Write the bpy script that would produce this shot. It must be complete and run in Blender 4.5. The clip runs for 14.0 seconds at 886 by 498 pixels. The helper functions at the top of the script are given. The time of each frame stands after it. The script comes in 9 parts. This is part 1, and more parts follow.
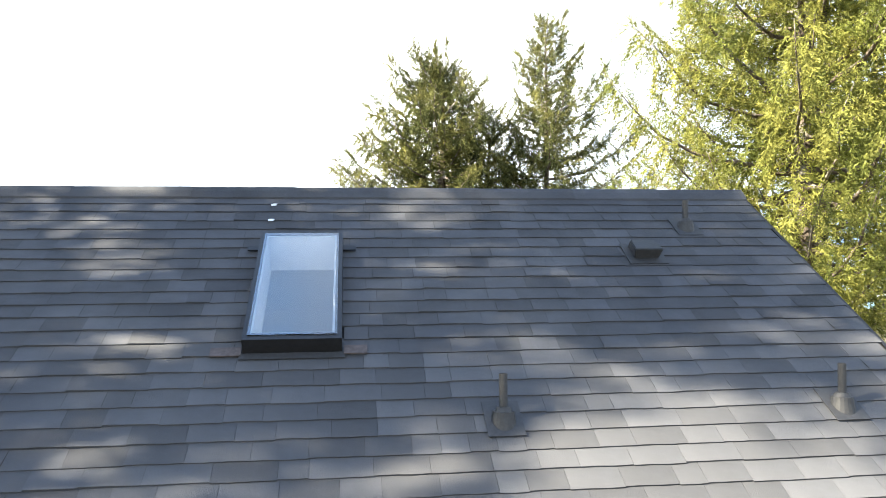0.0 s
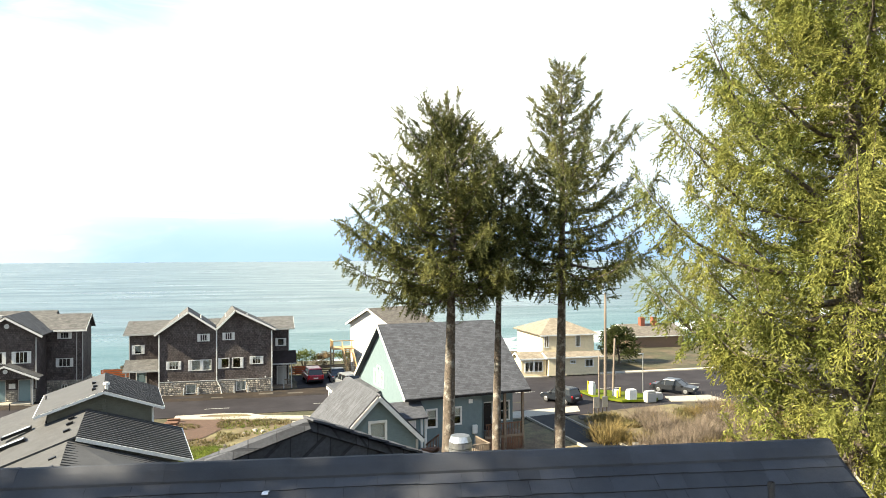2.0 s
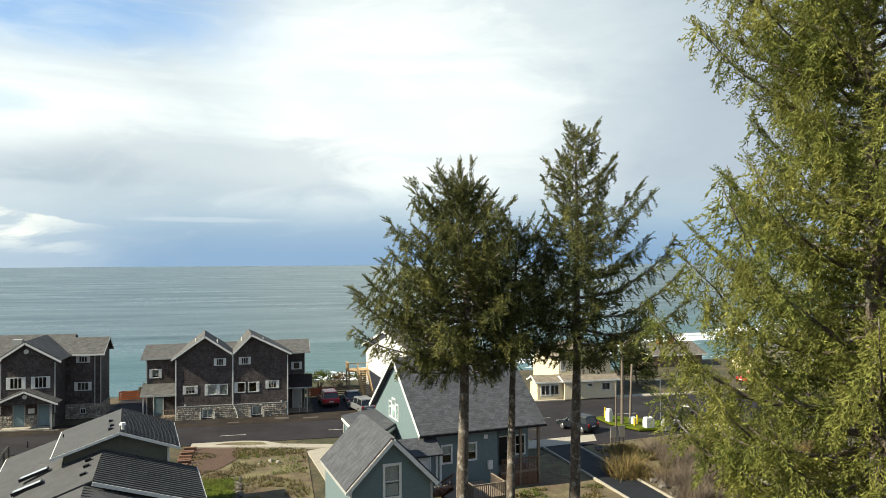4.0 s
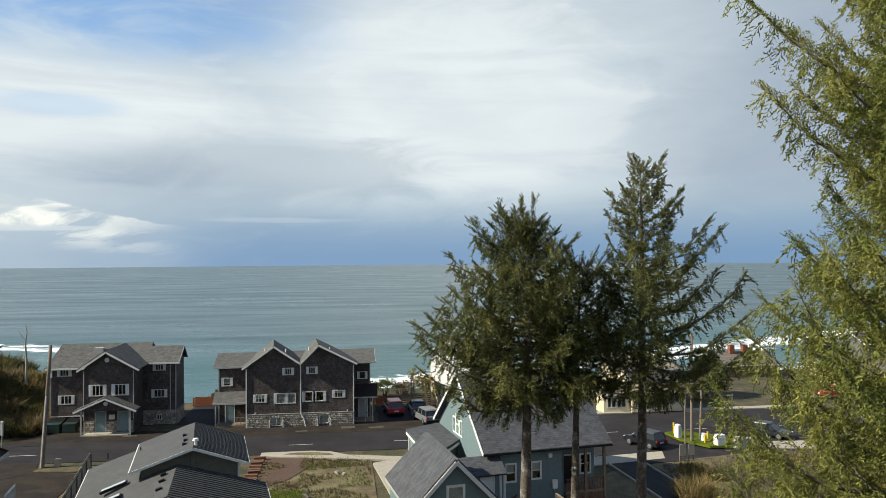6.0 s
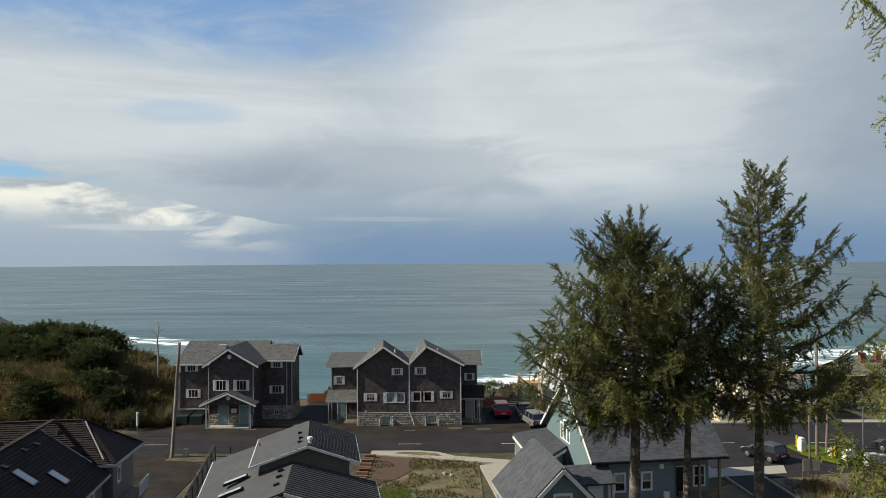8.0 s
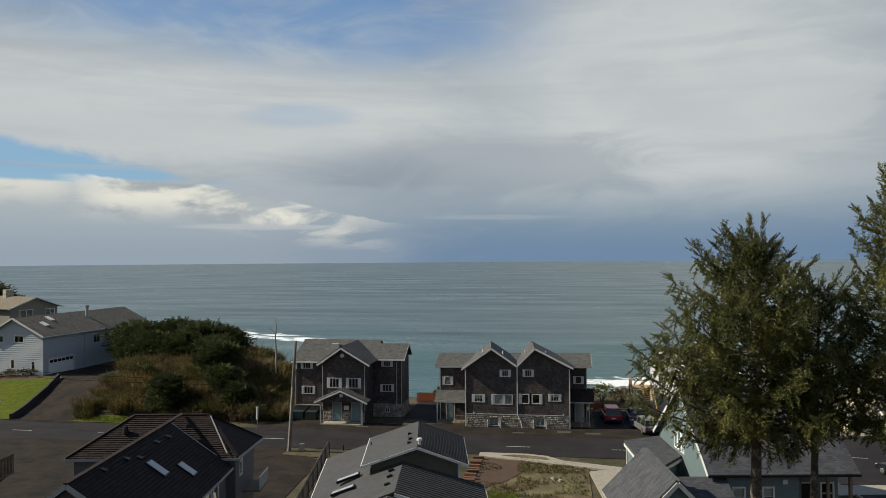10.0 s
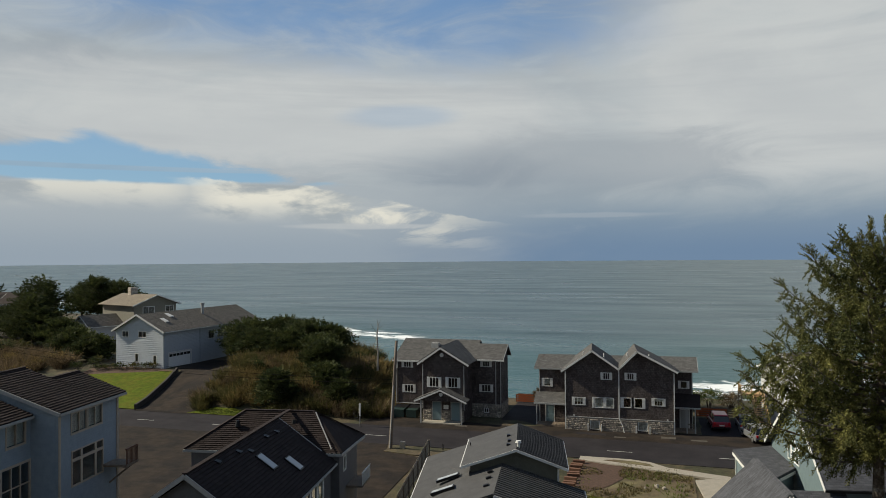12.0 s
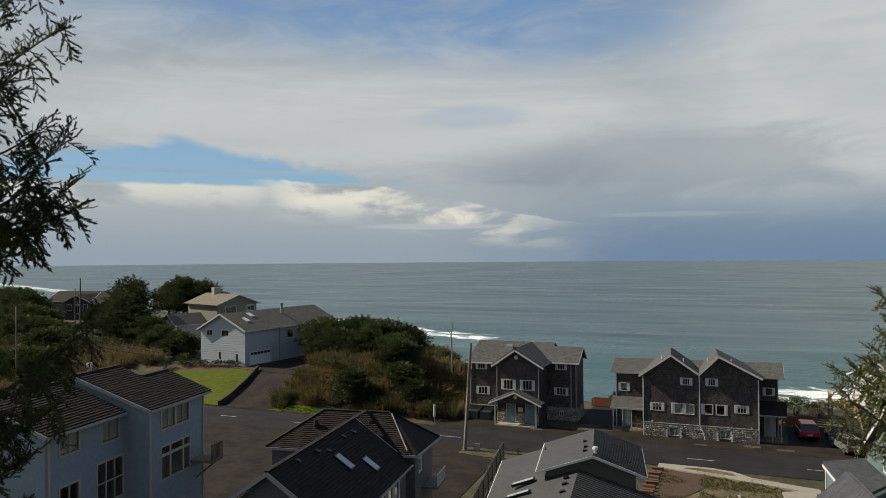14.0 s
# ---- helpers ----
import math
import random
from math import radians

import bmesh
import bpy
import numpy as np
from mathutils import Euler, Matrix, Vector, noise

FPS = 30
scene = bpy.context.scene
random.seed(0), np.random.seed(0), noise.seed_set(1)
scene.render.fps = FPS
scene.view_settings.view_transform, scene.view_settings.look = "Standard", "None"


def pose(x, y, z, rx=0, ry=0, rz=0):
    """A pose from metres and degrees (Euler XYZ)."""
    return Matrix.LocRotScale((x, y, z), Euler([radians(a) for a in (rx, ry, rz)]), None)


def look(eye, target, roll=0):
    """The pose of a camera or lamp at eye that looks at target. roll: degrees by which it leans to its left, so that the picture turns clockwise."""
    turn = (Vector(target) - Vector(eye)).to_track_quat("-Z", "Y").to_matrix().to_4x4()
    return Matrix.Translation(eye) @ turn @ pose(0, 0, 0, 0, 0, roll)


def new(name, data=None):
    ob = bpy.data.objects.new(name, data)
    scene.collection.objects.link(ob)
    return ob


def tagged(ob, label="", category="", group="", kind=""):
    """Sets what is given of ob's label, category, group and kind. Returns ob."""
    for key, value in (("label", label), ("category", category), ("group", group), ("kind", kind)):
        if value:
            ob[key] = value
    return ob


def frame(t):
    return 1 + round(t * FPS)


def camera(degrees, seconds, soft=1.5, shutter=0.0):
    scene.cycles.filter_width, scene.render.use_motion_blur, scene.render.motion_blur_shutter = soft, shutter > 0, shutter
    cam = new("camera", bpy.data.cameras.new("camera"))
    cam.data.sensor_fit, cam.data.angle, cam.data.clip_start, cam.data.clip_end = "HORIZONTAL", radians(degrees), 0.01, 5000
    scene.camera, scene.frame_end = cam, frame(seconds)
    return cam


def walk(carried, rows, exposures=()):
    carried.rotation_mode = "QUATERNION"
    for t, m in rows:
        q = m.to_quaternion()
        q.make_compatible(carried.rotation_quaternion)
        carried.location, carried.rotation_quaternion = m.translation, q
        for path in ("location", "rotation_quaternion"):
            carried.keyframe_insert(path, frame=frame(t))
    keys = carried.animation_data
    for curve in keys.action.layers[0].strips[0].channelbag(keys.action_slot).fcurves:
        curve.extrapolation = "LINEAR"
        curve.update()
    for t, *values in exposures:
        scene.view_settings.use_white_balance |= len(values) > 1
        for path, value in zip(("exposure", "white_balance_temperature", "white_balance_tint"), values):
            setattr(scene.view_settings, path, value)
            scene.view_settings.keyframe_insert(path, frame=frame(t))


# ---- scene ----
cam = camera(62.1, 14.0, 0.6)
PATH = [
    (0, (0.474, -0.897, 12.548), (0.9774, 1.0384, 12.5649), -0.32),
    (0.5, (0.493, -0.611, 13.000), (0.9908, 1.3259, 13.0160), -0.32),
    (1, (0.539, -0.327, 13.492), (1.0309, 1.6112, 13.5109), -0.37),
    (1.5, (0.578, -0.034, 14.046), (1.0677, 1.9052, 14.0656), -0.31),
    (2, (0.621, 0.273, 14.622), (1.1069, 2.2128, 14.6420), -0.28),
    (2.5, (0.693, 0.403, 15.193), (1.1745, 2.3439, 15.2183), -0.23),
    (3, (0.724, 0.398, 15.773), (1.2014, 2.3395, 15.8020), -0.24),
    (5.5, (0.870, 0.410, 18.014), (1.1938, 2.3838, 18.0442), -0.36),
    (6, (0.899, 0.408, 18.204), (1.1685, 2.3893, 18.2334), -0.40),
    (6.5, (0.947, 0.376, 18.343), (1.1516, 2.3649, 18.3714), -0.39),
    (7, (0.970, 0.330, 18.458), (1.1003, 2.3260, 18.4851), -0.42),
    (7.5, (0.972, 0.267, 18.579), (1.0265, 2.2660, 18.6057), -0.40),
    (8, (0.953, 0.248, 18.692), (0.9323, 2.2480, 18.7185), -0.36),
    (10.5, (0.942, 0.259, 19.179), (0.5626, 2.2230, 19.2011), -0.40),
    (11, (0.969, 0.214, 19.241), (0.5239, 2.1641, 19.2625), -0.42),
    (11.5, (0.982, 0.197, 19.302), (0.4734, 2.1315, 19.3221), -0.46),
    (12, (0.992, 0.163, 19.336), (0.4190, 2.0793, 19.3570), -0.42),
    (12.5, (0.971, 0.115, 19.398), (0.3365, 2.0110, 19.4190), -0.41),
    (13, (0.920, 0.139, 19.478), (0.2344, 2.0181, 19.4982), -0.41),
    (13.5, (0.882, 0.118, 19.505), (0.1586, 1.9819, 19.5264), -0.41),
    (14, (0.881, 0.132, 19.554), (0.1211, 1.9821, 19.5765), -0.42),
]
EXPOSURES = [   # seconds, stops, kelvin, tint
    (0.0, 3.0, 6650, 5), (0.6, 2.8, 6650, 5), (1.2, 2.5, 6700, 4), (2.0, 2.15, 6750, 4), (3.0, 1.6, 6500, 3), (4.2, 1.1, 6400, 2), (5.5, 0.88, 6150, 4),
    (6.5, 0.76, 6150, 4), (8.0, 0.52, 6150, 5), (10.5, 0.24, 6350, 6), (14.0, 0.23, 6400, 6),
]
walk(cam, [(t, look(eye, target, roll)) for t, eye, target, roll in PATH], EXPOSURES)

# ---- sun and sky ----
SUN_WAY = Vector((0.80, 0.09, -0.575)).normalized()   # the way the sunlight travels
sun = new("sun", bpy.data.lights.new("sun", "SUN"))
sun.data.energy, sun.data.angle, sun.data.color = 5.0, radians(0.6), (1.0, 0.88, 0.70)
sun.rotation_euler = SUN_WAY.to_track_quat("-Z", "Y").to_euler()
sun.location = (-40, -10, 60)


def build_sky():
    world = bpy.data.worlds.new("sky")
    scene.world = world
    world.use_nodes = True
    nt = world.node_tree
    N, Lk = nt.nodes, nt.links
    N.clear()

    def math_node(op, a, b=None, c=None):
        n = N.new("ShaderNodeMath")
        n.operation = op
        for i, v in enumerate((a, b, c)):
            if v is None:
                continue
            if isinstance(v, (int, float)):
                n.inputs[i].default_value = float(v)
            else:
                Lk.new(v, n.inputs[i])
        return n.outputs[0]

    def mix(f, a, b):
        n = N.new("ShaderNodeMix")
        n.data_type = "RGBA"
        for sock, v in ((n.inputs["Factor"], f), (n.inputs[6], a), (n.inputs[7], b)):
            if isinstance(v, (int, float)):
                sock.default_value = v
            elif isinstance(v, tuple):
                sock.default_value = (*v, 1)
            else:
                Lk.new(v, sock)
        return n.outputs[2]

    def smooth(x, lo, hi):
        n = N.new("ShaderNodeMapRange")
        n.interpolation_type = "SMOOTHSTEP"
        Lk.new(x, n.inputs["Value"])
        n.inputs["From Min"].default_value, n.inputs["From Max"].default_value = lo, hi
        return n.outputs["Result"]

    sky = N.new("ShaderNodeTexSky")
    sky.sky_type, sky.sun_disc = "NISHITA", False
    sky.sun_elevation = math.asin(-SUN_WAY.z)
    sky.sun_rotation = math.atan2(-SUN_WAY.x, -SUN_WAY.y)
    co = N.new("ShaderNodeTexCoord")
    sep = N.new("ShaderNodeSeparateXYZ")
    Lk.new(co.outputs["Generated"], sep.inputs[0])
    x, y, z = sep.outputs
    az = math_node("MULTIPLY", math_node("ARCTAN2", x, y), 180 / math.pi)   # degrees to the right of the sea
    el = math_node("MULTIPLY", math_node("ARCSINE", z), 180 / math.pi)

    def clouds(scale_az, scale_el, detail, rough, seed, warp=0.0):
        v = N.new("ShaderNodeCombineXYZ")
        Lk.new(math_node("MULTIPLY", az, scale_az), v.inputs[0])
        Lk.new(math_node("MULTIPLY", el, scale_el), v.inputs[1])
        v.inputs[2].default_value = seed
        n = N.new("ShaderNodeTexNoise")
        n.inputs["Scale"].default_value, n.inputs["Detail"].default_value = 1.0, detail
        n.inputs["Roughness"].default_value, n.inputs["Distortion"].default_value = rough, warp
        Lk.new(v.outputs[0], n.inputs["Vector"])
        return n.outputs["Fac"]

    def blob(a0, e0, ra, re, wobble):
        """1 in the middle of a soft ellipse of sky, 0 outside."""
        da = math_node("DIVIDE", math_node("SUBTRACT", az, a0), ra)
        de = math_node("DIVIDE", math_node("SUBTRACT", el, e0), re)
        d = math_node("SQRT", math_node("ADD", math_node("MULTIPLY", da, da), math_node("MULTIPLY", de, de)))
        d = math_node("ADD", d, math_node("MULTIPLY", math_node("SUBTRACT", wobble, 0.5), 1.6))
        return smooth(math_node("SUBTRACT", 1.35, d), 0.0, 0.7)

    def mul(*xs):
        out = xs[0]
        for v in xs[1:]:
            out = math_node("MULTIPLY", out, v)
        return out

    def band(x, lo0, lo1, hi0, hi1):
        """Rises from lo0 to lo1, falls from hi0 to hi1."""
        return mul(smooth(x, lo0, lo1), smooth(x, hi1, hi0))

    def wobbled(x, n, k):
        return math_node("ADD", x, math_node("MULTIPLY", math_node("SUBTRACT", n, 0.5), k))

    broad = clouds(0.035, 0.10, 6, 0.55, 3.7, 0.6)
    streak = clouds(0.020, 0.26, 6, 0.58, 8.1, 0.3)
    puff = clouds(0.16, 0.42, 7, 0.55, 1.3, 0.2)
    fine = clouds(0.10, 0.30, 7, 0.6, 5.9, 0.8)

    blue_sky = mix(smooth(el, 3, 17), (0.33, 0.57, 0.80), (0.17, 0.36, 0.70))
    nish = N.new("ShaderNodeMix")
    nish.data_type = "RGBA"
    nish.blend_type = "ADD"
    nish.inputs["Factor"].default_value = 0.03
    Lk.new(blue_sky, nish.inputs[6])
    Lk.new(sky.outputs[0], nish.inputs[7])
    blue_sky = nish.outputs[2]
    # the high veil: grey folds, brighter towards the middle
    shade = mix(smooth(wobbled(broad, fine, 0.5), 0.30, 0.68), (0.48, 0.54, 0.62), (0.79, 0.83, 0.855))
    bright = math_node("MAXIMUM", mul(blob(9, 11, 15, 8.5, wobbled(broad, fine, 1.1)), 0.72), mul(blob(-29, 10.5, 24, 3.6, fine), 0.75))
    veil = mix(mul(bright, 0.9), shade, (1.04, 1.03, 1.01))
    veil = mix(mul(smooth(streak, 0.46, 0.70), 0.35), veil, (0.54, 0.58, 0.65))
    veil = mix(mul(blob(-5, 7.0, 12, 2.6, fine), 0.55), veil, (0.48, 0.53, 0.60))
    veil = mix(mul(smooth(wobbled(az, fine, 16), 14, 38), 0.85), veil, (0.42, 0.47, 0.56))
    # openings to the blue: a wedge over the cumulus, and the top of the picture
    roof_line = math_node("SUBTRACT", 9.3, math_node("MULTIPLY", math_node("ABSOLUTE", math_node("ADD", az, 42)), 0.215))
    wedge_up = math_node("SUBTRACT", wobbled(roof_line, fine, 2.6), el)
    wedge = mul(smooth(wedge_up, -0.1, 0.7), smooth(wobbled(el, puff, 1.2), 5.2, 5.7), smooth(az, -70, -60))
    wisp = mul(blob(-40, 6.5, 16, 0.18, streak), 0.35)
    top_line = math_node("ADD", 15.6, math_node("MULTIPLY", math_node("ADD", az, 29), -0.03))
    top = mul(smooth(math_node("SUBTRACT", wobbled(el, broad, 9.0), top_line), -1.5, 2.6), band(az, -62, -40, -9, 3))
    top = mul(top, smooth(fine, 0.95, 0.30))
    hole = mul(blob(-19.5, 10.9, 4.5, 0.9, broad), 0.30)
    gaps = math_node("MAXIMUM", math_node("MAXIMUM", math_node("SUBTRACT", wedge, wisp), mul(top, 0.85)), hole)
    col = mix(mul(gaps, 0.95), veil, blue_sky)
    # the low bank over the sea
    bank = mix(smooth(el, 0, 5), (0.23, 0.36, 0.56), (0.42, 0.52, 0.62))
    low = mul(smooth(wobbled(el, fine, 5.0), 7.2, 2.0), smooth(wobbled(az, fine, 18), -32, -4))
    col = mix(mul(low, 0.92), col, bank)
    haze_col = mix(smooth(el, 0, 4.5), (0.50, 0.58, 0.68), (0.66, 0.71, 0.76))
    col = mix(mul(smooth(wobbled(el, puff, 1.2), 5.75, 5.2), smooth(wobbled(az, fine, 18), -4, -30)), col, haze_col)
    # cumulus: a lit, lumpy row with flat grey bases
    crest = math_node("SUBTRACT", 5.9, math_node("MULTIPLY", math_node("MAXIMUM", math_node("ADD", az, 28), 0.0), 0.20))
    under = math_node("SUBTRACT", wobbled(crest, puff, 2.0), el)
    body = mul(smooth(under, 0.0, 0.25), smooth(under, 3.6, 1.4), band(wobbled(az, puff, 8), -37, -32, -22, -10))
    body = mul(body, math_node("MAXIMUM", smooth(az, -21, -27), smooth(fine, 0.47, 0.58)))
    far_top = mul(smooth(math_node("SUBTRACT", wobbled(5.55, puff, 1.0), el), 0.0, 0.3), smooth(el, 3.2, 5.4), band(az, -75, -60, -38, -33), 0.75)
    lump = smooth(wobbled(puff, fine, 0.4), 0.36, 0.56)
    col = mix(mul(math_node("MAXIMUM", body, far_top), 0.95), col, mix(lump, (0.60, 0.64, 0.67), (1.30, 1.22, 1.06)))
    col = mix(mul(blob(-5, 3.1, 5, 0.2, puff), 0.35), col, (0.70, 0.74, 0.80))
    col = mix(mul(blob(-22, 2.4, 6, 0.2, puff), 0.6), col, (0.84, 0.85, 0.86))
    # overhead and behind, the cloud breaks up into clear sky
    col = mix(mul(smooth(wobbled(el, broad, 16), 21, 40), 0.8), col, mix(smooth(el, 20, 70), (0.22, 0.33, 0.52), (0.12, 0.21, 0.42)))
    bg = N.new("ShaderNodeBackground")
    Lk.new(col, bg.inputs[0])
    bg.inputs[1].default_value = 0.52
    out = N.new("ShaderNodeOutputWorld")
    Lk.new(bg.outputs[0], out.inputs[0])


build_sky()


# ---- materials ----
MATS = {}


def material(name, base, rough=0.8, metal=0.0, vary=0.25, scale=3.0, fine=40.0, bump=0.15, second=None, blend=(0.42, 0.62),
             spec=0.4, per_object=0.0, per_island=0.0, pattern=None, transmission=0.0, sheen=0.0):
    """A surface with grain and stains at two sizes. second: a colour that comes in by patches. pattern: a function that adds relief."""
    if name in MATS:
        return MATS[name]
    m = bpy.data.materials.new(name)
    m.use_nodes = True
    nt = m.node_tree
    N, Lk = nt.nodes, nt.links
    b = N["Principled BSDF"]
    b.inputs["Roughness"].default_value, b.inputs["Metallic"].default_value = rough, metal
    b.inputs["Specular IOR Level"].default_value = spec
    b.inputs["Transmission Weight"].default_value = transmission
    co = N.new("ShaderNodeTexCoord")

    def noise_tex(s, detail=4.0, r=0.55):
        n = N.new("ShaderNodeTexNoise")
        n.inputs["Scale"].default_value, n.inputs["Detail"].default_value, n.inputs["Roughness"].default_value = s, detail, r
        Lk.new(co.outputs["Object"], n.inputs["Vector"])
        return n.outputs["Fac"]

    def ramp(x, lo, hi):
        n = N.new("ShaderNodeMapRange")
        Lk.new(x, n.inputs["Value"])
        n.inputs["From Min"].default_value, n.inputs["From Max"].default_value = blend if lo is None else (lo, hi)
        return n.outputs["Result"]

    def mixc(f, a, c, mode="MIX"):
        n = N.new("ShaderNodeMix")
        n.data_type, n.blend_type = "RGBA", mode
        for sock, v in ((n.inputs["Factor"], f), (n.inputs[6], a), (n.inputs[7], c)):
            if isinstance(v, (int, float)):
                sock.default_value = v
            elif isinstance(v, tuple):
                sock.default_value = (*v, 1)
            else:
                Lk.new(v, sock)
        return n.outputs[2]

    big, small = noise_tex(scale), noise_tex(fine, 3.0, 0.6)
    col = base
    if second:
        col = mixc(ramp(big, None, None), base, second)
    dark = tuple(c * (1 - vary) for c in (1, 1, 1))
    light = tuple(1 + vary * 0.6 for c in (1, 1, 1))
    col = mixc(1.0, col, mixc(ramp(small, 0.3, 0.7), dark, light), "MULTIPLY")
    col = mixc(1.0, col, mixc(ramp(noise_tex(scale * 2.7 + 0.1), 0.3, 0.7), dark, light), "MULTIPLY")
    if per_object or per_island:
        if per_object:
            src = N.new("ShaderNodeObjectInfo").outputs["Random"]
            k = per_object
        else:
            src = N.new("ShaderNodeNewGeometry").outputs["Random Per Island"]
            k = per_island
        col = mixc(1.0, col, mixc(src, (1 - k,) * 3, (1 + k,) * 3), "MULTIPLY")
    height = small
    if pattern:
        col, height = pattern(N, Lk, co, col, small, mixc)
    if isinstance(col, tuple):
        b.inputs["Base Color"].default_value = (*col, 1)
    else:
        Lk.new(col, b.inputs["Base Color"])
    if bump:
        bn = N.new("ShaderNodeBump")
        bn.inputs["Strength"].default_value, bn.inputs["Distance"].default_value = bump, 0.02
        Lk.new(height, bn.inputs["Height"])
        Lk.new(bn.outputs[0], b.inputs["Normal"])
    MATS[name] = m
    return m


def boards(pitch, axis=2, depth=0.9):
    """Relief and thin shaded laps every pitch metres along an axis of the object."""
    def add(N, Lk, co, col, small, mixc):
        sep = N.new("ShaderNodeSeparateXYZ")
        Lk.new(co.outputs["Object"], sep.inputs[0])
        d = N.new("ShaderNodeMath")
        d.operation = "DIVIDE"
        Lk.new(sep.outputs[axis], d.inputs[0])
        d.inputs[1].default_value = pitch
        f = N.new("ShaderNodeMath")
        f.operation = "FRACT"
        Lk.new(d.outputs[0], f.inputs[0])
        inv = N.new("ShaderNodeMath")
        inv.operation = "SUBTRACT"
        inv.inputs[0].default_value = 1.0
        Lk.new(f.outputs[0], inv.inputs[1])
        return col, inv.outputs[0]
    return add


def courses(width, height, plane="xz", mortar=0.012, spread=0.35, mortar_dark=0.35):
    """A running bond of small shingles or tiles, with relief, across a plane of the object."""
    def add(N, Lk, co, col, small, mixc):
        sep = N.new("ShaderNodeSeparateXYZ")
        Lk.new(co.outputs["Object"], sep.inputs[0])
        comb = N.new("ShaderNodeCombineXYZ")
        idx = {"x": 0, "y": 1, "z": 2}
        if plane == "sz":                       # any upright wall: along it, up it
            a = N.new("ShaderNodeMath")
            Lk.new(sep.outputs[0], a.inputs[0])
            Lk.new(sep.outputs[1], a.inputs[1])
            Lk.new(a.outputs[0], comb.inputs[0])
            Lk.new(sep.outputs[2], comb.inputs[1])
        else:
            Lk.new(sep.outputs[idx[plane[0]]], comb.inputs[0])
            Lk.new(sep.outputs[idx[plane[1]]], comb.inputs[1])
        br = N.new("ShaderNodeTexBrick")
        Lk.new(comb.outputs[0], br.inputs["Vector"])
        br.inputs["Scale"].default_value = 1.0
        br.inputs["Brick Width"].default_value, br.inputs["Row Height"].default_value = width, height
        br.inputs["Mortar Size"].default_value, br.inputs["Mortar Smooth"].default_value = mortar, 0.3
        br.inputs["Color1"].default_value, br.inputs["Color2"].default_value = (1 - spread,) * 3 + (1,), (1 + spread,) * 3 + (1,)
        br.inputs["Mortar"].default_value = (mortar_dark,) * 3 + (1,)
        col = mixc(1.0, col, br.outputs["Color"], "MULTIPLY")
        h = N.new("ShaderNodeMath")
        h.operation = "SUBTRACT"
        h.inputs[0].default_value = 1.0
        Lk.new(br.outputs["Fac"], h.inputs[1])
        return col, h.outputs[0]
    return add


M = material
cedar = M("cedar_shingle", (0.078, 0.061, 0.057), 0.85, vary=0.35, scale=0.8, fine=9, second=(0.106, 0.089, 0.085), pattern=courses(0.15, 0.19, "sz", 0.012, 0.28), bump=0.6)
cobble = M("river_stone", (0.38, 0.34, 0.28), 0.8, vary=0.25, scale=2, fine=20, second=(0.22, 0.19, 0.165), per_island=0.5, bump=0.3)
mortar = M("stone_mortar", (0.21, 0.19, 0.165), 0.9)
white_trim = M("white_paint", (0.62, 0.62, 0.60), 0.55, vary=0.10, scale=2, fine=30, bump=0.05)
grey_trim = M("grey_paint", (0.34, 0.34, 0.33), 0.55, vary=0.10, scale=2, fine=30, bump=0.05)
grey_roof = M("grey_roof_shingle", (0.106, 0.104, 0.102), 0.9, vary=0.25, scale=0.7, fine=25, pattern=courses(0.33, 0.14, "xy", 0.01, 0.22, 0.6), bump=0.4, spec=0.12)
teal_roof = M("blue_grey_roof_shingle", (0.076, 0.079, 0.089), 0.9, vary=0.2, scale=0.6, fine=25, pattern=courses(0.33, 0.14, "xy", 0.01, 0.2, 0.65), bump=0.4, spec=0.12)
brown_roof = M("brown_roof_shingle", (0.150, 0.135, 0.116), 0.9, vary=0.25, scale=0.6, fine=20, pattern=courses(0.33, 0.14, "xy", 0.01, 0.22, 0.6), bump=0.4, spec=0.12)
dark_roof = M("charcoal_roof_shingle", (0.031, 0.023, 0.022), 0.85, vary=0.25, scale=0.7, fine=25, spec=0.15, bump=0.3, per_island=0.16)
dark_under = M("roof_felt", (0.018, 0.017, 0.017), 0.95)
rib_roof = M("grey_rib_roof", (0.076, 0.076, 0.078), 0.7, vary=0.15, scale=0.5, fine=18, bump=0.15, spec=0.12)
teal_wall = M("teal_siding", (0.120, 0.165, 0.178), 0.65, vary=0.10, scale=1.2, fine=20, pattern=boards(0.15), bump=0.5)
blue_wall = M("pale_blue_siding", (0.235, 0.285, 0.330), 0.7, vary=0.10, scale=1.2, fine=20, pattern=boards(0.15), bump=0.5)
khaki_wall = M("khaki_siding", (0.105, 0.105, 0.083), 0.7, vary=0.12, scale=1.2, fine=20, pattern=boards(0.15), bump=0.5)
grey_wall = M("grey_siding", (0.112, 0.112, 0.119), 0.7, vary=0.12, scale=1.2, fine=20, pattern=boards(0.15), bump=0.5)
tan_wall = M("tan_siding", (0.20, 0.19, 0.155), 0.7, vary=0.12, scale=1.2, fine=20, pattern=boards(0.15), bump=0.5)
white_wall = M("white_siding", (0.493, 0.501, 0.510), 0.65, vary=0.08, scale=1.2, fine=20, pattern=boards(0.2), bump=0.8)
pale_wall = M("blue_white_siding", (0.391, 0.425, 0.468), 0.65, vary=0.08, scale=1.2, fine=20, pattern=boards(0.22), bump=0.9)
cream_wall = M("cream_siding", (0.60, 0.52, 0.36), 0.65, vary=0.08, scale=1.0, fine=20, pattern=boards(0.2), bump=0.5)
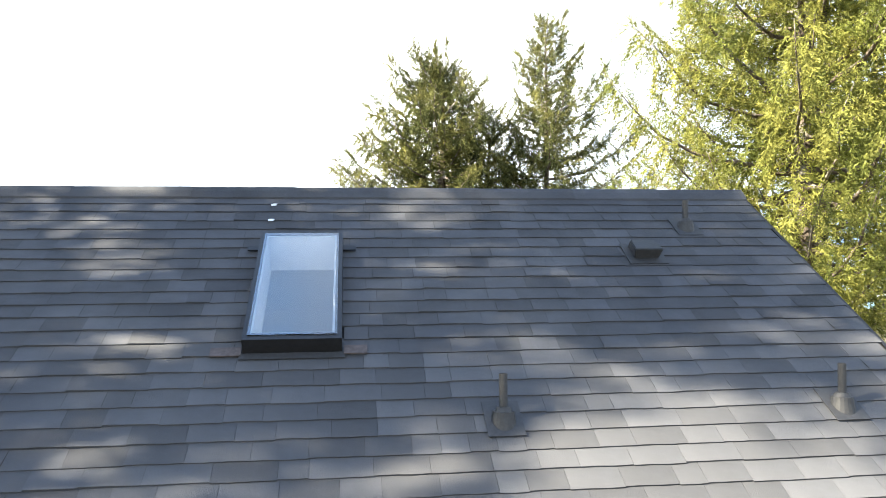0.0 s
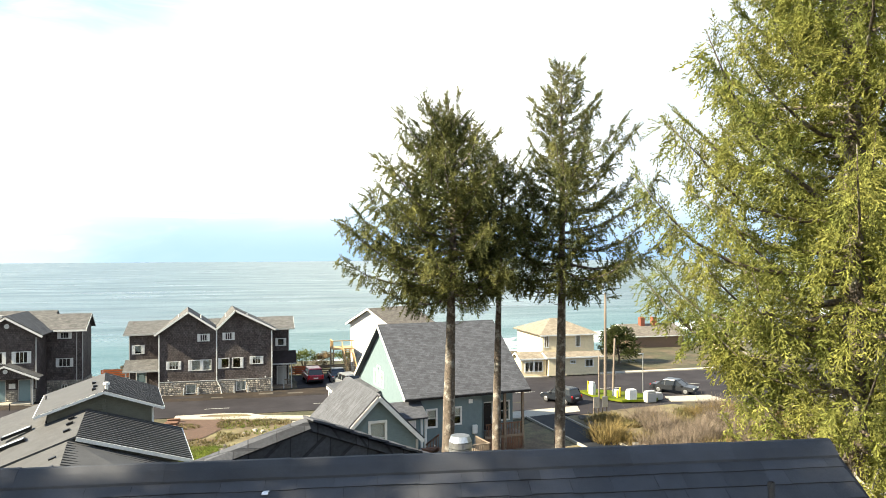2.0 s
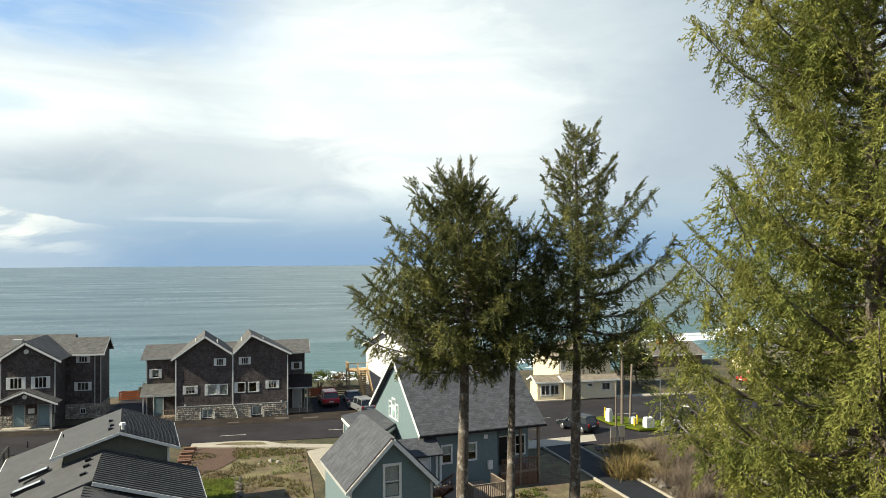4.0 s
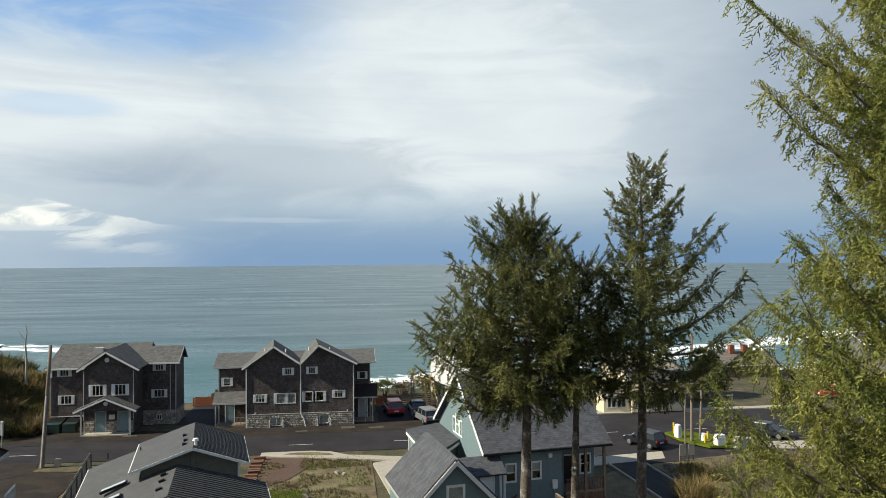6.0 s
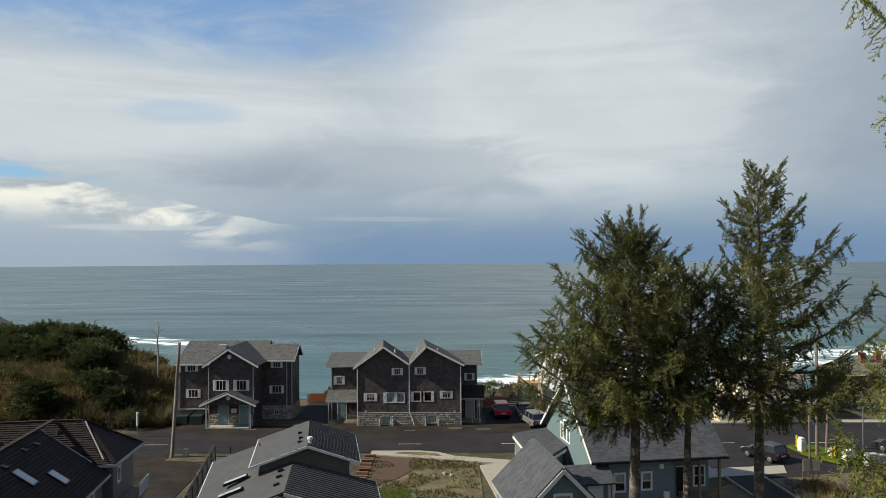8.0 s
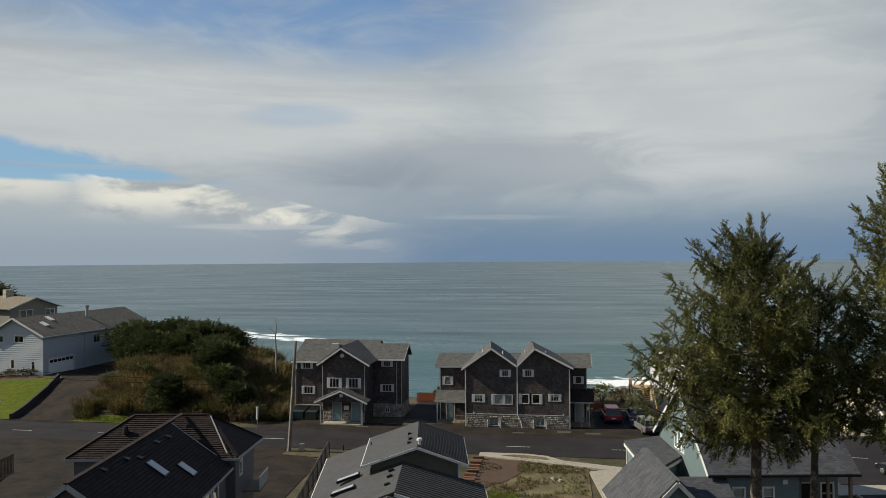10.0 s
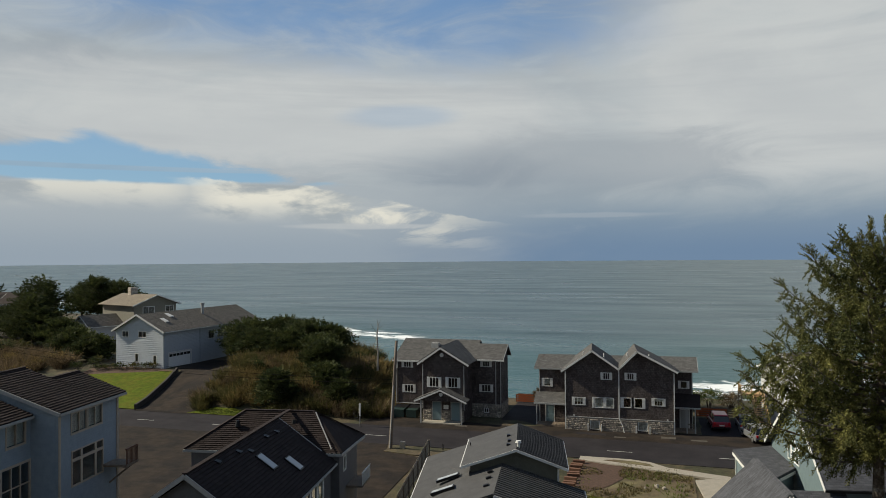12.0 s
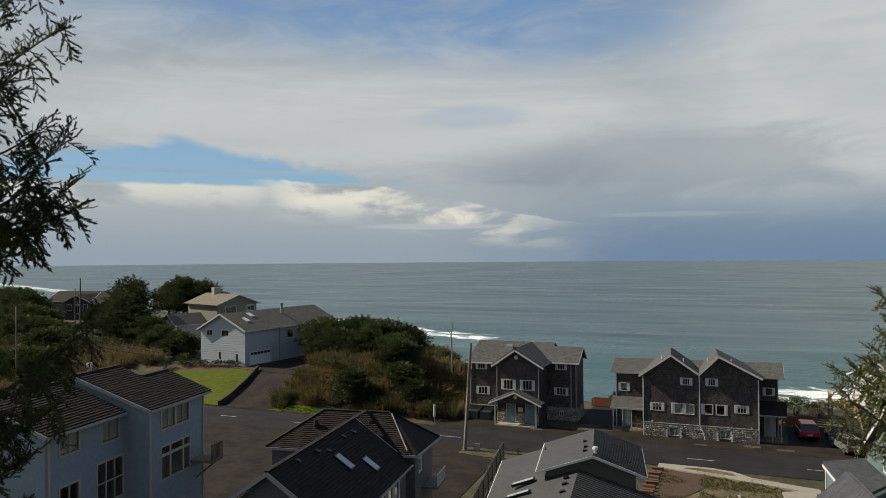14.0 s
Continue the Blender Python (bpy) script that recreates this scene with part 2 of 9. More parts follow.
glass = M("window_glass", (0.8, 0.85, 0.85), 0.03, vary=0.0, transmission=1.0, spec=0.5, bump=0)
blind = M("pale_blind", (0.55, 0.54, 0.50), 0.8, vary=0.06, pattern=boards(0.05), bump=0.4)
green_door = M("blue_green_door", (0.16, 0.23, 0.25), 0.5, vary=0.1)
black_metal = M("black_metal", (0.012, 0.012, 0.014), 0.45, 0.3, vary=0.2)
lead_rubber = M("dark_rubber", (0.035, 0.036, 0.040), 0.6, vary=0.2, scale=20)
galv = M("galvanised_metal", (0.55, 0.56, 0.57), 0.35, 0.9, vary=0.15, scale=6)
asphalt = M("asphalt", (0.024, 0.022, 0.0245), 0.85, vary=0.2, scale=0.25, fine=12, second=(0.032, 0.029, 0.032), bump=0.1, spec=0.12)
new_asphalt = M("fresh_asphalt", (0.019, 0.021, 0.025), 0.8, vary=0.2, scale=0.3, fine=12, bump=0.1, spec=0.12)
old_asphalt = M("worn_asphalt", (0.036, 0.028, 0.022), 0.9, vary=0.3, scale=0.4, fine=10, second=(0.021, 0.018, 0.0165), bump=0.15, spec=0.12)
gravel_patch = M("worn_patch", (0.075, 0.066, 0.055), 0.9, vary=0.3, scale=1.5, fine=18, bump=0.2)
concrete = M("concrete", (0.317, 0.288, 0.238), 0.85, vary=0.12, scale=0.8, fine=18, bump=0.1)
road_paint = M("road_paint", (0.440, 0.432, 0.400), 0.7, vary=0.3, scale=4)
soil = M("bare_soil", (0.105, 0.074, 0.043), 0.95, vary=0.35, scale=0.35, fine=6, second=(0.140, 0.122, 0.058), bump=0.5)
mulch = M("bark_mulch", (0.085, 0.050, 0.034), 0.95, vary=0.4, scale=2, fine=14, bump=0.6)
lawn = M("lawn_grass", (0.078, 0.108, 0.007), 0.9, vary=0.3, scale=0.6, fine=18, second=(0.098, 0.108, 0.010), bump=0.5, spec=0.1)
scrub = M("scrub_ground", (0.045, 0.045, 0.019), 0.95, vary=0.45, scale=0.25, fine=5, second=(0.090, 0.068, 0.038), bump=0.6)
weathered = M("weathered_wood", (0.20, 0.155, 0.115), 0.85, vary=0.3, scale=3, fine=25, bump=0.2)
red_wood = M("redwood_rail", (0.15, 0.075, 0.045), 0.75, vary=0.25, scale=3, fine=25, bump=0.2)
new_wood = M("new_timber", (0.46, 0.30, 0.14), 0.75, vary=0.2, scale=3, fine=25, bump=0.15)
pole_wood = M("pole_wood", (0.16, 0.13, 0.105), 0.9, vary=0.3, scale=4, fine=30, bump=0.3)
bark = M("spruce_bark", (0.105, 0.084, 0.068), 0.95, vary=0.45, scale=3.2, fine=22, second=(0.25, 0.235, 0.21), blend=(0.52, 0.62), bump=0.9)
dead_wood = M("bleached_dead_wood", (0.28, 0.26, 0.23), 0.95, vary=0.3, scale=5, fine=30, bump=0.4)
stone = M("grey_rock", (0.085, 0.075, 0.064), 0.9, vary=0.35, scale=1.5, fine=10, per_island=0.35, bump=0.5)


# ---- building helpers ----
def link_mesh(name, verts, faces, mat, parent=None, label="", smooth=False):
    me = bpy.data.meshes.new(name)
    me.from_pydata([tuple(v) for v in verts], [], faces)
    if smooth:
        me.polygons.foreach_set("use_smooth", [True] * len(me.polygons))
    if mat:
        me.materials.append(mat)
    ob = new(name, me)
    ob.parent = parent
    return tagged(ob, label)


def part(name, bm, mat, parent=None, label="", smooth=False):
    me = bpy.data.meshes.new(name)
    bm.normal_update()
    bm.to_mesh(me)
    bm.free()
    if smooth:
        me.polygons.foreach_set("use_smooth", [True] * len(me.polygons))
    if mat:
        me.materials.append(mat)
    ob = new(name, me)
    ob.parent = parent
    return tagged(ob, label)


def thing(name, x, y, z, rz, label, category, group="", kind=""):
    ob = new(name)
    ob.matrix_basis = pose(x, y, z, 0, 0, rz)
    ob.empty_display_size = 0.3
    return tagged(ob, label, category, group, kind)


def shape():
    return bmesh.new()


def box(bm, x0, x1, y0, y1, z0, z1):
    v = [bm.verts.new(p) for p in ((x0, y0, z0), (x1, y0, z0), (x1, y1, z0), (x0, y1, z0), (x0, y0, z1), (x1, y0, z1), (x1, y1, z1), (x0, y1, z1))]
    for f in ((0, 3, 2, 1), (4, 5, 6, 7), (0, 1, 5, 4), (1, 2, 6, 5), (2, 3, 7, 6), (3, 0, 4, 7)):
        bm.faces.new([v[i] for i in f])
    return bm


def bevel(bm, width=0.02, seg=1):
    bmesh.ops.bevel(bm, geom=list(bm.edges), offset=width, segments=seg, affect="EDGES", clamp_overlap=True)
    return bm


def slab(bm, pts, th):
    """A plate on a flat outline, th thick away from its normal's side."""
    pts = [Vector((*p, 0.0)[:3]) for p in pts]
    n = (pts[1] - pts[0]).cross(pts[2] - pts[0]).normalized()
    top = [bm.verts.new(p) for p in pts]
    low = [bm.verts.new(p - n * th) for p in pts]
    bm.faces.new(top)
    bm.faces.new(low[::-1])
    k = len(pts)
    for i in range(k):
        j = (i + 1) % k
        bm.faces.new((top[j], top[i], low[i], low[j]))
    return bm


def beam(bm, p, q, w, h, up=(0, 0, 1)):
    """A straight bar of section w by h from p to q."""
    p, q = Vector(p), Vector(q)
    d = (q - p).normalized()
    side = d.cross(Vector(up))
    side = side.normalized() if side.length > 1e-5 else Vector((1, 0, 0))
    u = side.cross(d).normalized()
    a = [p + side * sx * w / 2 + u * sz * h / 2 for sx, sz in ((-1, -1), (1, -1), (1, 1), (-1, 1))]
    b = [v + (q - p) for v in a]
    va, vb = [bm.verts.new(v) for v in a], [bm.verts.new(v) for v in b]
    bm.faces.new(va)
    bm.faces.new(vb[::-1])
    for i in range(4):
        j = (i + 1) % 4
        bm.faces.new((va[j], va[i], vb[i], vb[j]))
    return bm


def tube(bm, p, q, r0, r1, n=8, caps=True):
    p, q = Vector(p), Vector(q)
    d = (q - p).normalized()
    s = d.orthogonal().normalized()
    u = d.cross(s)
    ring = [(math.cos(2 * math.pi * i / n), math.sin(2 * math.pi * i / n)) for i in range(n)]
    a = [bm.verts.new(p + (s * c + u * k) * r0) for c, k in ring]
    b = [bm.verts.new(q + (s * c + u * k) * r1) for c, k in ring]
    for i in range(n):
        j = (i + 1) % n
        bm.faces.new((a[i], a[j], b[j], b[i]))
    if caps:
        bm.faces.new(a[::-1])
        bm.faces.new(b)
    return bm


def wall(parent, name, p0, p1, z0, z1, mat, openings=(), th=0.15, gable=None, label=""):
    """An upright wall from p0 to p1, its outer face on the right hand of that way; openings (s0, s1, z0, z1) go through it."""
    p0, p1 = Vector((*p0, 0)), Vector((*p1, 0))
    L = (p1 - p0).length
    d = (p1 - p0) / L
    n = Vector((-d.y, d.x, 0))
    bm = shape()
    ss = sorted({0.0, L, *[o[0] for o in openings], *[o[1] for o in openings]})
    zs = sorted({z0, z1, *[o[2] for o in openings], *[o[3] for o in openings]})
    rim = sorted((s, z) for s, z in gable or ())
    ss = sorted({*ss, *[s for s, z in rim if 1e-3 < s < L - 1e-3]})
    made = {}

    def at(s, z, inner):
        key = (round(s, 4), round(z, 4), inner)
        if key not in made:
            made[key] = bm.verts.new(p0 + d * s + n * (th if inner else 0) + Vector((0, 0, z)))
        return made[key]

    def top(s):
        ends = [next((z for q, z in rim if abs(q - e) < 1e-3), z1) for e in (0, L)]
        pts = [(0.0, ends[0]), *[q for q in rim if 1e-3 < q[0] < L - 1e-3], (L, ends[1])]
        for (a, za), (b, zb) in zip(pts, pts[1:]):
            if a - 1e-6 <= s <= b + 1e-6:
                return za + (zb - za) * (s - a) / max(b - a, 1e-6)
        return z1
    cells = []
    for s0, s1 in zip(ss, ss[1:]):
        for a, b in zip(zs, zs[1:]):
            if not any(o[0] < (s0 + s1) / 2 < o[1] and o[2] < (a + b) / 2 < o[3] for o in openings):
                cells.append([(s0, a), (s1, a), (s1, b), (s0, b)])
        if gable:
            ring = [(s0, z1), (s1, z1), (s1, top(s1)), (s0, top(s0))]
            ring = [q for i, q in enumerate(ring) if q not in ring[:i]]
            if len(ring) > 2:
                cells.append(ring)
    edges = {}
    for ring in cells:
        for q, r in zip(ring, ring[1:] + ring[:1]):
            edges[(q, r)] = True
    for ring in cells:
        bm.faces.new([at(*q, False) for q in ring])
        bm.faces.new([at(*q, True) for q in ring[::-1]])
        for q, r in zip(ring, ring[1:] + ring[:1]):
            if (r, q) not in edges:
                bm.faces.new((at(*r, False), at(*q, False), at(*q, True), at(*r, True)))
    return part(name, bm, mat, parent, label)


def pierced(bm, s0, s1, z0, z1, holes, y0, y1):
    """One connected panel from y0 to y1 with rectangular holes through it."""
    ss = sorted({s0, s1, *[o[0] for o in holes], *[o[1] for o in holes]})
    zs = sorted({z0, z1, *[o[2] for o in holes], *[o[3] for o in holes]})
    made, edges = {}, {}

    def at(q, y):
        key = (round(q[0], 4), round(q[1], 4), y)
        if key not in made:
            made[key] = bm.verts.new((q[0], y, q[1]))
        return made[key]
    cells = [[(a, c), (b, c), (b, d), (a, d)] for a, b in zip(ss, ss[1:]) for c, d in zip(zs, zs[1:])
             if not any(o[0] < (a + b) / 2 < o[1] and o[2] < (c + d) / 2 < o[3] for o in holes)]
    for ring in cells:
        for q, r in zip(ring, ring[1:] + ring[:1]):
            edges[(q, r)] = True
    for ring in cells:
        bm.faces.new([at(q, y1) for q in ring])
        bm.faces.new([at(q, y0) for q in ring[::-1]])
        for q, r in zip(ring, ring[1:] + ring[:1]):
            if (r, q) not in edges:
                bm.faces.new((at(r, y1), at(q, y1), at(q, y0), at(r, y0)))


def window(parent, p0, p1, s0, s1, z0, z1, frame_mat=None, cols=2, rows=1, shutters=0.0, blinds=0.0, trim=0.09, shutter_mat=None, deep=0.06, label=""):
    """A window in the wall p0-p1: frame with bars, glass, and shutters or blinds where it has them."""
    frame_mat = frame_mat or white_trim
    p0, p1 = Vector((*p0, 0)), Vector((*p1, 0))
    d = (p1 - p0).normalized()
    n = Vector((d.y, -d.x, 0))          # outwards
    m = Matrix((d, n, Vector((0, 0, 1)))).transposed().to_4x4()
    m.translation = p0

    def put(bm):
        bm.transform(m)
        bmesh.ops.recalc_face_normals(bm, faces=list(bm.faces))
        return bm

    bm = shape()
    xs = [s0 + (s1 - s0) * i / cols for i in range(cols + 1)]
    zs = [z0 + (z1 - z0) * i / rows for i in range(rows + 1)]
    holes = [(xs[i] + 0.025, xs[i + 1] - 0.025, zs[j] + 0.025, zs[j + 1] - 0.025) for i in range(cols) for j in range(rows)]
    pierced(bm, s0 - trim, s1 + trim, z0 - trim, z1 + trim, holes, -deep, 0.035)
    w = part("window", put(bm), frame_mat, parent, label)
    bm = shape()
    box(bm, s0 + 0.01, s1 - 0.01, -deep + 0.014, -deep + 0.022, z0 + 0.01, z1 - 0.01)
    part("pane", put(bm), glass, w).visible_shadow = False
    if shutters:
        for a, b in ((s0 - trim - shutters, s0 - trim - 0.01), (s1 + trim + 0.01, s1 + trim + shutters)):
            bm = shape()
            box(bm, a, b, 0.004, 0.03, z0 - 0.06, z1 + 0.06)
            k = int((z1 - z0) / 0.13)
            for i in range(k):
                zz = z0 + (i + 0.5) * (z1 - z0) / k
                box(bm, a + 0.04, b - 0.04, 0.03, 0.042, zz - 0.03, zz + 0.03)
            part("shutter", put(bm), shutter_mat or white_trim, w)
    if blinds:
        bm = shape()
        box(bm, s0 + 0.03, s1 - 0.03, -deep - 0.06, -deep - 0.045, z1 - (z1 - z0) * blinds, z1 - 0.01)
        part("blind", put(bm), blind, w)
    return w


def roof_plane(parent, pts, mat, th=0.14, name="roof", label=""):
    return part(name, slab(shape(), pts, th), mat, parent, label)


def fascia(parent, pts, mat, w=0.04, h=0.2, name="fascia", drop=0.1):
    """A board along each stretch of pts."""
    bm = shape()
    for p, q in zip(pts, pts[1:]):
        beam(bm, Vector(p) - Vector((0, 0, drop)), Vector(q) - Vector((0, 0, drop)), w, h)
    return part(name, bm, mat, parent)


def door(parent, p0, p1, s0, s1, z0, z1, mat, trim=None, name="door"):
    p0, p1 = Vector((*p0, 0)), Vector((*p1, 0))
    d = (p1 - p0).normalized()
    n = Vector((d.y, -d.x, 0))
    m = Matrix((d, n, Vector((0, 0, 1)))).transposed().to_4x4()
    m.translation = p0

    def put(bm):
        bm.transform(m)
        bmesh.ops.recalc_face_normals(bm, faces=list(bm.faces))
        return bm
    bm = shape()
    box(bm, s0, s1, -0.06, -0.01, z0, z1)
    for a, b in ((0.12, 0.45), (0.55, 0.9)):
        h = z1 - z0
        box(bm, s0 + 0.12, s1 - 0.12, -0.01, 0.004, z0 + h * a, z0 + h * b)
    ob = part(name, put(bm), mat, parent)
    bm = shape()
    box(bm, s0 - 0.09, s0, -0.05, 0.03, z0, z1 + 0.09)
    box(bm, s1, s1 + 0.09, -0.05, 0.03, z0, z1 + 0.09)
    box(bm, s0, s1, -0.05, 0.03, z1, z1 + 0.09)
    part("door_frame", put(bm), trim or white_trim, ob)
    bm = shape()
    tube(bm, (s1 - 0.1, 0.0, z0 + 1.0), (s1 - 0.1, 0.05, z0 + 1.0), 0.03, 0.03)
    part("handle", put(bm), galv, ob)
    return ob


def smoothstep(a, b, x):
    t = min(1.0, max(0.0, (x - a) / (b - a)))
    return t * t * (3 - 2 * t)


# ---- land, roads and sea ----
def shore(x):
    """Where the land's edge runs, along the coast."""
    e = 103.0 + 3.0 * math.sin(x * 0.07) + 2.0 * math.sin(x * 0.19 + 1)
    e += 0.55 * max(0.0, -36 - x) if x > -160 else 68 + 0.12 * (-160 - x)
    e += 0.25 * max(0.0, x - 30)
    return e


def ground_z(x, y):
    z = 6.2 * smoothstep(36, 8, y) * smoothstep(70, 30, abs(x))
    z += 1.5 * smoothstep(30, -60, y)
    hill = smoothstep(-33, -44, x) * smoothstep(79.5, 97, y)
    z += 2.6 * hill
    z += 1.6 * smoothstep(-33, -40, x) * smoothstep(-66, -54, x) * smoothstep(80, 90, y)
    z += 5.0 * smoothstep(-75, -130, x) * smoothstep(78, 60, y)
    z += 2.0 * smoothstep(-114, -126, x) * smoothstep(98, 112, y)
    e = shore(x)
    s = smoothstep(e, e + 20, y)
    z = z * (1 - s) - 17.0 * s
    if not (70 < y < 84 and abs(x) < 120) and not (34 < y < 84 and -68 < x < -19):
        z += 0.12 * noise.noise((x * 0.15, y * 0.15, 0)) * (1 - smoothstep(150, 400, abs(x)))
    return z - 0.04


def axis(parts):
    out = []
    for a, b, step in parts:
        out += list(np.arange(a, b, step))
    return out + [parts[-1][1]]


gx = axis([(-2600, -600, 250), (-600, -150, 30), (-150, -90, 4), (-90, 60, 2.0), (60, 150, 5), (150, 600, 30), (600, 2600, 250)])
gy = axis([(-2600, -300, 250), (-300, -20, 25), (-20, 50, 3.0), (50, 160, 2.0), (160, 240, 5)])
verts = [(x, y, ground_z(x, y)) for y in gy for x in gx]
W = len(gx)
faces = [(j * W + i, j * W + i + 1, (j + 1) * W + i + 1, (j + 1) * W + i) for j in range(len(gy) - 1) for i in range(W - 1)]
ground = link_mesh("ground", verts, faces, scrub, smooth=True)
tagged(ground, "scrubby brown and green ground sloping to the sea", "ground", kind="structure")


def flat(name, outline, z, mat, label, category, th=0.12, kind="structure"):
    """A flat sheet on an outline, at height z, with real edges."""
    pts = [(x, y, z) for x, y in outline]
    ob = part(name, slab(shape(), pts, th), mat)
    return tagged(ob, label, category, kind=kind)


flat("road", [(-320, 71.6), (320, 71.6), (320, 79.4), (-320, 79.4)], 0.0, asphalt, "dark asphalt street along the coast", "road")
flat("road_verge", [(-33, 79.4), (24, 79.4), (24, 83.9), (-33, 83.9)], 0.004, old_asphalt, "worn patched asphalt apron before the houses", "road")
flat("side_lane", [(-17.6, 83.9), (-13.2, 83.9), (-13.2, 97), (-17.6, 97)], 0.006, asphalt, "narrow asphalt drive between two dark houses", "driveway")
flat("parking_bay", [(4.8, 83.9), (24, 83.9), (24, 92.5), (4.8, 92.5)], 0.006, asphalt, "asphalt parking bay above the sea", "parking")
flat("junction", [(24, 63.2), (75, 63.2), (75, 71.6), (24, 71.6)], 0.0, asphalt, "wide asphalt street junction", "road")
flat("junction_far", [(24, 79.4), (75, 79.4), (75, 83.4), (24, 83.4)], 0.0, asphalt, "asphalt edge of the street junction", "road")
flat("parking_lot", [(-62, 36), (-36, 38), (-36.5, 45), (-30.5, 52), (-20.6, 52), (-21.5, 67.6), (-25.8, 69.2), (-26.5, 71.6), (-66, 71.6), (-66, 50)], 0.0, old_asphalt, "worn asphalt yard between houses", "parking")
def on_ground(name, outline, rise, mat, label, category, n=26):
    """A sheet that follows the slope of the ground: outline as two sides of equal count."""
    a, b = outline
    bm = shape()
    grid = []
    for i in range(n + 1):
        t = i / n * (len(a) - 1)
        k = min(int(t), len(a) - 2)
        f = t - k
        pa = Vector(a[k]).lerp(Vector(a[k + 1]), f)
        pb = Vector(b[k]).lerp(Vector(b[k + 1]), f)
        row = []
        for j in range(9):
            p = pa.lerp(pb, j / 8)
            row.append(bm.verts.new((p.x, p.y, ground_z(p.x, p.y) + rise)))
        grid.append(row)
    for r, s in zip(grid, grid[1:]):
        for j in range(8):
            bm.faces.new((r[j], r[j + 1], s[j + 1], s[j]))
    bmesh.ops.recalc_face_normals(bm, faces=list(bm.faces))
    if sum(f.normal.z for f in bm.faces) < 0:
        bmesh.ops.reverse_faces(bm, faces=list(bm.faces))
    return tagged(part(name, bm, mat, smooth=True), label, category, kind="structure")


on_ground("garage_drive", ([(-63.9, 79), (-66.3, 88), (-68.6, 95), (-71.5, 97), (-71, 106)], [(-55.5, 79), (-57.5, 86), (-58.2, 93), (-58.8, 99), (-59.5, 106)]), 0.07, old_asphalt, "worn brown asphalt driveway up to a garage", "driveway")
on_ground("lawn_bank", ([(-84, 79.8), (-84, 84), (-83, 88), (-82, 91.5)], [(-64.4, 79.6), (-65.4, 83), (-67.0, 89), (-69.0, 94.4)]), 0.10, lawn, "bright green mown lawn beside a drive", "lawn")
on_ground("garden_bed", ([(-84, 91.2), (-84, 93), (-84, 95.5)], [(-69.6, 94.2), (-71.5, 95.0), (-73, 96)]), 0.07, mulch, "dark planted bed below the house wall", "bed")
on_ground("upper_lane", ([(-123, 112.5), (-133, 121), (-141, 132)], [(-119.5, 116), (-129, 124.5), (-137, 134)]), 0.09, gravel_patch, "grey gravel lane climbing between hedges", "lane")
on_ground("verge_lawn", ([(-56.5, 79.5), (-55.5, 81.0), (-54, 82)], [(-46.5, 79.5), (-48, 80.6), (-51, 82)]), 0.08, lawn, "strip of yellow-green roadside grass", "lawn")
on_ground("bare_lot", ([(-6.3, 44), (-6.3, 58), (-6.3, 70.2)], [(3.4, 44), (3.4, 58), (3.4, 70.2)]), 0.05, soil, "bare brown soil of an empty lot", "lot")
on_ground("mulch_bed", ([(-6.25, 60.5), (-6.25, 63), (-6.25, 66), (-6.25, 68.5), (-6.25, 70.2)], [(-5.2, 61.5), (-3.6, 63.2), (-2.3, 66.1), (-2.9, 68.2), (-1.2, 70.0)]), 0.09, mulch, "reddish bark mulch at the lot's corner", "mulch")
on_ground("side_lawn", ([(-5.2, 44), (-5.2, 52), (-5.0, 60.5)], [(-1.9, 44), (-2.0, 52), (-2.5, 60)]), 0.10, lawn, "green grass strip beside the lot", "lawn")
on_ground("dry_yard", ([(11, 38), (11, 46), (11, 51)], [(25, 38), (25, 46), (24.6, 62)]), 0.05, soil, "dry patchy yard below the trees", "yard")
on_ground("dry_bank", ([(28.2, 45), (28, 55), (27.9, 63)], [(50, 45), (46, 55), (40, 65)]), 0.06, soil, "dry brown bank beside the driveway", "bank")
flat("black_drive", [(25.2, 40), (27.8, 40), (27.8, 46), (27.2, 64), (24.2, 63.3), (25.0, 46)], 0.03, new_asphalt, "fresh black asphalt driveway with pale kerbs", "driveway", 0.2)
flat("drive_apron", [(22.6, 63.0), (29.8, 64.2), (30.6, 66.6), (23.0, 65.6)], 0.05, concrete, "pale concrete driveway apron", "pavement")
for nm, pts in (("kerb", [(24.9, 40), (25.0, 46), (24.1, 63.2)]), ("kerb", [(27.95, 40), (27.95, 46), (27.35, 63.8)])):
    bm = shape()
    for p, q in zip(pts, pts[1:]):
        beam(bm, (*p, 0.05), (*q, 0.05), 0.14, 0.20)
    tagged(part(nm, bm, concrete), "pale concrete kerb edging the driveway", "kerb", kind="structure")

# pavement of the empty lot, with the curved lay-by edge
bm = shape()
slab(bm, [(-6.8, 70.5), (6.4, 67.0), (6.4, 68.3), (1.2, 69.8), (-0.3, 71.2), (-2.2, 71.75), (-6.8, 71.75)], 0.16)
bm.transform(Matrix.Translation((0, 0, 0.14)))
tagged(part("pavement", bm, concrete), "pale concrete pavement with a curved lay-by", "pavement", kind="structure")
bm = shape()
slab(bm, [(-4.6, 70.75), (-2.6, 70.25), (0.0, 69.75), (-0.4, 70.5), (-1.6, 71.0), (-3.6, 71.2)], 0.03)
bm.transform(Matrix.Translation((0, 0, 0.165)))
tagged(part("planting_bed", bm, soil), "bare earth bed in the pavement", "bed", kind="structure")
flat("lot_path", [(4.45, 57.5), (5.2, 57.5), (6.1, 67.3), (5.2, 67.5), (3.45, 66.6), (3.5, 66.0)], 0.13, concrete, "pale concrete path beside the lot", "pavement", 0.16)

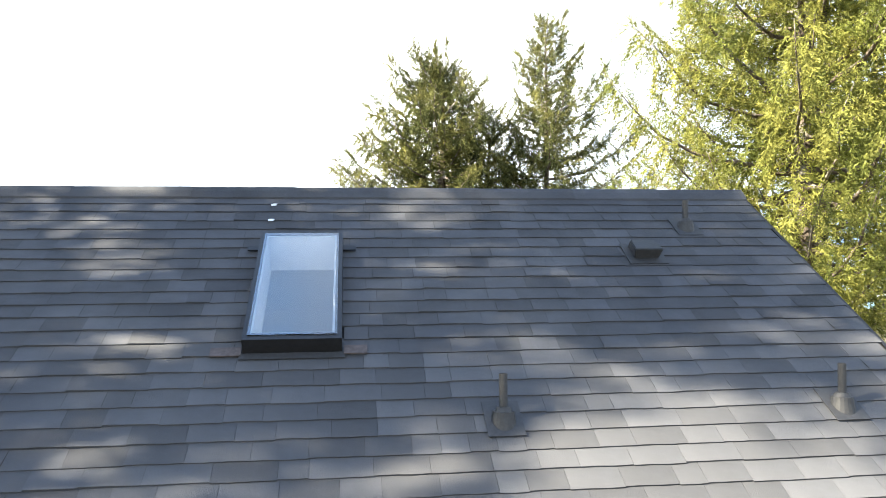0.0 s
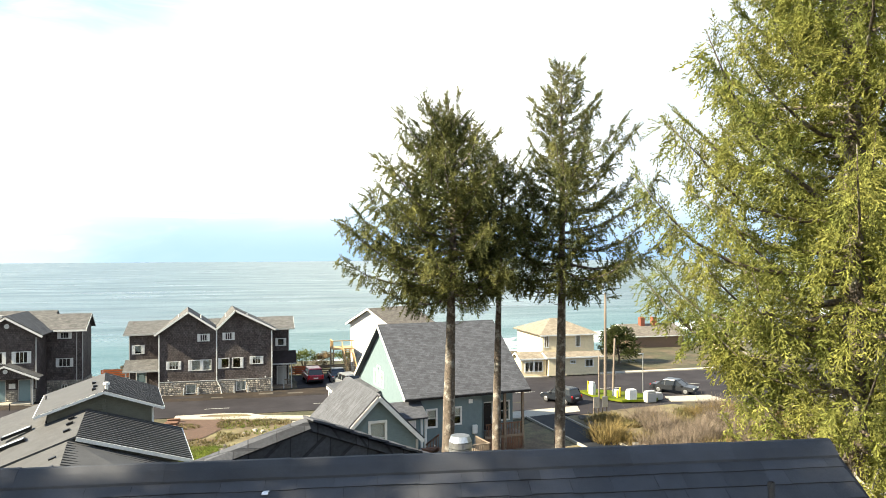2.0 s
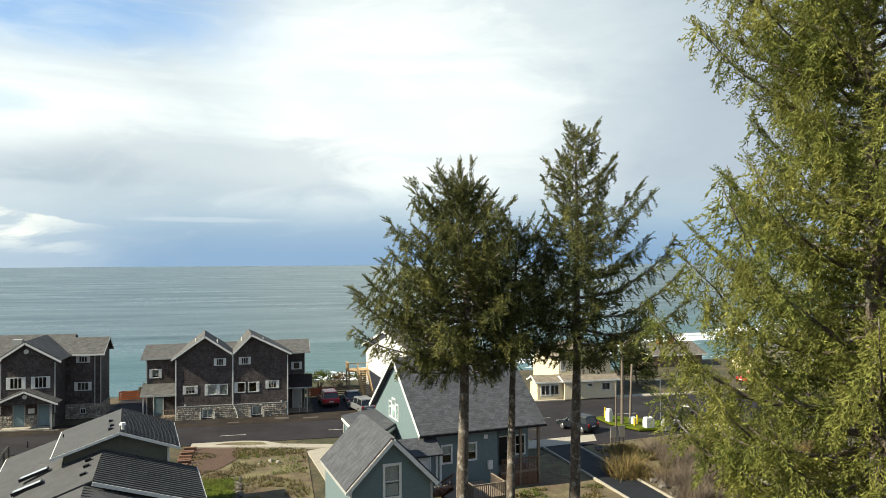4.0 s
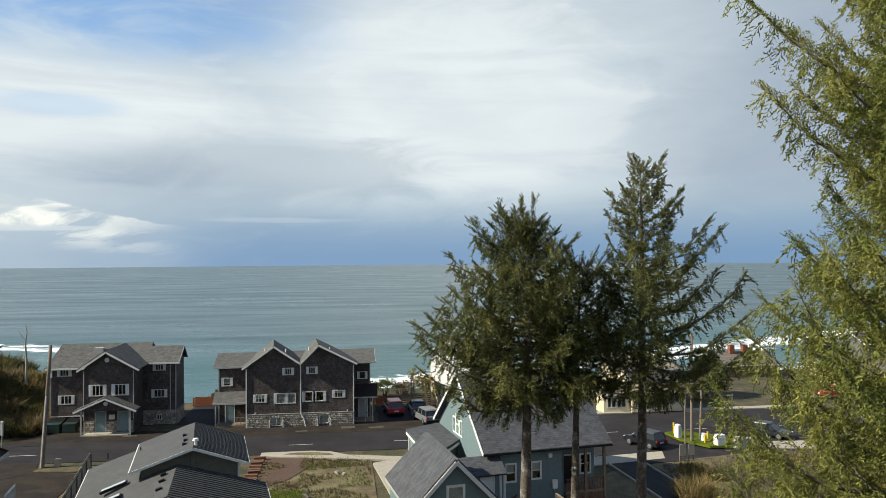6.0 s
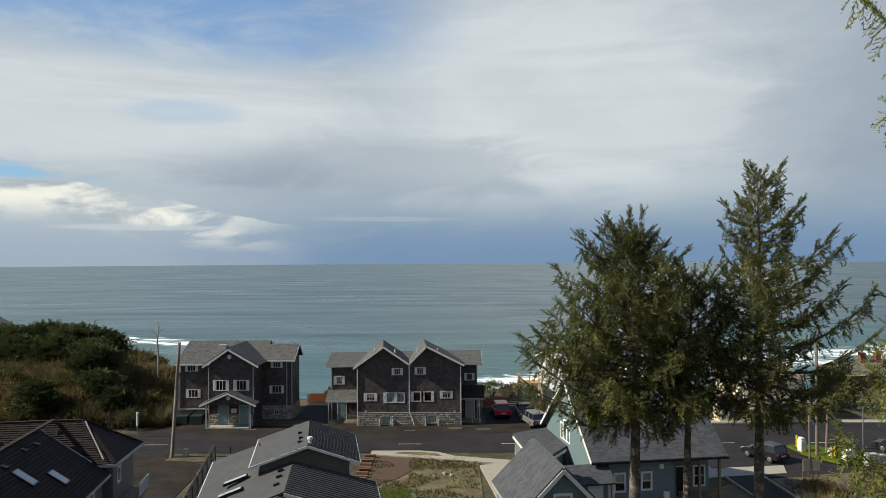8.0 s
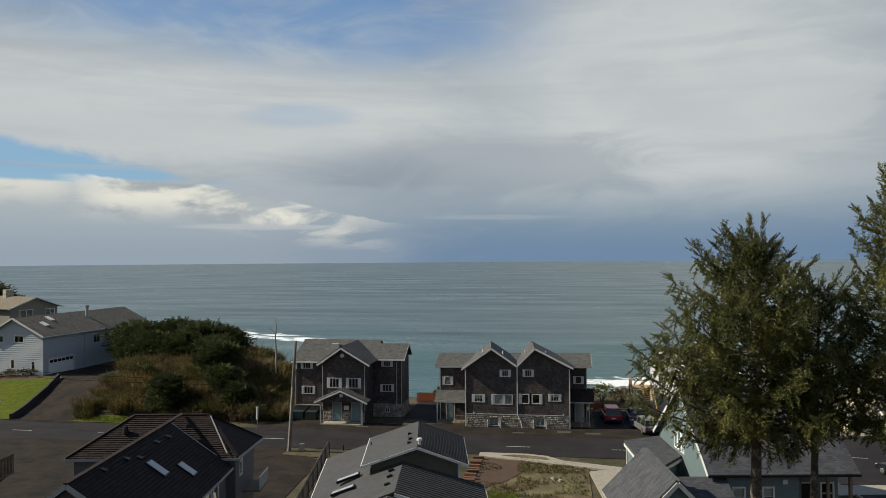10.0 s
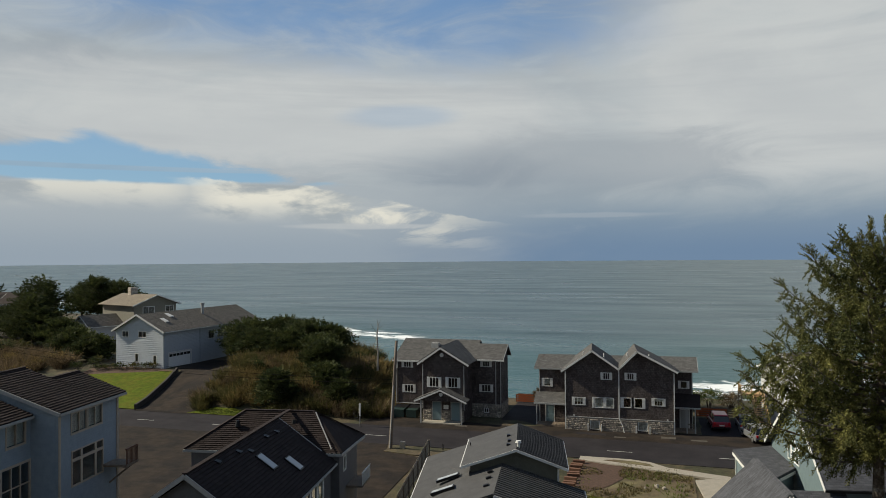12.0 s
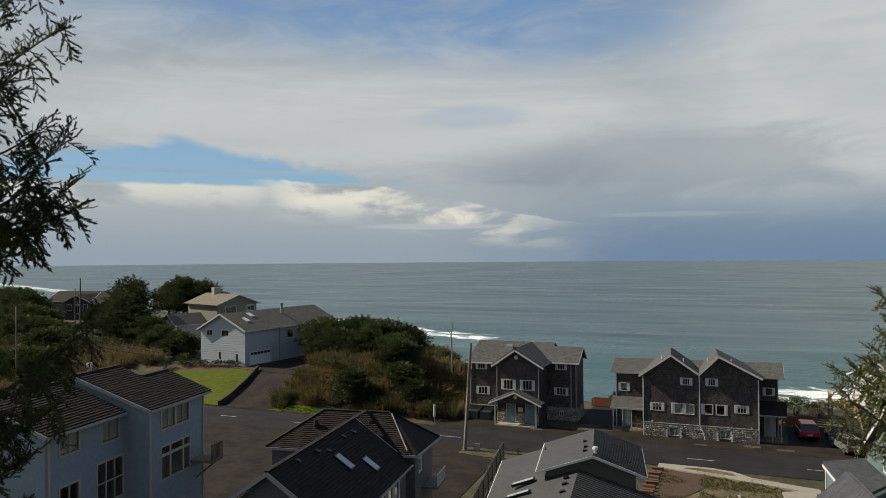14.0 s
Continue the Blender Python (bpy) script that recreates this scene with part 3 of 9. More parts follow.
bm = shape()
for p, q in zip([(-64.2, 79.6), (-65.2, 83), (-66.8, 89)], [(-65.2, 83), (-66.8, 89), (-68.8, 94.4)]):
    beam(bm, (*p, ground_z(*p) + 0.25), (*q, ground_z(*q) + 0.25), 0.3, 0.9)
# stone darkened: the shadow on this wall is put into its colour
tagged(part("retaining_wall", bm, M("shade_dark_wall_stone", (0.045, 0.040, 0.034), 0.9, vary=0.35, scale=2.5, fine=14, bump=0.6)), "low retaining wall in shade-darkened stone between lawn and drive", "wall", kind="structure")

# painted dashes
for x in (-60, -49.5, -40.5, -30.3, -15.5, -4.5, 5.9, 16.5, 27, 37, 47):
    bm = shape()
    box(bm, x, x + 2.4, 74.75, 74.87, 0.002, 0.006)
    tagged(part("road_marking", bm, road_paint), "worn pale painted dash on the street", "marking", "road dashes", "structure")
# apron patches and covers
for x, y, w, d in ((-8.3, 81.0, 3.2, 0.9), (0.6, 81.2, 1.5, 0.9), (3.6, 80.9, 1.6, 0.6), (-22, 81.1, 1.4, 0.6), (-4.2, 80.4, 1.2, 0.5)):
    bm = shape()
    box(bm, x, x + w, y, y + d, 0.005, 0.012)
    tagged(part("road_patch", bm, gravel_patch if w < 2 else asphalt), "repair patch in the worn asphalt", "patch", "road patches", "structure")


def sea():
    ang = np.radians(np.linspace(-84, 80, 300))
    rad = np.concatenate([np.linspace(100, 420, 150), np.geomspace(424, 4930, 60)])
    A, R = np.meshgrid(ang, rad)
    X, Y = R * np.sin(A), R * np.cos(A)
    fade = np.clip((560 - R) / 400, 0, 1)
    warp = 6 * np.sin(X * 0.021) + 4 * np.sin(X * 0.047 + 2) + 3 * np.sin(X * 0.011 + Y * 0.02)
    ph = (Y + warp) * 2 * math.pi / 34
    crest = np.sin(ph)
    swell = 0.8 * (np.exp(1.3 * (crest - 1)) - 0.3) * (0.6 + 0.5 * np.sin(X * 0.013 + Y * 0.05))
    Z = -14 + swell * fade
    n, m = R.shape
    co = np.stack([X, Y, Z], -1).reshape(-1, 3)
    idx = np.arange(n * m).reshape(n, m)
    q = np.stack([idx[:-1, :-1], idx[1:, :-1], idx[1:, 1:], idx[:-1, 1:]], -1).reshape(-1, 4)[:, ::-1]
    mat = bpy.data.materials.new("sea_water")
    mat.use_nodes = True
    nt = mat.node_tree
    N, Lk = nt.nodes, nt.links
    b = N["Principled BSDF"]
    b.inputs["Roughness"].default_value = 0.22
    b.inputs["IOR"].default_value = 1.33
    pos = N.new("ShaderNodeTexCoord").outputs["Object"]
    sep = N.new("ShaderNodeSeparateXYZ")
    Lk.new(pos, sep.inputs[0])

    def nz(sx, sy, detail=5, rough=0.6, dist=0.0):
        mp = N.new("ShaderNodeMapping")
        mp.inputs["Scale"].default_value = (sx, sy, 0.0)
        Lk.new(pos, mp.inputs[0])
        t = N.new("ShaderNodeTexNoise")
        t.inputs["Scale"].default_value, t.inputs["Detail"].default_value = 1, detail
        t.inputs["Roughness"].default_value, t.inputs["Distortion"].default_value = rough, dist
        Lk.new(mp.outputs[0], t.inputs["Vector"])
        return t.outputs["Fac"]

    def rng(x, a, c, d0=0.0, d1=1.0):
        r = N.new("ShaderNodeMapRange")
        if isinstance(x, (int, float)):
            r.inputs["Value"].default_value = x
        else:
            Lk.new(x, r.inputs["Value"])
        r.inputs["From Min"].default_value, r.inputs["From Max"].default_value = a, c
        r.inputs["To Min"].default_value, r.inputs["To Max"].default_value = d0, d1
        return r.outputs["Result"]

    def mth(op, a, c):
        k = N.new("ShaderNodeMath")
        k.operation = op
        for i, v in enumerate((a, c)):
            if isinstance(v, (int, float)):
                k.inputs[i].default_value = v
            else:
                Lk.new(v, k.inputs[i])
        return k.outputs[0]

    def mx(f, a, c):
        k = N.new("ShaderNodeMix")
        k.data_type = "RGBA"
        for sock, v in ((k.inputs["Factor"], f), (k.inputs[6], a), (k.inputs[7], c)):
            if isinstance(v, tuple):
                sock.default_value = (*v, 1)
            elif isinstance(v, (int, float)):
                sock.default_value = v
            else:
                Lk.new(v, sock)
        return k.outputs[2]

    x_at, y_at = sep.outputs[0], sep.outputs[1]
    off = mth("SUBTRACT", y_at, mth("MULTIPLY", mth("MAXIMUM", mth("MULTIPLY", mth("ADD", x_at, 36), -1), 0), 0.5))
    off = mth("SUBTRACT", off, mth("MULTIPLY", mth("MAXIMUM", mth("SUBTRACT", x_at, 10), 0), 0.47))

    def between(x, a, c, d, e):
        return mth("MULTIPLY", rng(x, a, c), rng(x, e, d))
    body = mx(rng(nz(0.005, 0.026, 6, 0.62, 0.6), 0.32, 0.70), (0.046, 0.076, 0.086), (0.092, 0.136, 0.148))
    body = mx(mth("MULTIPLY", rng(nz(0.018, 0.11, 5, 0.62, 0.5), 0.42, 0.66), 0.35), body, (0.018, 0.036, 0.047))
    body = mx(mth("MULTIPLY", rng(nz(0.02, 0.055, 3, 0.5), 0.56, 0.72), rng(off, 620, 240, 0.0, 0.6)), body, (0.075, 0.135, 0.140))
    body = mx(rng(off, 330, 200, 0.0, 0.75), body, (0.040, 0.105, 0.108))
    foam_n = nz(0.06, 0.14, 8, 0.68, 1.2)
    right = mth("MULTIPLY", rng(x_at, -6, 4), between(off, 165, 186, 200, 216))
    left = mth("MULTIPLY", rng(x_at, -86, -100), between(off, 236, 250, 262, 278))
    near_shore = mth("MULTIPLY", rng(off, 168, 140), 0.8)
    zone = mth("MAXIMUM", mth("MAXIMUM", right, left), near_shore)
    foam = rng(mth("ADD", foam_n, mth("MULTIPLY", zone, 0.26)), 0.69, 0.78)
    flecks = mth("MULTIPLY", rng(nz(0.04, 0.5, 5, 0.65), 0.68, 0.74), rng(off, 520, 240, 0.0, 0.5))
    cover = mth("MAXIMUM", foam, mth("MULTIPLY", flecks, rng(nz(0.01, 0.03, 3), 0.5, 0.6)))
    Lk.new(mx(cover, body, (0.80, 0.83, 0.84)), b.inputs["Base Color"])
    slick = rng(nz(0.007, 0.03, 5, 0.6, 0.5), 0.35, 0.65, 0.26, 0.42)
    Lk.new(mth("MAXIMUM", slick, mth("MULTIPLY", cover, 0.8)), b.inputs["Roughness"])
    h = mth("ADD", mth("MULTIPLY", nz(0.10, 0.42, 5, 0.62), 1.0), mth("MULTIPLY", nz(0.035, 0.095, 5, 0.6, 0.6), 1.3))
    bp = N.new("ShaderNodeBump")
    bp.inputs["Strength"].default_value, bp.inputs["Distance"].default_value = 0.42, 1.0
    Lk.new(h, bp.inputs["Height"])
    Lk.new(bp.outputs[0], b.inputs["Normal"])
    me = bpy.data.meshes.new("sea")
    me.vertices.add(len(co))
    me.vertices.foreach_set("co", co.astype(np.float32).ravel())
    me.loops.add(q.size)
    me.loops.foreach_set("vertex_index", q.astype(np.int32).ravel())
    me.polygons.add(len(q))
    me.polygons.foreach_set("loop_start", np.arange(0, q.size, 4, dtype=np.int32))
    me.polygons.foreach_set("use_smooth", np.ones(len(q), dtype=bool))
    me.update(calc_edges=True)
    me.materials.append(mat)
    return tagged(new("sea", me), "grey-green sea with swell and white surf", "sea", kind="structure")


sea()


# ---- dark twin house with two gables ----
def stones(parent, name, x0, x1, z0, z1, y, seed, face="y"):
    """Rounded river stones set proud of a mortar face."""
    rng = random.Random(seed)
    vs, fs = [], []
    z = z0 + 0.08
    while z < z1 - 0.04:
        x = x0 + rng.uniform(0, 0.12)
        while x < x1 - 0.05:
            r, k = rng.uniform(0.07, 0.15), rng.uniform(0.7, 1.0)
            base = len(vs)
            for i in range(6):
                a = i * math.pi / 3 + rng.uniform(-0.2, 0.2)
                p = (min(max(x + r * math.cos(a), x0), x1), min(max(z + r * k * math.sin(a), z0), z1))
                vs.append((p[0], y, p[1]) if face == "y" else (y, p[0], p[1]))
            out = rng.uniform(0.03, 0.06)
            cx, cz = min(max(x, x0 + 0.02), x1 - 0.02), min(max(z, z0 + 0.02), z1 - 0.02)
            for i in range(6):
                px, pz = (vs[base + i][0] if face == "y" else vs[base + i][1]), vs[base + i][2]
                qx, qz = cx + (px - cx) * 0.55, cz + (pz - cz) * 0.55
                vs.append((qx, y - out, qz) if face == "y" else (y + out, qx, qz))
            for i in range(6):
                j = (i + 1) % 6
                fs.append((base + i, base + j, base + 6 + j, base + 6 + i))
            fs.append(tuple(base + 6 + i for i in range(6)))
            x += r * 1.75
        z += 0.2
    return tagged(link_mesh(name, vs, fs, cobble, parent), kind="stuff")


def twin_house():
    h = thing("twin_house", -9.6, 83.2, 0, 0, "dark cedar-shingled twin house with two front gables and white shutters", "house")
    X = 11.55
    P0, P1 = (0, 0), (X, 0)
    wins = [  # s0, s1, z0, z1, shutter width, bars, blind share
        (4.12, 4.80, 5.68, 6.38, 0.24, 3, 0), (6.70, 7.38, 5.74, 6.44, 0.24, 3, 0),
        (0.98, 1.88, 2.76, 3.54, 0.26, 3, 0.6), (3.22, 4.12, 2.56, 3.62, 0.28, 1, 1.0), (4.34, 5.22, 2.56, 3.62, 0.0, 1, 1.0),
        (6.28, 7.06, 2.70, 3.72, 0.28, 1, 0), (7.48, 8.26, 2.70, 3.72, 0.28, 1, 0), (9.54, 10.38, 3.04, 3.78, 0.26, 3, 0.4),
        (2.70, 3.65, 0.15, 1.0, 0, 2, 0.9), (7.85, 8.80, 0.25, 1.1, 0, 2, 0.9)]
    wall(h, "front_wall", P0, P1, -0.2, 6.62, cedar, [w[:4] for w in wins], gable=[(X, 6.75), (7.77, 8.75), (5.8, 7.0), (2.95, 8.7), (0, 6.7)])
    for s0, s1, z0, z1, sh, cols, bl in wins:
        window(h, P0, P1, s0, s1, z0, z1, cols=cols, shutters=sh, blinds=bl, trim=0.05)
    # stone base, round its windows
    for a, b, z0, z1 in ((0, 2.63, -0.1, 1.38), (3.72, 7.78, -0.1, 1.38), (8.87, X, -0.1, 1.38), (2.63, 3.72, 1.07, 1.38), (7.78, 8.87, 1.17, 1.38)):
        bm = shape()
        box(bm, a, b, -0.07, -0.003, z0, z1)
        part("stone_base", bm, mortar, h, "river-stone facing in mortar")
        stones(h, "stone_facing", a + 0.02, b - 0.02, z0, z1, -0.07, int(a * 10))
    bm = shape()
    box(bm, -0.02, X + 0.02, -0.11, -0.004, 1.385, 1.45)
    part("ledge", bm, grey_trim, h)
    for s in (2.45, 3.9, 7.6, 9.05):
        bm = shape()
        box(bm, s - 0.05, s + 0.05, -0.35, -0.14, -0.1, 0.75)
        part("window_well_post", bm, white_trim, h)
    # side walls and the wings
    wall(h, "side_wall", (0, 2.45), (0, 0.16), -0.2, 6.62, cedar)
    wall(h, "side_wall", (X, 0.16), (X, 2.45), -0.2, 6.75, cedar)
    L0, L1 = (-3.35, 2.45), (-0.003, 2.45)
    wall(h, "wing_wall", L0, L1, -0.2, 6.5, cedar, [(0.55, 1.25, 4.25, 5.1), (0.75, 1.65, 0.15, 2.15)])
    window(h, L0, L1, 0.55, 1.25, 4.25, 5.1, cols=1, shutters=0.25, blinds=0.8, trim=0.05)
    door(h, L0, L1, 0.75, 1.65, 0.15, 2.15, green_door)
    R0, R1 = (X + 0.003, 2.45), (13.55, 2.45)
    wall(h, "wing_wall", R0, R1, -0.2, 6.75, cedar, [(0.75, 1.4, 4.65, 5.4), (0.7, 1.6, 0.25, 2.25)])
    window(h, R0, R1, 0.75, 1.4, 4.65, 5.4, cols=1, shutters=0.22, trim=0.05)
    door(h, R0, R1, 0.7, 1.6, 0.25, 2.25, grey_trim)
    wall(h, "end_wall", (-3.35, 9.0), (-3.35, 2.6), -0.2, 6.5, cedar, gable=[(6.4, 6.5), (3.6, 7.5), (0, 6.5)])
    wall(h, "end_wall", (13.55, 2.6), (13.55, 9.0), -0.2, 6.6, cedar, gable=[(6.4, 6.6), (2.8, 7.6), (0, 6.6)])
    wall(h, "back_wall", (13.55, 9.15), (-3.35, 9.15), -0.2, 6.5, cedar)
    # roofs
    za, zr = 6.55, 7.72
    roof_plane(h, [(-3.9, 2.0, za - 0.15), (14.1, 2.0, za + 0.1), (14.1, 5.6, zr), (-3.9, 5.6, zr - 0.2)], grey_roof)
    roof_plane(h, [(14.1, 9.6, za), (-3.9, 9.6, za - 0.15), (-3.9, 5.6, zr - 0.2), (14.1, 5.6, zr)], grey_roof)
    for l, ap, r in (((-0.45, 6.52), (2.95, 8.92), (5.8, 6.98)), ((5.8, 6.98), (7.77, 8.97), (12.0, 6.82))):
        back, bx = 5.5, ap[0] - 0.55
        roof_plane(h, [(l[0], -0.5, l[1]), (l[0] - 0.3, back, l[1]), (bx, back, ap[1] + 0.1), (ap[0], -0.5, ap[1])][::-1], grey_roof, 0.12, "gable_roof")
        roof_plane(h, [(r[0], -0.5, r[1]), (r[0] - 0.3, back, r[1]), (bx, back, ap[1] + 0.1), (ap[0], -0.5, ap[1])], grey_roof, 0.12, "gable_roof")
        roof_plane(h, [(l[0] - 0.3, back + 0.004, l[1]), (r[0] - 0.3, back + 0.004, r[1]), (bx, back + 0.004, ap[1] + 0.1)][::-1], cedar, 0.08, "gable_end")
        fascia(h, [(l[0], -0.53, l[1]), (ap[0], -0.53, ap[1]), (r[0], -0.53, r[1])], white_trim, 0.05, 0.2)
        for dx, dy in ((-1.1, 1.2), (1.2, 0.7)):
            zz = ap[1] - abs(dx) * 0.68
            bm = shape()
            tube(bm, (ap[0] + dx, dy, zz - 0.1), (ap[0] + dx, dy, zz + 0.35), 0.06, 0.06)
            part("vent_pipe", bm, white_trim, h)
    fascia(h, [(-3.9, 1.97, za - 0.15), (-0.45, 1.97, za - 0.1)], grey_trim, 0.05, 0.18)
    fascia(h, [(12.0, 1.97, za + 0.07), (14.1, 1.97, za + 0.1)], grey_trim, 0.05, 0.18)
    fascia(h, [(14.13, 2.0, za + 0.1), (14.13, 5.6, zr), (14.13, 9.6, za)], grey_trim, 0.05, 0.18)
    # downpipes and corner boards
    for x, y, z1 in ((-0.04, -0.04, 6.4), (5.8, -0.04, 6.8), (X + 0.04, -0.04, 6.6)):
        bm = shape()
        box(bm, x - 0.06, x + 0.06, y - 0.05, y + 0.03, 1.46 if x == 5.8 else 0.0, z1)
        part("corner_board", bm, white_trim, h)
    bm = shape()
    tube(bm, (5.8, -0.15, 1.46), (6.15, -0.2, 0.75), 0.045, 0.045)
    tube(bm, (6.15, -0.2, 0.75), (6.35, -0.3, 0.0), 0.045, 0.045)
    part("downpipe", bm, white_trim, h)
    for x in (-3.33, 13.5):
        bm = shape()
        box(bm, x - 0.05, x + 0.05, 2.38, 2.46, 0.0, 6.4)
        part("corner_board", bm, grey_trim, h)
    # porches
    roof_plane(h, [(-3.75, 0.7, 2.65), (-0.01, 0.7, 2.65), (-0.01, 2.44, 3.6), (-3.75, 2.44, 3.6)], grey_roof, 0.15, "porch_roof")
    fascia(h, [(-3.75, 0.67, 2.65), (-0.03, 0.67, 2.65)], grey_trim, 0.05, 0.2)
    roof_plane(h, [(X + 0.06, 0.9, 2.85), (14.3, 0.9, 2.85), (14.3, 2.44, 4.05), (X + 0.06, 2.44, 4.05)], dark_roof, 0.15, "porch_roof")
    fascia(h, [(X + 0.06, 0.87, 2.85), (14.3, 0.87, 2.85)], grey_trim, 0.05, 0.16)
    for x, y, z in ((-3.45, 0.85, 2.6), (13.75, 1.05, 2.8), (12.9, 1.05, 2.8)):
        bm = shape()
        box(bm, x - 0.06, x + 0.06, y - 0.06, y + 0.06, 0, z)
        part("porch_post", bm, grey_trim, h)
    bm = shape()
    box(bm, -3.5, -0.1, 0.75, 2.44, -0.1, 0.15)
    part("porch_floor", bm, weathered, h)
    bm = shape()
    box(bm, X + 0.1, 13.9, 1.0, 2.44, -0.1, 0.25)
    part("porch_floor", bm, weathered, h)
    bm = shape()
    box(bm, -1.5, -0.2, 0.8, 0.86, 0.9, 0.98)
    for i in range(10):
        box(bm, -1.5 + i * 0.14, -1.47 + i * 0.14, 0.81, 0.85, 0.15, 0.9)
    part("porch_rail", bm, weathered, h)
    bm = shape()
    box(bm, 12.9, 13.75, 1.05, 1.1, 0.95, 1.02)
    for i in range(7):
        box(bm, 12.95 + i * 0.12, 12.98 + i * 0.12, 1.06, 1.09, 0.25, 0.95)
    part("porch_rail", bm, weathered, h)
    for s in (0.9, 10.9):
        bm = shape()
        tube(bm, (s, -0.18, 1.6), (s, -0.02, 1.6), 0.09, 0.05)
        part("lamp", bm, white_trim, h)


twin_house()


# ---- dark house with the entrance gable ----
def entrance_house():
    h = thing("entrance_house", -26.45, 83.2, 0, 0, "dark cedar-shingled three-storey house with a gabled double entrance", "house")
    F0, F1 = (0, 0), (5.05, 0)
    wins = [(0.85, 1.95, 4.0, 5.1), (3.15, 4.25, 4.02, 5.12)]
    wall(h, "front_wall", F0, F1, 0, 6.85, cedar, wins + [(1.2, 2.2, 0.15, 2.25), (3.5, 4.5, 0.15, 2.25)], gable=[(5.05, 6.88), (2.35, 8.5), (0, 6.88)])
    for w in wins:
        window(h, F0, F1, *w, cols=3, shutters=0.3, trim=0.05)
    for s in (1.2, 3.5):
        door(h, F0, F1, s, s + 1.0, 0.15, 2.25, green_door, grey_trim)
    bm = shape()
    box(bm, 2.55, 3.15, -0.05, -0.005, 1.45, 1.95)
    part("notice_panel", bm, white_trim, h)
    for a, b in ((0, 1.08), (2.32, 3.38), (4.62, 5.05)):
        bm = shape()
        box(bm, a, b, -0.07, -0.003, 0, 1.3)
        part("stone_base", bm, mortar, h, "river-stone facing in mortar")
        stones(h, "stone_facing", a + 0.02, b - 0.02, 0, 1.3, -0.07, 5 + int(a))
    wall(h, "side_wall", (0, 3.3), (0, 0.16), 0, 6.85, cedar)
    wall(h, "side_wall", (5.05, 0.16), (5.05, 3.8), 0, 6.85, cedar)
    # left block
    A0, A1 = (-4.6, 3.3), (-0.003, 3.3)
    lw = [(1.05, 1.95, 5.7, 6.4), (1.15, 2.25, 2.62, 3.5)]
    wall(h, "wing_wall", A0, A1, 1.25, 6.65, cedar, lw)
    for w in lw:
        window(h, A0, A1, *w, cols=3, shutters=0.26, trim=0.05)
    bm = shape()
    box(bm, -4.6, -0.05, 3.28, 3.45, 1.2, 1.32)
    part("carport_beam", bm, white_trim, h)
    wall(h, "carport_back", (-4.6, 6.5), (-0.15, 6.5), 0, 1.25, cedar)
    for x in (-4.55, -2.3):
        bm = shape()
        box(bm, x - 0.07, x + 0.07, 3.3, 3.45, 0, 1.2)
        part("carport_post", bm, weathered, h)
    bm = shape()
    box(bm, -4.45, -0.15, 3.45, 9.8, 1.25, 1.33)
    part("carport_ceiling", bm, weathered, h)
    wall(h, "end_wall", (-4.6, 9.9), (-4.6, 3.45), 1.25, 6.6, cedar, gable=[(6.45, 6.6), (2.7, 8.75), (0, 6.6)])
    # right block
    B0, B1 = (5.053, 3.8), (8.65, 3.8)
    rw = [(1.35, 2.15, 6.02, 6.64), (1.2, 2.3, 3.0, 3.82), (1.5, 2.0, 0.5, 1.0)]
    wall(h, "wing_wall", B0, B1, -0.1, 7.0, cedar, rw)
    for w in rw[:2]:
        window(h, B0, B1, *w, cols=3, shutters=0.26, trim=0.05)
    window(h, B0, B1, *rw[2], cols=2, trim=0.05)
    for a, b, z0, z1 in ((0.0, 1.44, -0.1, 1.55), (2.06, 3.6, -0.1, 1.55), (1.44, 2.06, 1.08, 1.55), (1.44, 2.06, -0.1, 0.42)):
        bm = shape()
        box(bm, 5.06 + a, 5.06 + b, 3.73, 3.797, z0, z1)
        part("stone_base", bm, mortar, h, "river-stone facing in mortar")
        stones(h, "stone_facing", 5.08 + a, 5.04 + b, z0, z1, 3.73, 9 + int(a * 3))
    wall(h, "end_wall", (8.65, 3.95), (8.65, 7.6), -0.1, 7.0, cedar, gable=[(3.65, 7.0), (2.3, 8.3), (0, 7.0)])
    bm = shape()
    box(bm, 8.66, 8.73, 3.8, 7.6, -0.1, 1.55)
    part("stone_base", bm, mortar, h, "river-stone facing in mortar")
    stones(h, "stone_facing", 3.85, 7.55, -0.1, 1.55, 8.73, 77, "x")
    wall(h, "back_wall", (5.05, 10.05), (-4.6, 10.05), -0.1, 6.6, cedar)
    wall(h, "back_wall", (8.65, 7.75), (5.21, 7.75), -0.1, 7.0, cedar)
    wall(h, "side_wall", (5.2, 7.6), (5.2, 9.9), -0.1, 6.6, cedar)
    # roofs
    roof_plane(h, [(-4.95, 2.85, 6.6), (5.4, 2.85, 6.6), (5.4, 7.0, 8.85), (-4.6, 7.0, 8.85)], grey_roof)
    roof_plane(h, [(5.4, 10.4, 6.6), (-4.95, 10.4, 6.6), (-4.6, 7.0, 8.85), (5.4, 7.0, 8.85)], grey_roof)
    roof_plane(h, [(5.0, 3.3, 6.95), (9.0, 3.3, 6.95), (9.0, 6.3, 8.5), (5.0, 6.3, 8.5)], grey_roof)
    roof_plane(h, [(9.0, 8.1, 7.0), (5.0, 8.1, 7.0), (5.0, 6.3, 8.5), (9.0, 6.3, 8.5)], grey_roof)
    l, ap, r = (-0.55, 6.75), (2.35, 8.72), (5.75, 6.75)
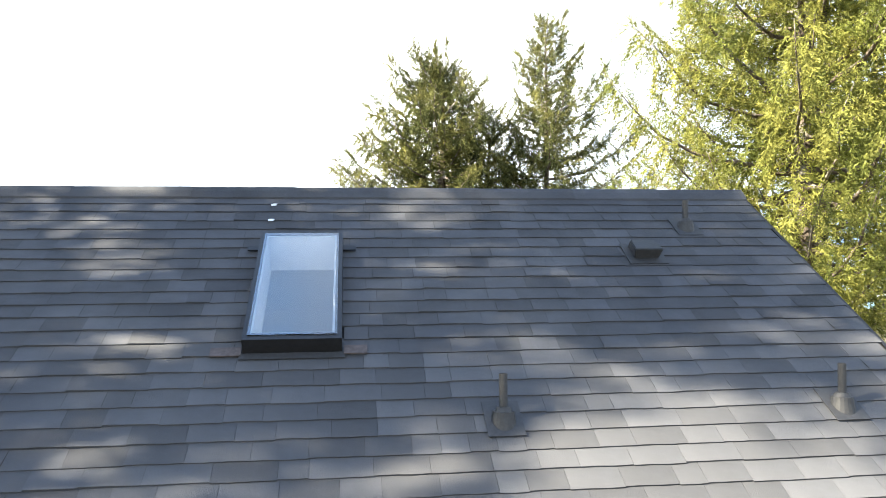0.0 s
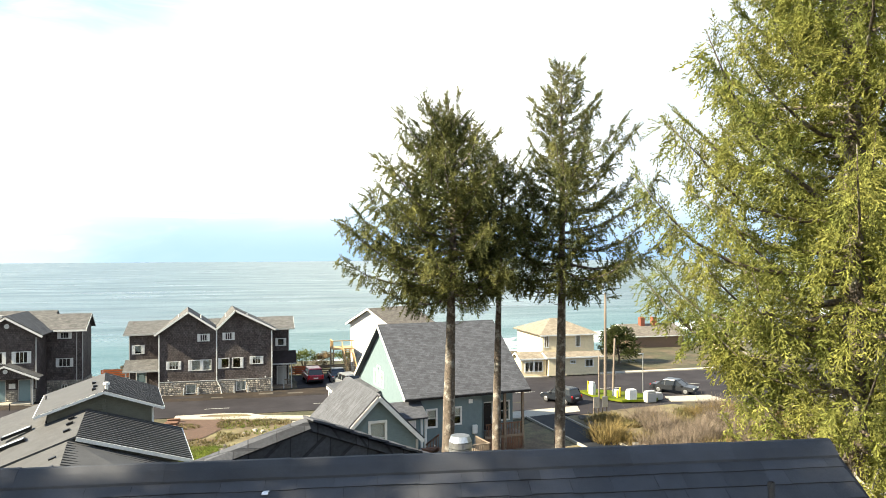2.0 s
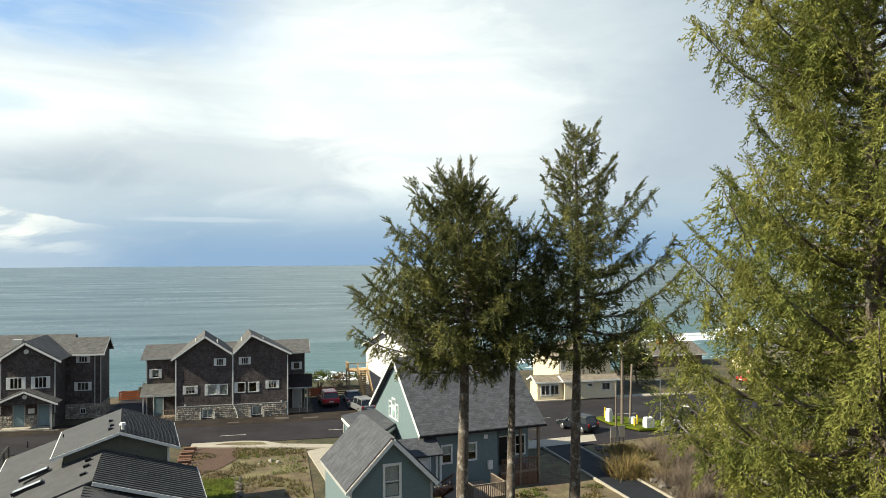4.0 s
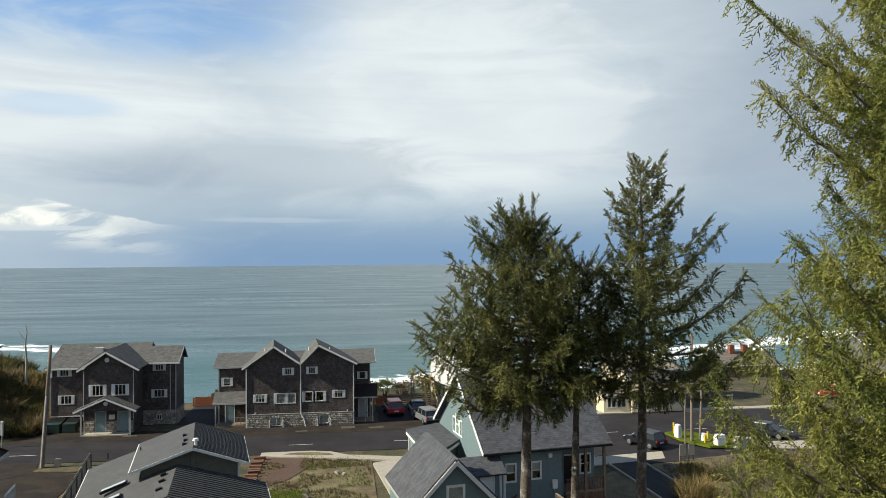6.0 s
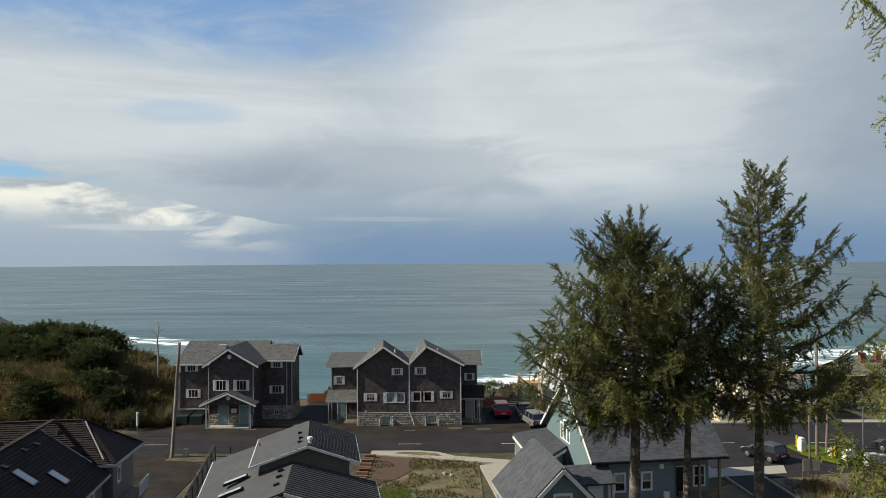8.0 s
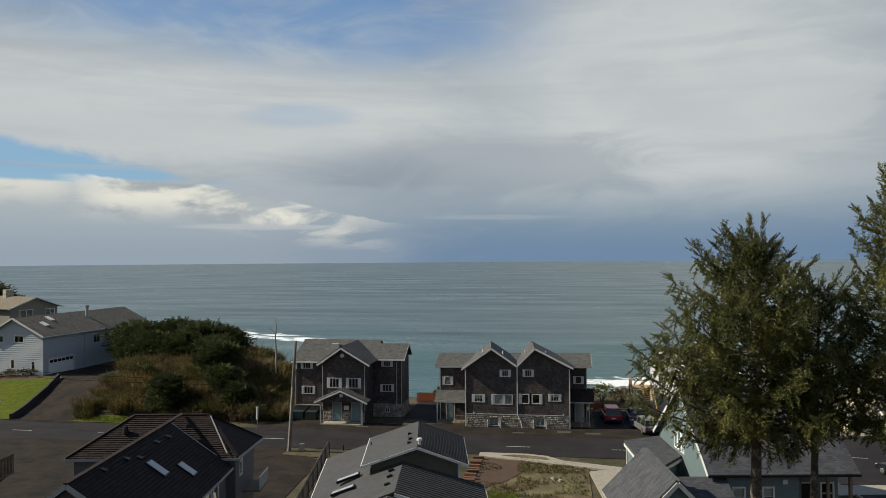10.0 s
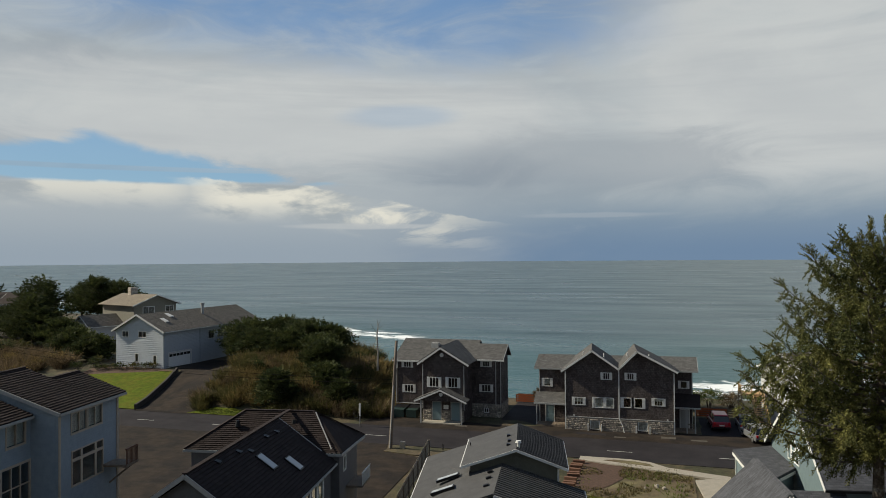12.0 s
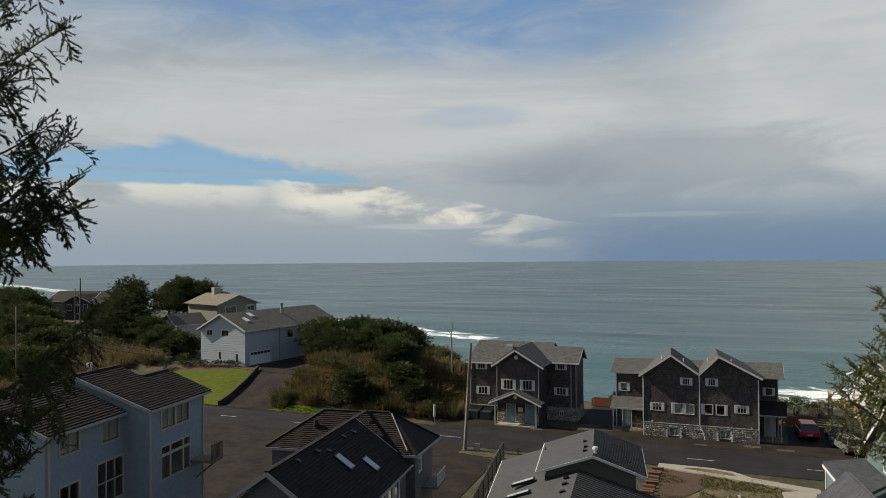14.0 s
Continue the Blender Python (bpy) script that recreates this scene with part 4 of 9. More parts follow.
    roof_plane(h, [(l[0], -0.5, l[1]), (ap[0], -0.5, ap[1]), (ap[0], 6.9, ap[1]), (l[0], 6.9, l[1])][::-1], grey_roof, 0.12, "gable_roof")
    roof_plane(h, [(ap[0], -0.5, ap[1]), (r[0], -0.5, r[1]), (r[0], 6.9, r[1]), (ap[0], 6.9, ap[1])][::-1], grey_roof, 0.12, "gable_roof")
    fascia(h, [(l[0], -0.53, l[1]), (ap[0], -0.53, ap[1]), (r[0], -0.53, r[1])], white_trim, 0.05, 0.2)
    fascia(h, [(-4.95, 2.82, 6.6), (-0.55, 2.82, 6.6)], white_trim, 0.05, 0.18)
    fascia(h, [(5.8, 3.27, 6.95), (9.1, 3.27, 6.95)], white_trim, 0.05, 0.18)
    fascia(h, [(9.03, 3.3, 6.95), (9.03, 6.3, 8.5), (9.03, 8.1, 7.0)], grey_trim, 0.05, 0.16)
    for z, rr in ((7.75, 0.24), (3.35, 0.22)):
        bm = shape()
        y = -0.04 if z > 5 else -1.32
        tube(bm, (2.35 if z > 5 else 2.6, y, z), (2.35 if z > 5 else 2.6, y + 0.05, z), rr, rr, 16)
        part("round_vent", bm, white_trim, h)
    # porch
    l, ap, r = (-0.55, 2.62), (2.6, 3.98), (5.75, 2.62)
    roof_plane(h, [(l[0], -1.6, l[1]), (ap[0], -1.6, ap[1]), (ap[0], -0.01, ap[1]), (l[0], -0.01, l[1])][::-1], grey_roof, 0.1, "porch_roof")
    roof_plane(h, [(ap[0], -1.6, ap[1]), (r[0], -1.6, r[1]), (r[0], -0.01, r[1]), (ap[0], -0.01, ap[1])][::-1], grey_roof, 0.1, "porch_roof")
    fascia(h, [(l[0], -1.63, l[1]), (ap[0], -1.63, ap[1]), (r[0], -1.63, r[1])], white_trim, 0.05, 0.18)
    bm = shape()
    slab(bm, [(0.0, -1.3, 2.6), (5.2, -1.3, 2.6), (2.6, -1.3, 3.75)], 0.08)
    part("porch_gable", bm, cedar, h)
    for x in (0.15, 5.05):
        bm = shape()
        box(bm, x - 0.08, x + 0.08, -1.35, -1.2, 0, 2.6)
        part("porch_post", bm, grey_trim, h)
    bm = shape()
    box(bm, 0.3, 4.9, -1.5, -0.1, -0.05, 0.12)
    part("door_step", bm, concrete, h)
    for x, y in ((0.0, -0.03), (5.05, -0.03), (8.0, 3.75), (-4.55, 3.25), (8.6, 3.75)):
        bm = shape()
        box(bm, x - 0.05, x + 0.05, y - 0.04, y + 0.02, 1.4, 6.6)
        part("corner_board", bm, grey_trim, h)
    bm = shape()
    box(bm, -0.6, 0.35, 5.2, 5.9, 7.75, 8.5)
    part("roof_hatch", bm, grey_trim, h)
    bm = shape()
    box(bm, -4.75, -4.3, 3.0, 3.2, 5.6, 6.5)
    part("meter_box", bm, white_trim, h)


entrance_house()


# ---- teal house with the steep roof ----
def teal_house():
    h = thing("teal_house", 10.95, 51.95, 0, 9, "teal-sided house with a steep blue-grey shingle roof and a porch", "house")
    D, X = 11.7, 9.3
    F0, F1 = (0, 0), (6.0, 0)
    wins = [(1.45, 2.15, 2.3, 3.5), (3.45, 4.1, 2.35, 3.5)]
    wall(h, "front_wall", F0, F1, -0.4, 4.75, teal_wall, wins)
    for w in wins:
        window(h, F0, F1, *w, cols=1, rows=2, blinds=0.5, trim=0.1)
    Q0, Q1 = (6.15, 1.6), (X, 1.6)
    wall(h, "porch_wall", Q0, Q1, -0.4, 4.75, teal_wall, [(0.35, 1.3, 1.2, 3.3), (2.0, 2.8, 1.9, 3.3)])
    door(h, Q0, Q1, 0.35, 1.3, 1.2, 3.3, black_metal)
    window(h, Q0, Q1, 2.0, 2.8, 1.9, 3.3, cols=1, rows=2)
    wall(h, "porch_side", (6.0, 0.0), (6.0, 1.75), -0.4, 4.75, teal_wall)
    wall(h, "end_wall", (X, 1.75), (X, D), -0.4, 4.6, teal_wall, gable=[(D - 1.75, 4.6), (D / 2 - 1.75, 9.2), (0, 6.1)])
    G0, G1 = (0, D), (0, 0.15)
    wall(h, "gable_wall", G0, G1, -0.4, 4.6, teal_wall, gable=[(D - 0.15, 4.7), (D / 2, 9.1), (0, 4.6)])
    for s0, s1, z1 in ((3.85, 4.45, 5.5), (4.63, 5.35, 5.85), (5.53, 6.13, 5.5)):
        window(h, G0, G1, s0, s1, 4.35, z1, cols=1, rows=2 if z1 > 5.6 else 1, trim=0.085, deep=-0.004)
    wall(h, "back_wall", (X, D + 0.15), (0, D + 0.15), -0.4, 4.6, teal_wall)
    e, r = 4.52, 9.3
    roof_plane(h, [(-0.4, -0.45, e), (X + 0.45, -0.45, e), (X + 0.45, D / 2, r), (-0.4, D / 2, r)], teal_roof, 0.16)
    roof_plane(h, [(X + 0.45, D + 0.55, e), (-0.4, D + 0.55, e), (-0.4, D / 2, r), (X + 0.45, D / 2, r)], teal_roof, 0.16)
    fascia(h, [(-0.43, -0.45, e), (-0.43, D / 2, r), (-0.43, D + 0.55, e)], white_trim, 0.05, 0.22)
    fascia(h, [(-0.4, -0.48, e), (X + 0.45, -0.48, e)], black_metal, 0.1, 0.14, "gutter")
    # porch deck
    bm = shape()
    box(bm, 6.1, X + 0.1, -0.05, 1.6, 0.95, 1.15)
    part("porch_floor", bm, weathered, h)
    for i in range(22):
        part("skirt_board", box(shape(), 6.12 + i * 0.146, 6.22 + i * 0.146, -0.1, -0.06, -0.3, 0.95), red_wood, h)
    bm = shape()
    box(bm, 6.15, X + 0.1, -0.08, 0.0, 1.98, 2.06)
    part("porch_rail", bm, red_wood, h)
    for i in range(24):
        part("baluster", box(shape(), 6.2 + i * 0.13, 6.24 + i * 0.13, -0.06, -0.02, 1.15, 1.98), red_wood, h)
    for x in (X - 0.02, 7.75):
        bm = shape()
        box(bm, x - 0.09, x + 0.09, -0.1, 0.08, -0.3, 4.5)
        part("porch_post", bm, weathered, h)
    bm = bevel(box(shape(), 5.0, 5.4, -0.2, -0.01, 1.5, 2.15), 0.03)
    part("meter_box", bm, white_trim, h)
    bm = shape()
    tube(bm, (5.2, -0.1, 0.0), (5.2, -0.1, 1.5), 0.03, 0.03)
    part("conduit", bm, grey_trim, h)
    bm = shape()
    box(bm, 4.75, 5.05, -0.06, -0.003, 3.75, 4.05)
    part("wall_vent", bm, white_trim, h)
    for x in (2.0, 2.7):
        bm = shape()
        tube(bm, (x, -0.1, 0.9), (x, -0.01, 0.9), 0.1, 0.1)
        part("dryer_vent", bm, white_trim, h)
    # link to the front wing, with its little roof and door
    bm = shape()
    slab(bm, [(-2.6, -1.6, 3.4), (0.9, -1.6, 3.4), (0.9, -0.01, 4.3), (-2.6, -0.01, 4.3)], 0.14)
    part("link_roof", bm, teal_roof, h)
    wall(h, "link_wall", (-2.5, -1.3), (0.3, -1.3), -0.4, 3.35, teal_wall, [(1.6, 2.5, 1.1, 3.1)])
    door(h, (-2.5, -1.3), (0.3, -1.3), 1.6, 2.5, 1.1, 3.1, white_trim)
    bm = shape()
    for x in (0.45, 0.75):
        box(bm, x, x + 0.14, -1.35, -1.2, 0.9, 3.3)
    part("link_post", bm, white_trim, h)
    # back deck and steps
    bm = shape()
    box(bm, 0.4, 4.4, -4.2, -0.5, 0.75, 0.9)
    part("deck_floor", bm, weathered, h)
    for x0, y0, x1, y1 in ((2.0, -4.2, 4.4, -4.2), (4.4, -4.2, 4.4, -2.0), (2.0, -4.2, 2.0, -2.6)):
        k = int(max(abs(x1 - x0), abs(y1 - y0)) / 0.14)
        for i in range(k + 1):
            x, y = x0 + (x1 - x0) * i / k, y0 + (y1 - y0) * i / k
            part("baluster", box(shape(), x - 0.02, x + 0.02, y - 0.02, y + 0.02, -0.3, 1.75), weathered, h)
        part("deck_rail", beam(shape(), (x0, y0, 1.8), (x1, y1, 1.8), 0.1, 0.06), weathered, h)
    for i in range(7):
        part("tread", box(shape(), -0.7, 0.4, -4.6 + i * 0.3, -4.3 + i * 0.3, 2.0 - i * 0.18, 2.05 - i * 0.18), red_wood, h)
    part("stair_rail", beam(shape(), (0.4, -4.7, 2.9), (0.4, -2.4, 1.7), 0.06, 0.1), red_wood, h)
    part("stringer", beam(shape(), (0.4, -4.7, 2.0), (0.4, -2.4, 0.8), 0.06, 0.25), red_wood, h)
    for i in range(9):
        part("baluster", box(shape(), 0.38, 0.42, -4.6 + i * 0.27, -4.56 + i * 0.27, 2.0 - i * 0.14, 2.85 - i * 0.14), red_wood, h)


teal_house()


def teal_wing():
    h = thing("teal_wing", 4.95, 43.2, 0, 8, "teal-sided gabled wing with a blue-grey shingle roof", "house")
    X = 4.95
    F0, F1 = (0, 0), (X, 0)
    wall(h, "front_wall", F0, F1, -0.5, 3.75, teal_wall, [(2.05, 2.95, 2.95, 3.74)], gable=[(X, 3.75), (X / 2, 6.3), (2.95, 5.85), (2.95, 3.75), (2.05, 3.75), (2.05, 5.83), (X / 2, 6.3), (0, 3.75)][:0] or None)
    # gable built round the tall window
    bm = shape()
    for pts in ([(0, 0, 3.75), (2.05, 0, 3.75), (2.05, 0, 4.8), (1.02, 0, 4.8)], [(2.95, 0, 3.75), (X, 0, 3.75), (X - 1.02, 0, 4.8), (2.95, 0, 4.8)], [(1.02, 0, 4.8), (X - 1.02, 0, 4.8), (X / 2, 0, 6.3)]):
        slab(bm, pts, 0.15)
    part("gable", bm, teal_wall, h)
    window(h, F0, F1, 2.05, 2.95, 2.95, 4.8, cols=1, rows=2, blinds=0.97, trim=0.13)
    Y = 7.1
    wall(h, "side_wall", (0, Y), (0, 0.15), -0.5, 3.7, teal_wall, [(4.9, 5.4, 1.0, 2.0)])
    window(h, (0, Y), (0, 0.15), 4.9, 5.4, 1.0, 2.0, cols=1, trim=0.1)
    wall(h, "side_wall", (X, 0.15), (X, 7.1), -0.5, 3.7, teal_wall)
    e, r = 3.62, 6.42
    y0 = -0.35
    roof_plane(h, [(-0.3, y0, e), (X / 2, y0, r), (X / 2, 6.9, r), (-0.3, 6.9, e)][::-1], teal_roof, 0.14)
    roof_plane(h, [(X / 2, y0, r), (X + 0.3, y0, e), (X + 0.3, 6.9, e), (X / 2, 6.9, r)][::-1], teal_roof, 0.14)
    fascia(h, [(-0.3, y0 - 0.03, e), (X / 2, y0 - 0.03, r), (X + 0.3, y0 - 0.03, e)], white_trim, 0.05, 0.24)
    fascia(h, [(-0.33, y0, e), (-0.33, 6.9, e)], grey_trim, 0.05, 0.16, "gutter")
    wall(h, "rear_wall", (X - 0.15, 7.1), (0.15, 7.1), -0.5, 3.7, teal_wall, gable=[(X - 0.3, 3.72), (X / 2 - 0.15, 6.15), (0, 3.72)])
    # low flat link behind, against the steep-roofed house
    out = [(3.6, 9.6), (4.9, 11.4), (7.0, 14.0), (6.9, 19.8), (3.68, 18.3)]
    roof_plane(h, [(x, y, 3.55 + 0.02 * y) for x, y in out], teal_roof, 0.2, "link_roof")
    fascia(h, [(x, y, 3.53 + 0.02 * y) for x, y in (out[3], out[4], out[0], out[1], out[2])], white_trim, 0.05, 0.2)
    for p, q in (((3.9, 18.1), (3.9, 9.9)), ((4.0, 10.2), (6.9, 14.2))):
        wall(h, "link_wall", p, q, -0.5, 3.5, teal_wall)
    bm = shape()
    box(bm, 3.8, 3.94, 18.0, 18.14, -0.3, 3.7)
    part("corner_board", bm, white_trim, h)
    for x in (0.0, X):
        bm = shape()
        box(bm, x - 0.07, x + 0.07, -0.05, 0.03, -0.4, 3.6)
        part("corner_board", bm, white_trim if x == 0 else grey_trim, h)


teal_wing()


# ---- grey house with stepped ribbed roofs ----
def rib_plane(parent, a, b, c, d, mat, pitch=0.28, name="roof"):
    """A roof plane a-b (eave), c-d (ridge, c above b) with raised ribs from eave to ridge."""
    a, b, c, d = map(Vector, (a, b, c, d))
    r = part(name, slab(shape(), [a, b, c, d], 0.12), mat, parent)
    n = (b - a).cross(c - b).normalized()
    k = int((b - a).length / pitch)
    for i in range(k):
        f = (i + 0.5) / k
        p, q = a.lerp(b, f) + n * 0.02, d.lerp(c, f) + n * 0.02
        part("rib", beam(shape(), p, q, 0.07, 0.078, n), mat, r)
    return r


def stepped_house():
    h = thing("stepped_house", -8.36, 47.8, 0, 10, "grey house with three stepped ribbed metal roofs", "house")
    # top roof
    ap, eL, eR = 6.72, 5.52, 5.52
    y0, y1 = -0.05, 7.4
    rib_plane(h, (3.35, y0, eR), (3.35, y1, eR), (0, y1, ap), (0, y0, ap), rib_roof)
    roof_plane(h, [(-3.65, y1, eL), (-3.65, y0, eL), (0, y0, ap), (0, y1, ap)], rib_roof, 0.12)
    fascia(h, [(-3.65, y0 - 0.03, eL), (0, y0 - 0.03, ap), (3.35, y0 - 0.03, eR)], white_trim, 0.05, 0.16)
    fascia(h, [(3.38, y0, eR), (3.38, y1, eR)], white_trim, 0.08, 0.12, "gutter")
    fascia(h, [(-3.68, y0, eL), (-3.68, y1, eL)], white_trim, 0.08, 0.12, "gutter")
    wall(h, "upper_wall", (-3.0, 0.4), (2.75, 0.4), 3.2, 5.45, khaki_wall, gable=[(5.75, 5.5), (3.0, 6.5), (0, 5.5)])
    wall(h, "upper_wall", (2.75, 0.55), (2.75, 7.0), 0, 5.5, khaki_wall)
    wall(h, "upper_wall", (-3.0, 7.0), (-3.0, 0.55), 0, 5.5, khaki_wall)
    wall(h, "back_wall", (2.75, 7.15), (-3.0, 7.15), 0, 5.5, khaki_wall)
    bm = shape()
    box(bm, -0.1, 0.1, 0.25, 0.39, 4.0, 6.45)
    part("flue_cover", bm, khaki_wall, h)
    bm = shape()
    box(bm, 2.68, 2.8, 0.3, 0.39, 3.6, 5.4)
    part("corner_board", bm, white_trim, h)
    bm = shape()
    tube(bm, (0.15, 0.5, 6.6), (0.15, 0.5, 7.0), 0.1, 0.1, 10)
    tube(bm, (0.15, 0.5, 7.0), (0.15, 0.5, 7.14), 0.2, 0.16, 10)
    part("roof_vent", bm, white_trim, h)
    for i, (x, y) in enumerate(((-0.5, 2.6), (-0.55, 1.6), (-0.6, 4.2))):
        bm = shape()
        box(bm, x - 0.12, x + 0.12, y - 0.14, y + 0.14, ap + x * 0.33 - 0.02, ap + x * 0.33 + 0.13)
        part("roof_cap", bm, black_metal, h)
    # middle roof
    na, nb, nc, nd = (4.63, -4.3, 3.18), (4.39, 0.39, 4.02), (-0.93, 0.39, 5.66), (-1.3, -4.3, 5.05)
    rib_plane(h, na, nb, nc, nd, rib_roof)
    fascia(h, [(nd[0], -4.33, nd[2]), (na[0], -4.33, na[2])], white_trim, 0.05, 0.2)
    fascia(h, [(4.66, -4.3, 3.18), (4.42, 0.39, 4.02)], white_trim, 0.1, 0.12, "gutter")
    wall(h, "middle_wall", (-1.1, -3.9), (3.9, -3.9), 2.0, 3.3, khaki_wall, gable=[(5.0, 3.32), (0, 4.9)])
    wall(h, "middle_wall", (3.9, -3.75), (3.9, 0.5), 0, 3.3, khaki_wall, [(0.6, 1.7, 1.2, 2.4)])
    window(h, (3.9, -3.75), (3.9, 0.5), 0.6, 1.7, 1.2, 2.4)
    # lowest roof
    na, nb, nc, nd = (3.65, -9.5, 2.50), (3.47, -3.91, 3.06), (-1.68, -3.91, 4.87), (-2.1, -9.5, 3.76)
    rib_plane(h, na, nb, nc, nd, rib_roof)
    fascia(h, [(nd[0], -9.53, nd[2]), (na[0], -9.53, na[2])], white_trim, 0.05, 0.2)
    fascia(h, [(3.68, -9.5, 2.50), (3.50, -3.91, 3.06)], white_trim, 0.1, 0.12, "gutter")
    wall(h, "low_wall", (-6.2, -9.1), (3.1, -9.1), -0.2, 2.1, khaki_wall, gable=[(9.3, 2.5), (4.2, 3.65), (0, 2.15)])
    wall(h, "low_wall", (3.1, -8.95), (3.1, -3.8), -0.2, 2.5, khaki_wall)
    bm = shape()
    beam(bm, (4.55, -4.2, 3.1), (3.95, -3.6, 2.8), 0.08, 0.08)
    beam(bm, (3.95, -3.6, 2.8), (3.95, -3.6, 0), 0.08, 0.08)
    part("downpipe", bm, white_trim, h)
    # the long left slope, shared by the lower roofs
    roof_plane(h, [(-6.95, 7.9, 3.9), (-6.95, -4.1, 3.1), (-1.3, -4.1, 5.07), (-0.93, 0.39, 5.65), (-3.05, 0.39, 4.98), (-3.05, 7.9, 5.2)], rib_roof, 0.12, "left_roof")
    roof_plane(h, [(-6.9, -4.1, 2.98), (-6.9, -9.5, 2.03), (-2.1, -9.5, 3.76), (-1.7, -4.1, 4.83)], rib_roof, 0.12, "left_roof")
    fascia(h, [(-6.98, 7.9, 3.9), (-6.98, -4.1, 3.1)], white_trim, 0.08, 0.12, "gutter")
    wall(h, "low_wall", (-6.5, 7.6), (-6.5, -9.1), -0.2, 2.4, khaki_wall)
    wall(h, "back_wall", (-3.15, 7.6), (-6.5, 7.6), -0.2, 3.3, khaki_wall)

    def plane_z(x, y):
        return 5.07 + (x + 1.3) * 0.348 + (y + 4.1) * 0.118
    for x, y in ((-4.6, 0.6), (-4.75, -1.2)):
        bm = shape()
        slab(bm, [(x - 0.75, y - 0.28, plane_z(x - 0.75, y) + 0.14), (x + 0.75, y - 0.28, plane_z(x + 0.75, y) + 0.14), (x + 0.75, y + 0.28, plane_z(x + 0.75, y) + 0.14), (x - 0.75, y + 0.28, plane_z(x - 0.75, y) + 0.14)], 0.16)
        sk = part("skylight", bm, black_metal, h)
        bm = shape()
        slab(bm, [(x - 0.68, y - 0.22, plane_z(x - 0.68, y) + 0.155), (x + 0.68, y - 0.22, plane_z(x + 0.68, y) + 0.155), (x + 0.68, y + 0.22, plane_z(x + 0.68, y) + 0.155), (x - 0.68, y + 0.22, plane_z(x - 0.68, y) + 0.155)], 0.012)
        part("pane", bm, sky_glass, sk)
    for x, y in ((-1.7, -0.6), (-1.75, -1.5), (-1.85, -2.6), (-2.35, -5.6), (-2.4, -6.6), (-2.45, -7.7)):
        z = plane_z(x, y) if y > -4 else 4.83 + (x + 1.7) * 0.36 + (y + 4.1) * 0.19
        bm = shape()
        slab(bm, [(x - 0.16, y - 0.12, z + 0.03), (x + 0.16, y - 0.12, z + 0.14), (x + 0.16, y + 0.12, z + 0.14), (x - 0.16, y + 0.12, z + 0.03)], 0.1)
        part("roof_cap", bm, black_metal, h)
    for x, y in ((-5.6, 6.6), (-3.4, 5.0)):
        bm = shape()
        tube(bm, (x, y, plane_z(x, y) - 0.05), (x, y, plane_z(x, y) + 0.4), 0.04, 0.04)
        part("vent_pipe", bm, black_metal, h)


sky_glass = M("skylight_glass", (0.30, 0.33, 0.36), 0.05, vary=0.0, spec=0.8, bump=0)
stepped_house()


# ---- shingle courses as real strips, for the dark roofs nearby ----
def course_roof(parent, a, b, c, d, mat, name="roof", step=0.23):
    """A roof plane a-b (eave), c above b, d above a, laid in lapped courses of tiles."""
    a, b, c, d = map(Vector, (a, b, c, d))
    r = part(name, slab(shape(), [a, b, c, d], 0.12), dark_under, parent)
    n = (b - a).cross(c - b).normalized()
    rows = max(2, int(((d - a).length + (c - b).length) / 2 / step))
    vs, fs = [], []
    rng = random.Random(int(abs(a.x * 7 + c.z * 13)))
    for i in range(rows):
        f0, f1 = i / rows, min(1.0, (i + 1.12) / rows)
        p, q = a.lerp(d, f0), b.lerp(c, f0)
        p2, q2 = a.lerp(d, f1), b.lerp(c, f1)
        L = (q - p).length
        k = max(1, int(L / 0.42))
        off = rng.random()
        cuts = sorted({0.0, 1.0, *[min(1, max(0, (j + off) / k)) for j in range(k)]})
        for s0, s1 in zip(cuts, cuts[1:]):
            if s1 - s0 < 1e-3:
                continue
            g = 0.012 / max(L, 0.5)
            t = rng.uniform(0.060, 0.080)
            base = len(vs)
            lo = [p.lerp(q, s0 + g), p.lerp(q, s1 - g)]
            hi = [p2.lerp(q2, s1 - g), p2.lerp(q2, s0 + g)]
            vs += [lo[0] + n * t, lo[1] + n * t, hi[0] + n * 0.01, hi[1] + n * 0.01, lo[0], lo[1]]
            fs += [(base, base + 1, base + 2, base + 3), (base + 4, base + 5, base + 1, base)]
    tagged(link_mesh("roof_tiles", vs, fs, mat, r), kind="stuff")
    return r


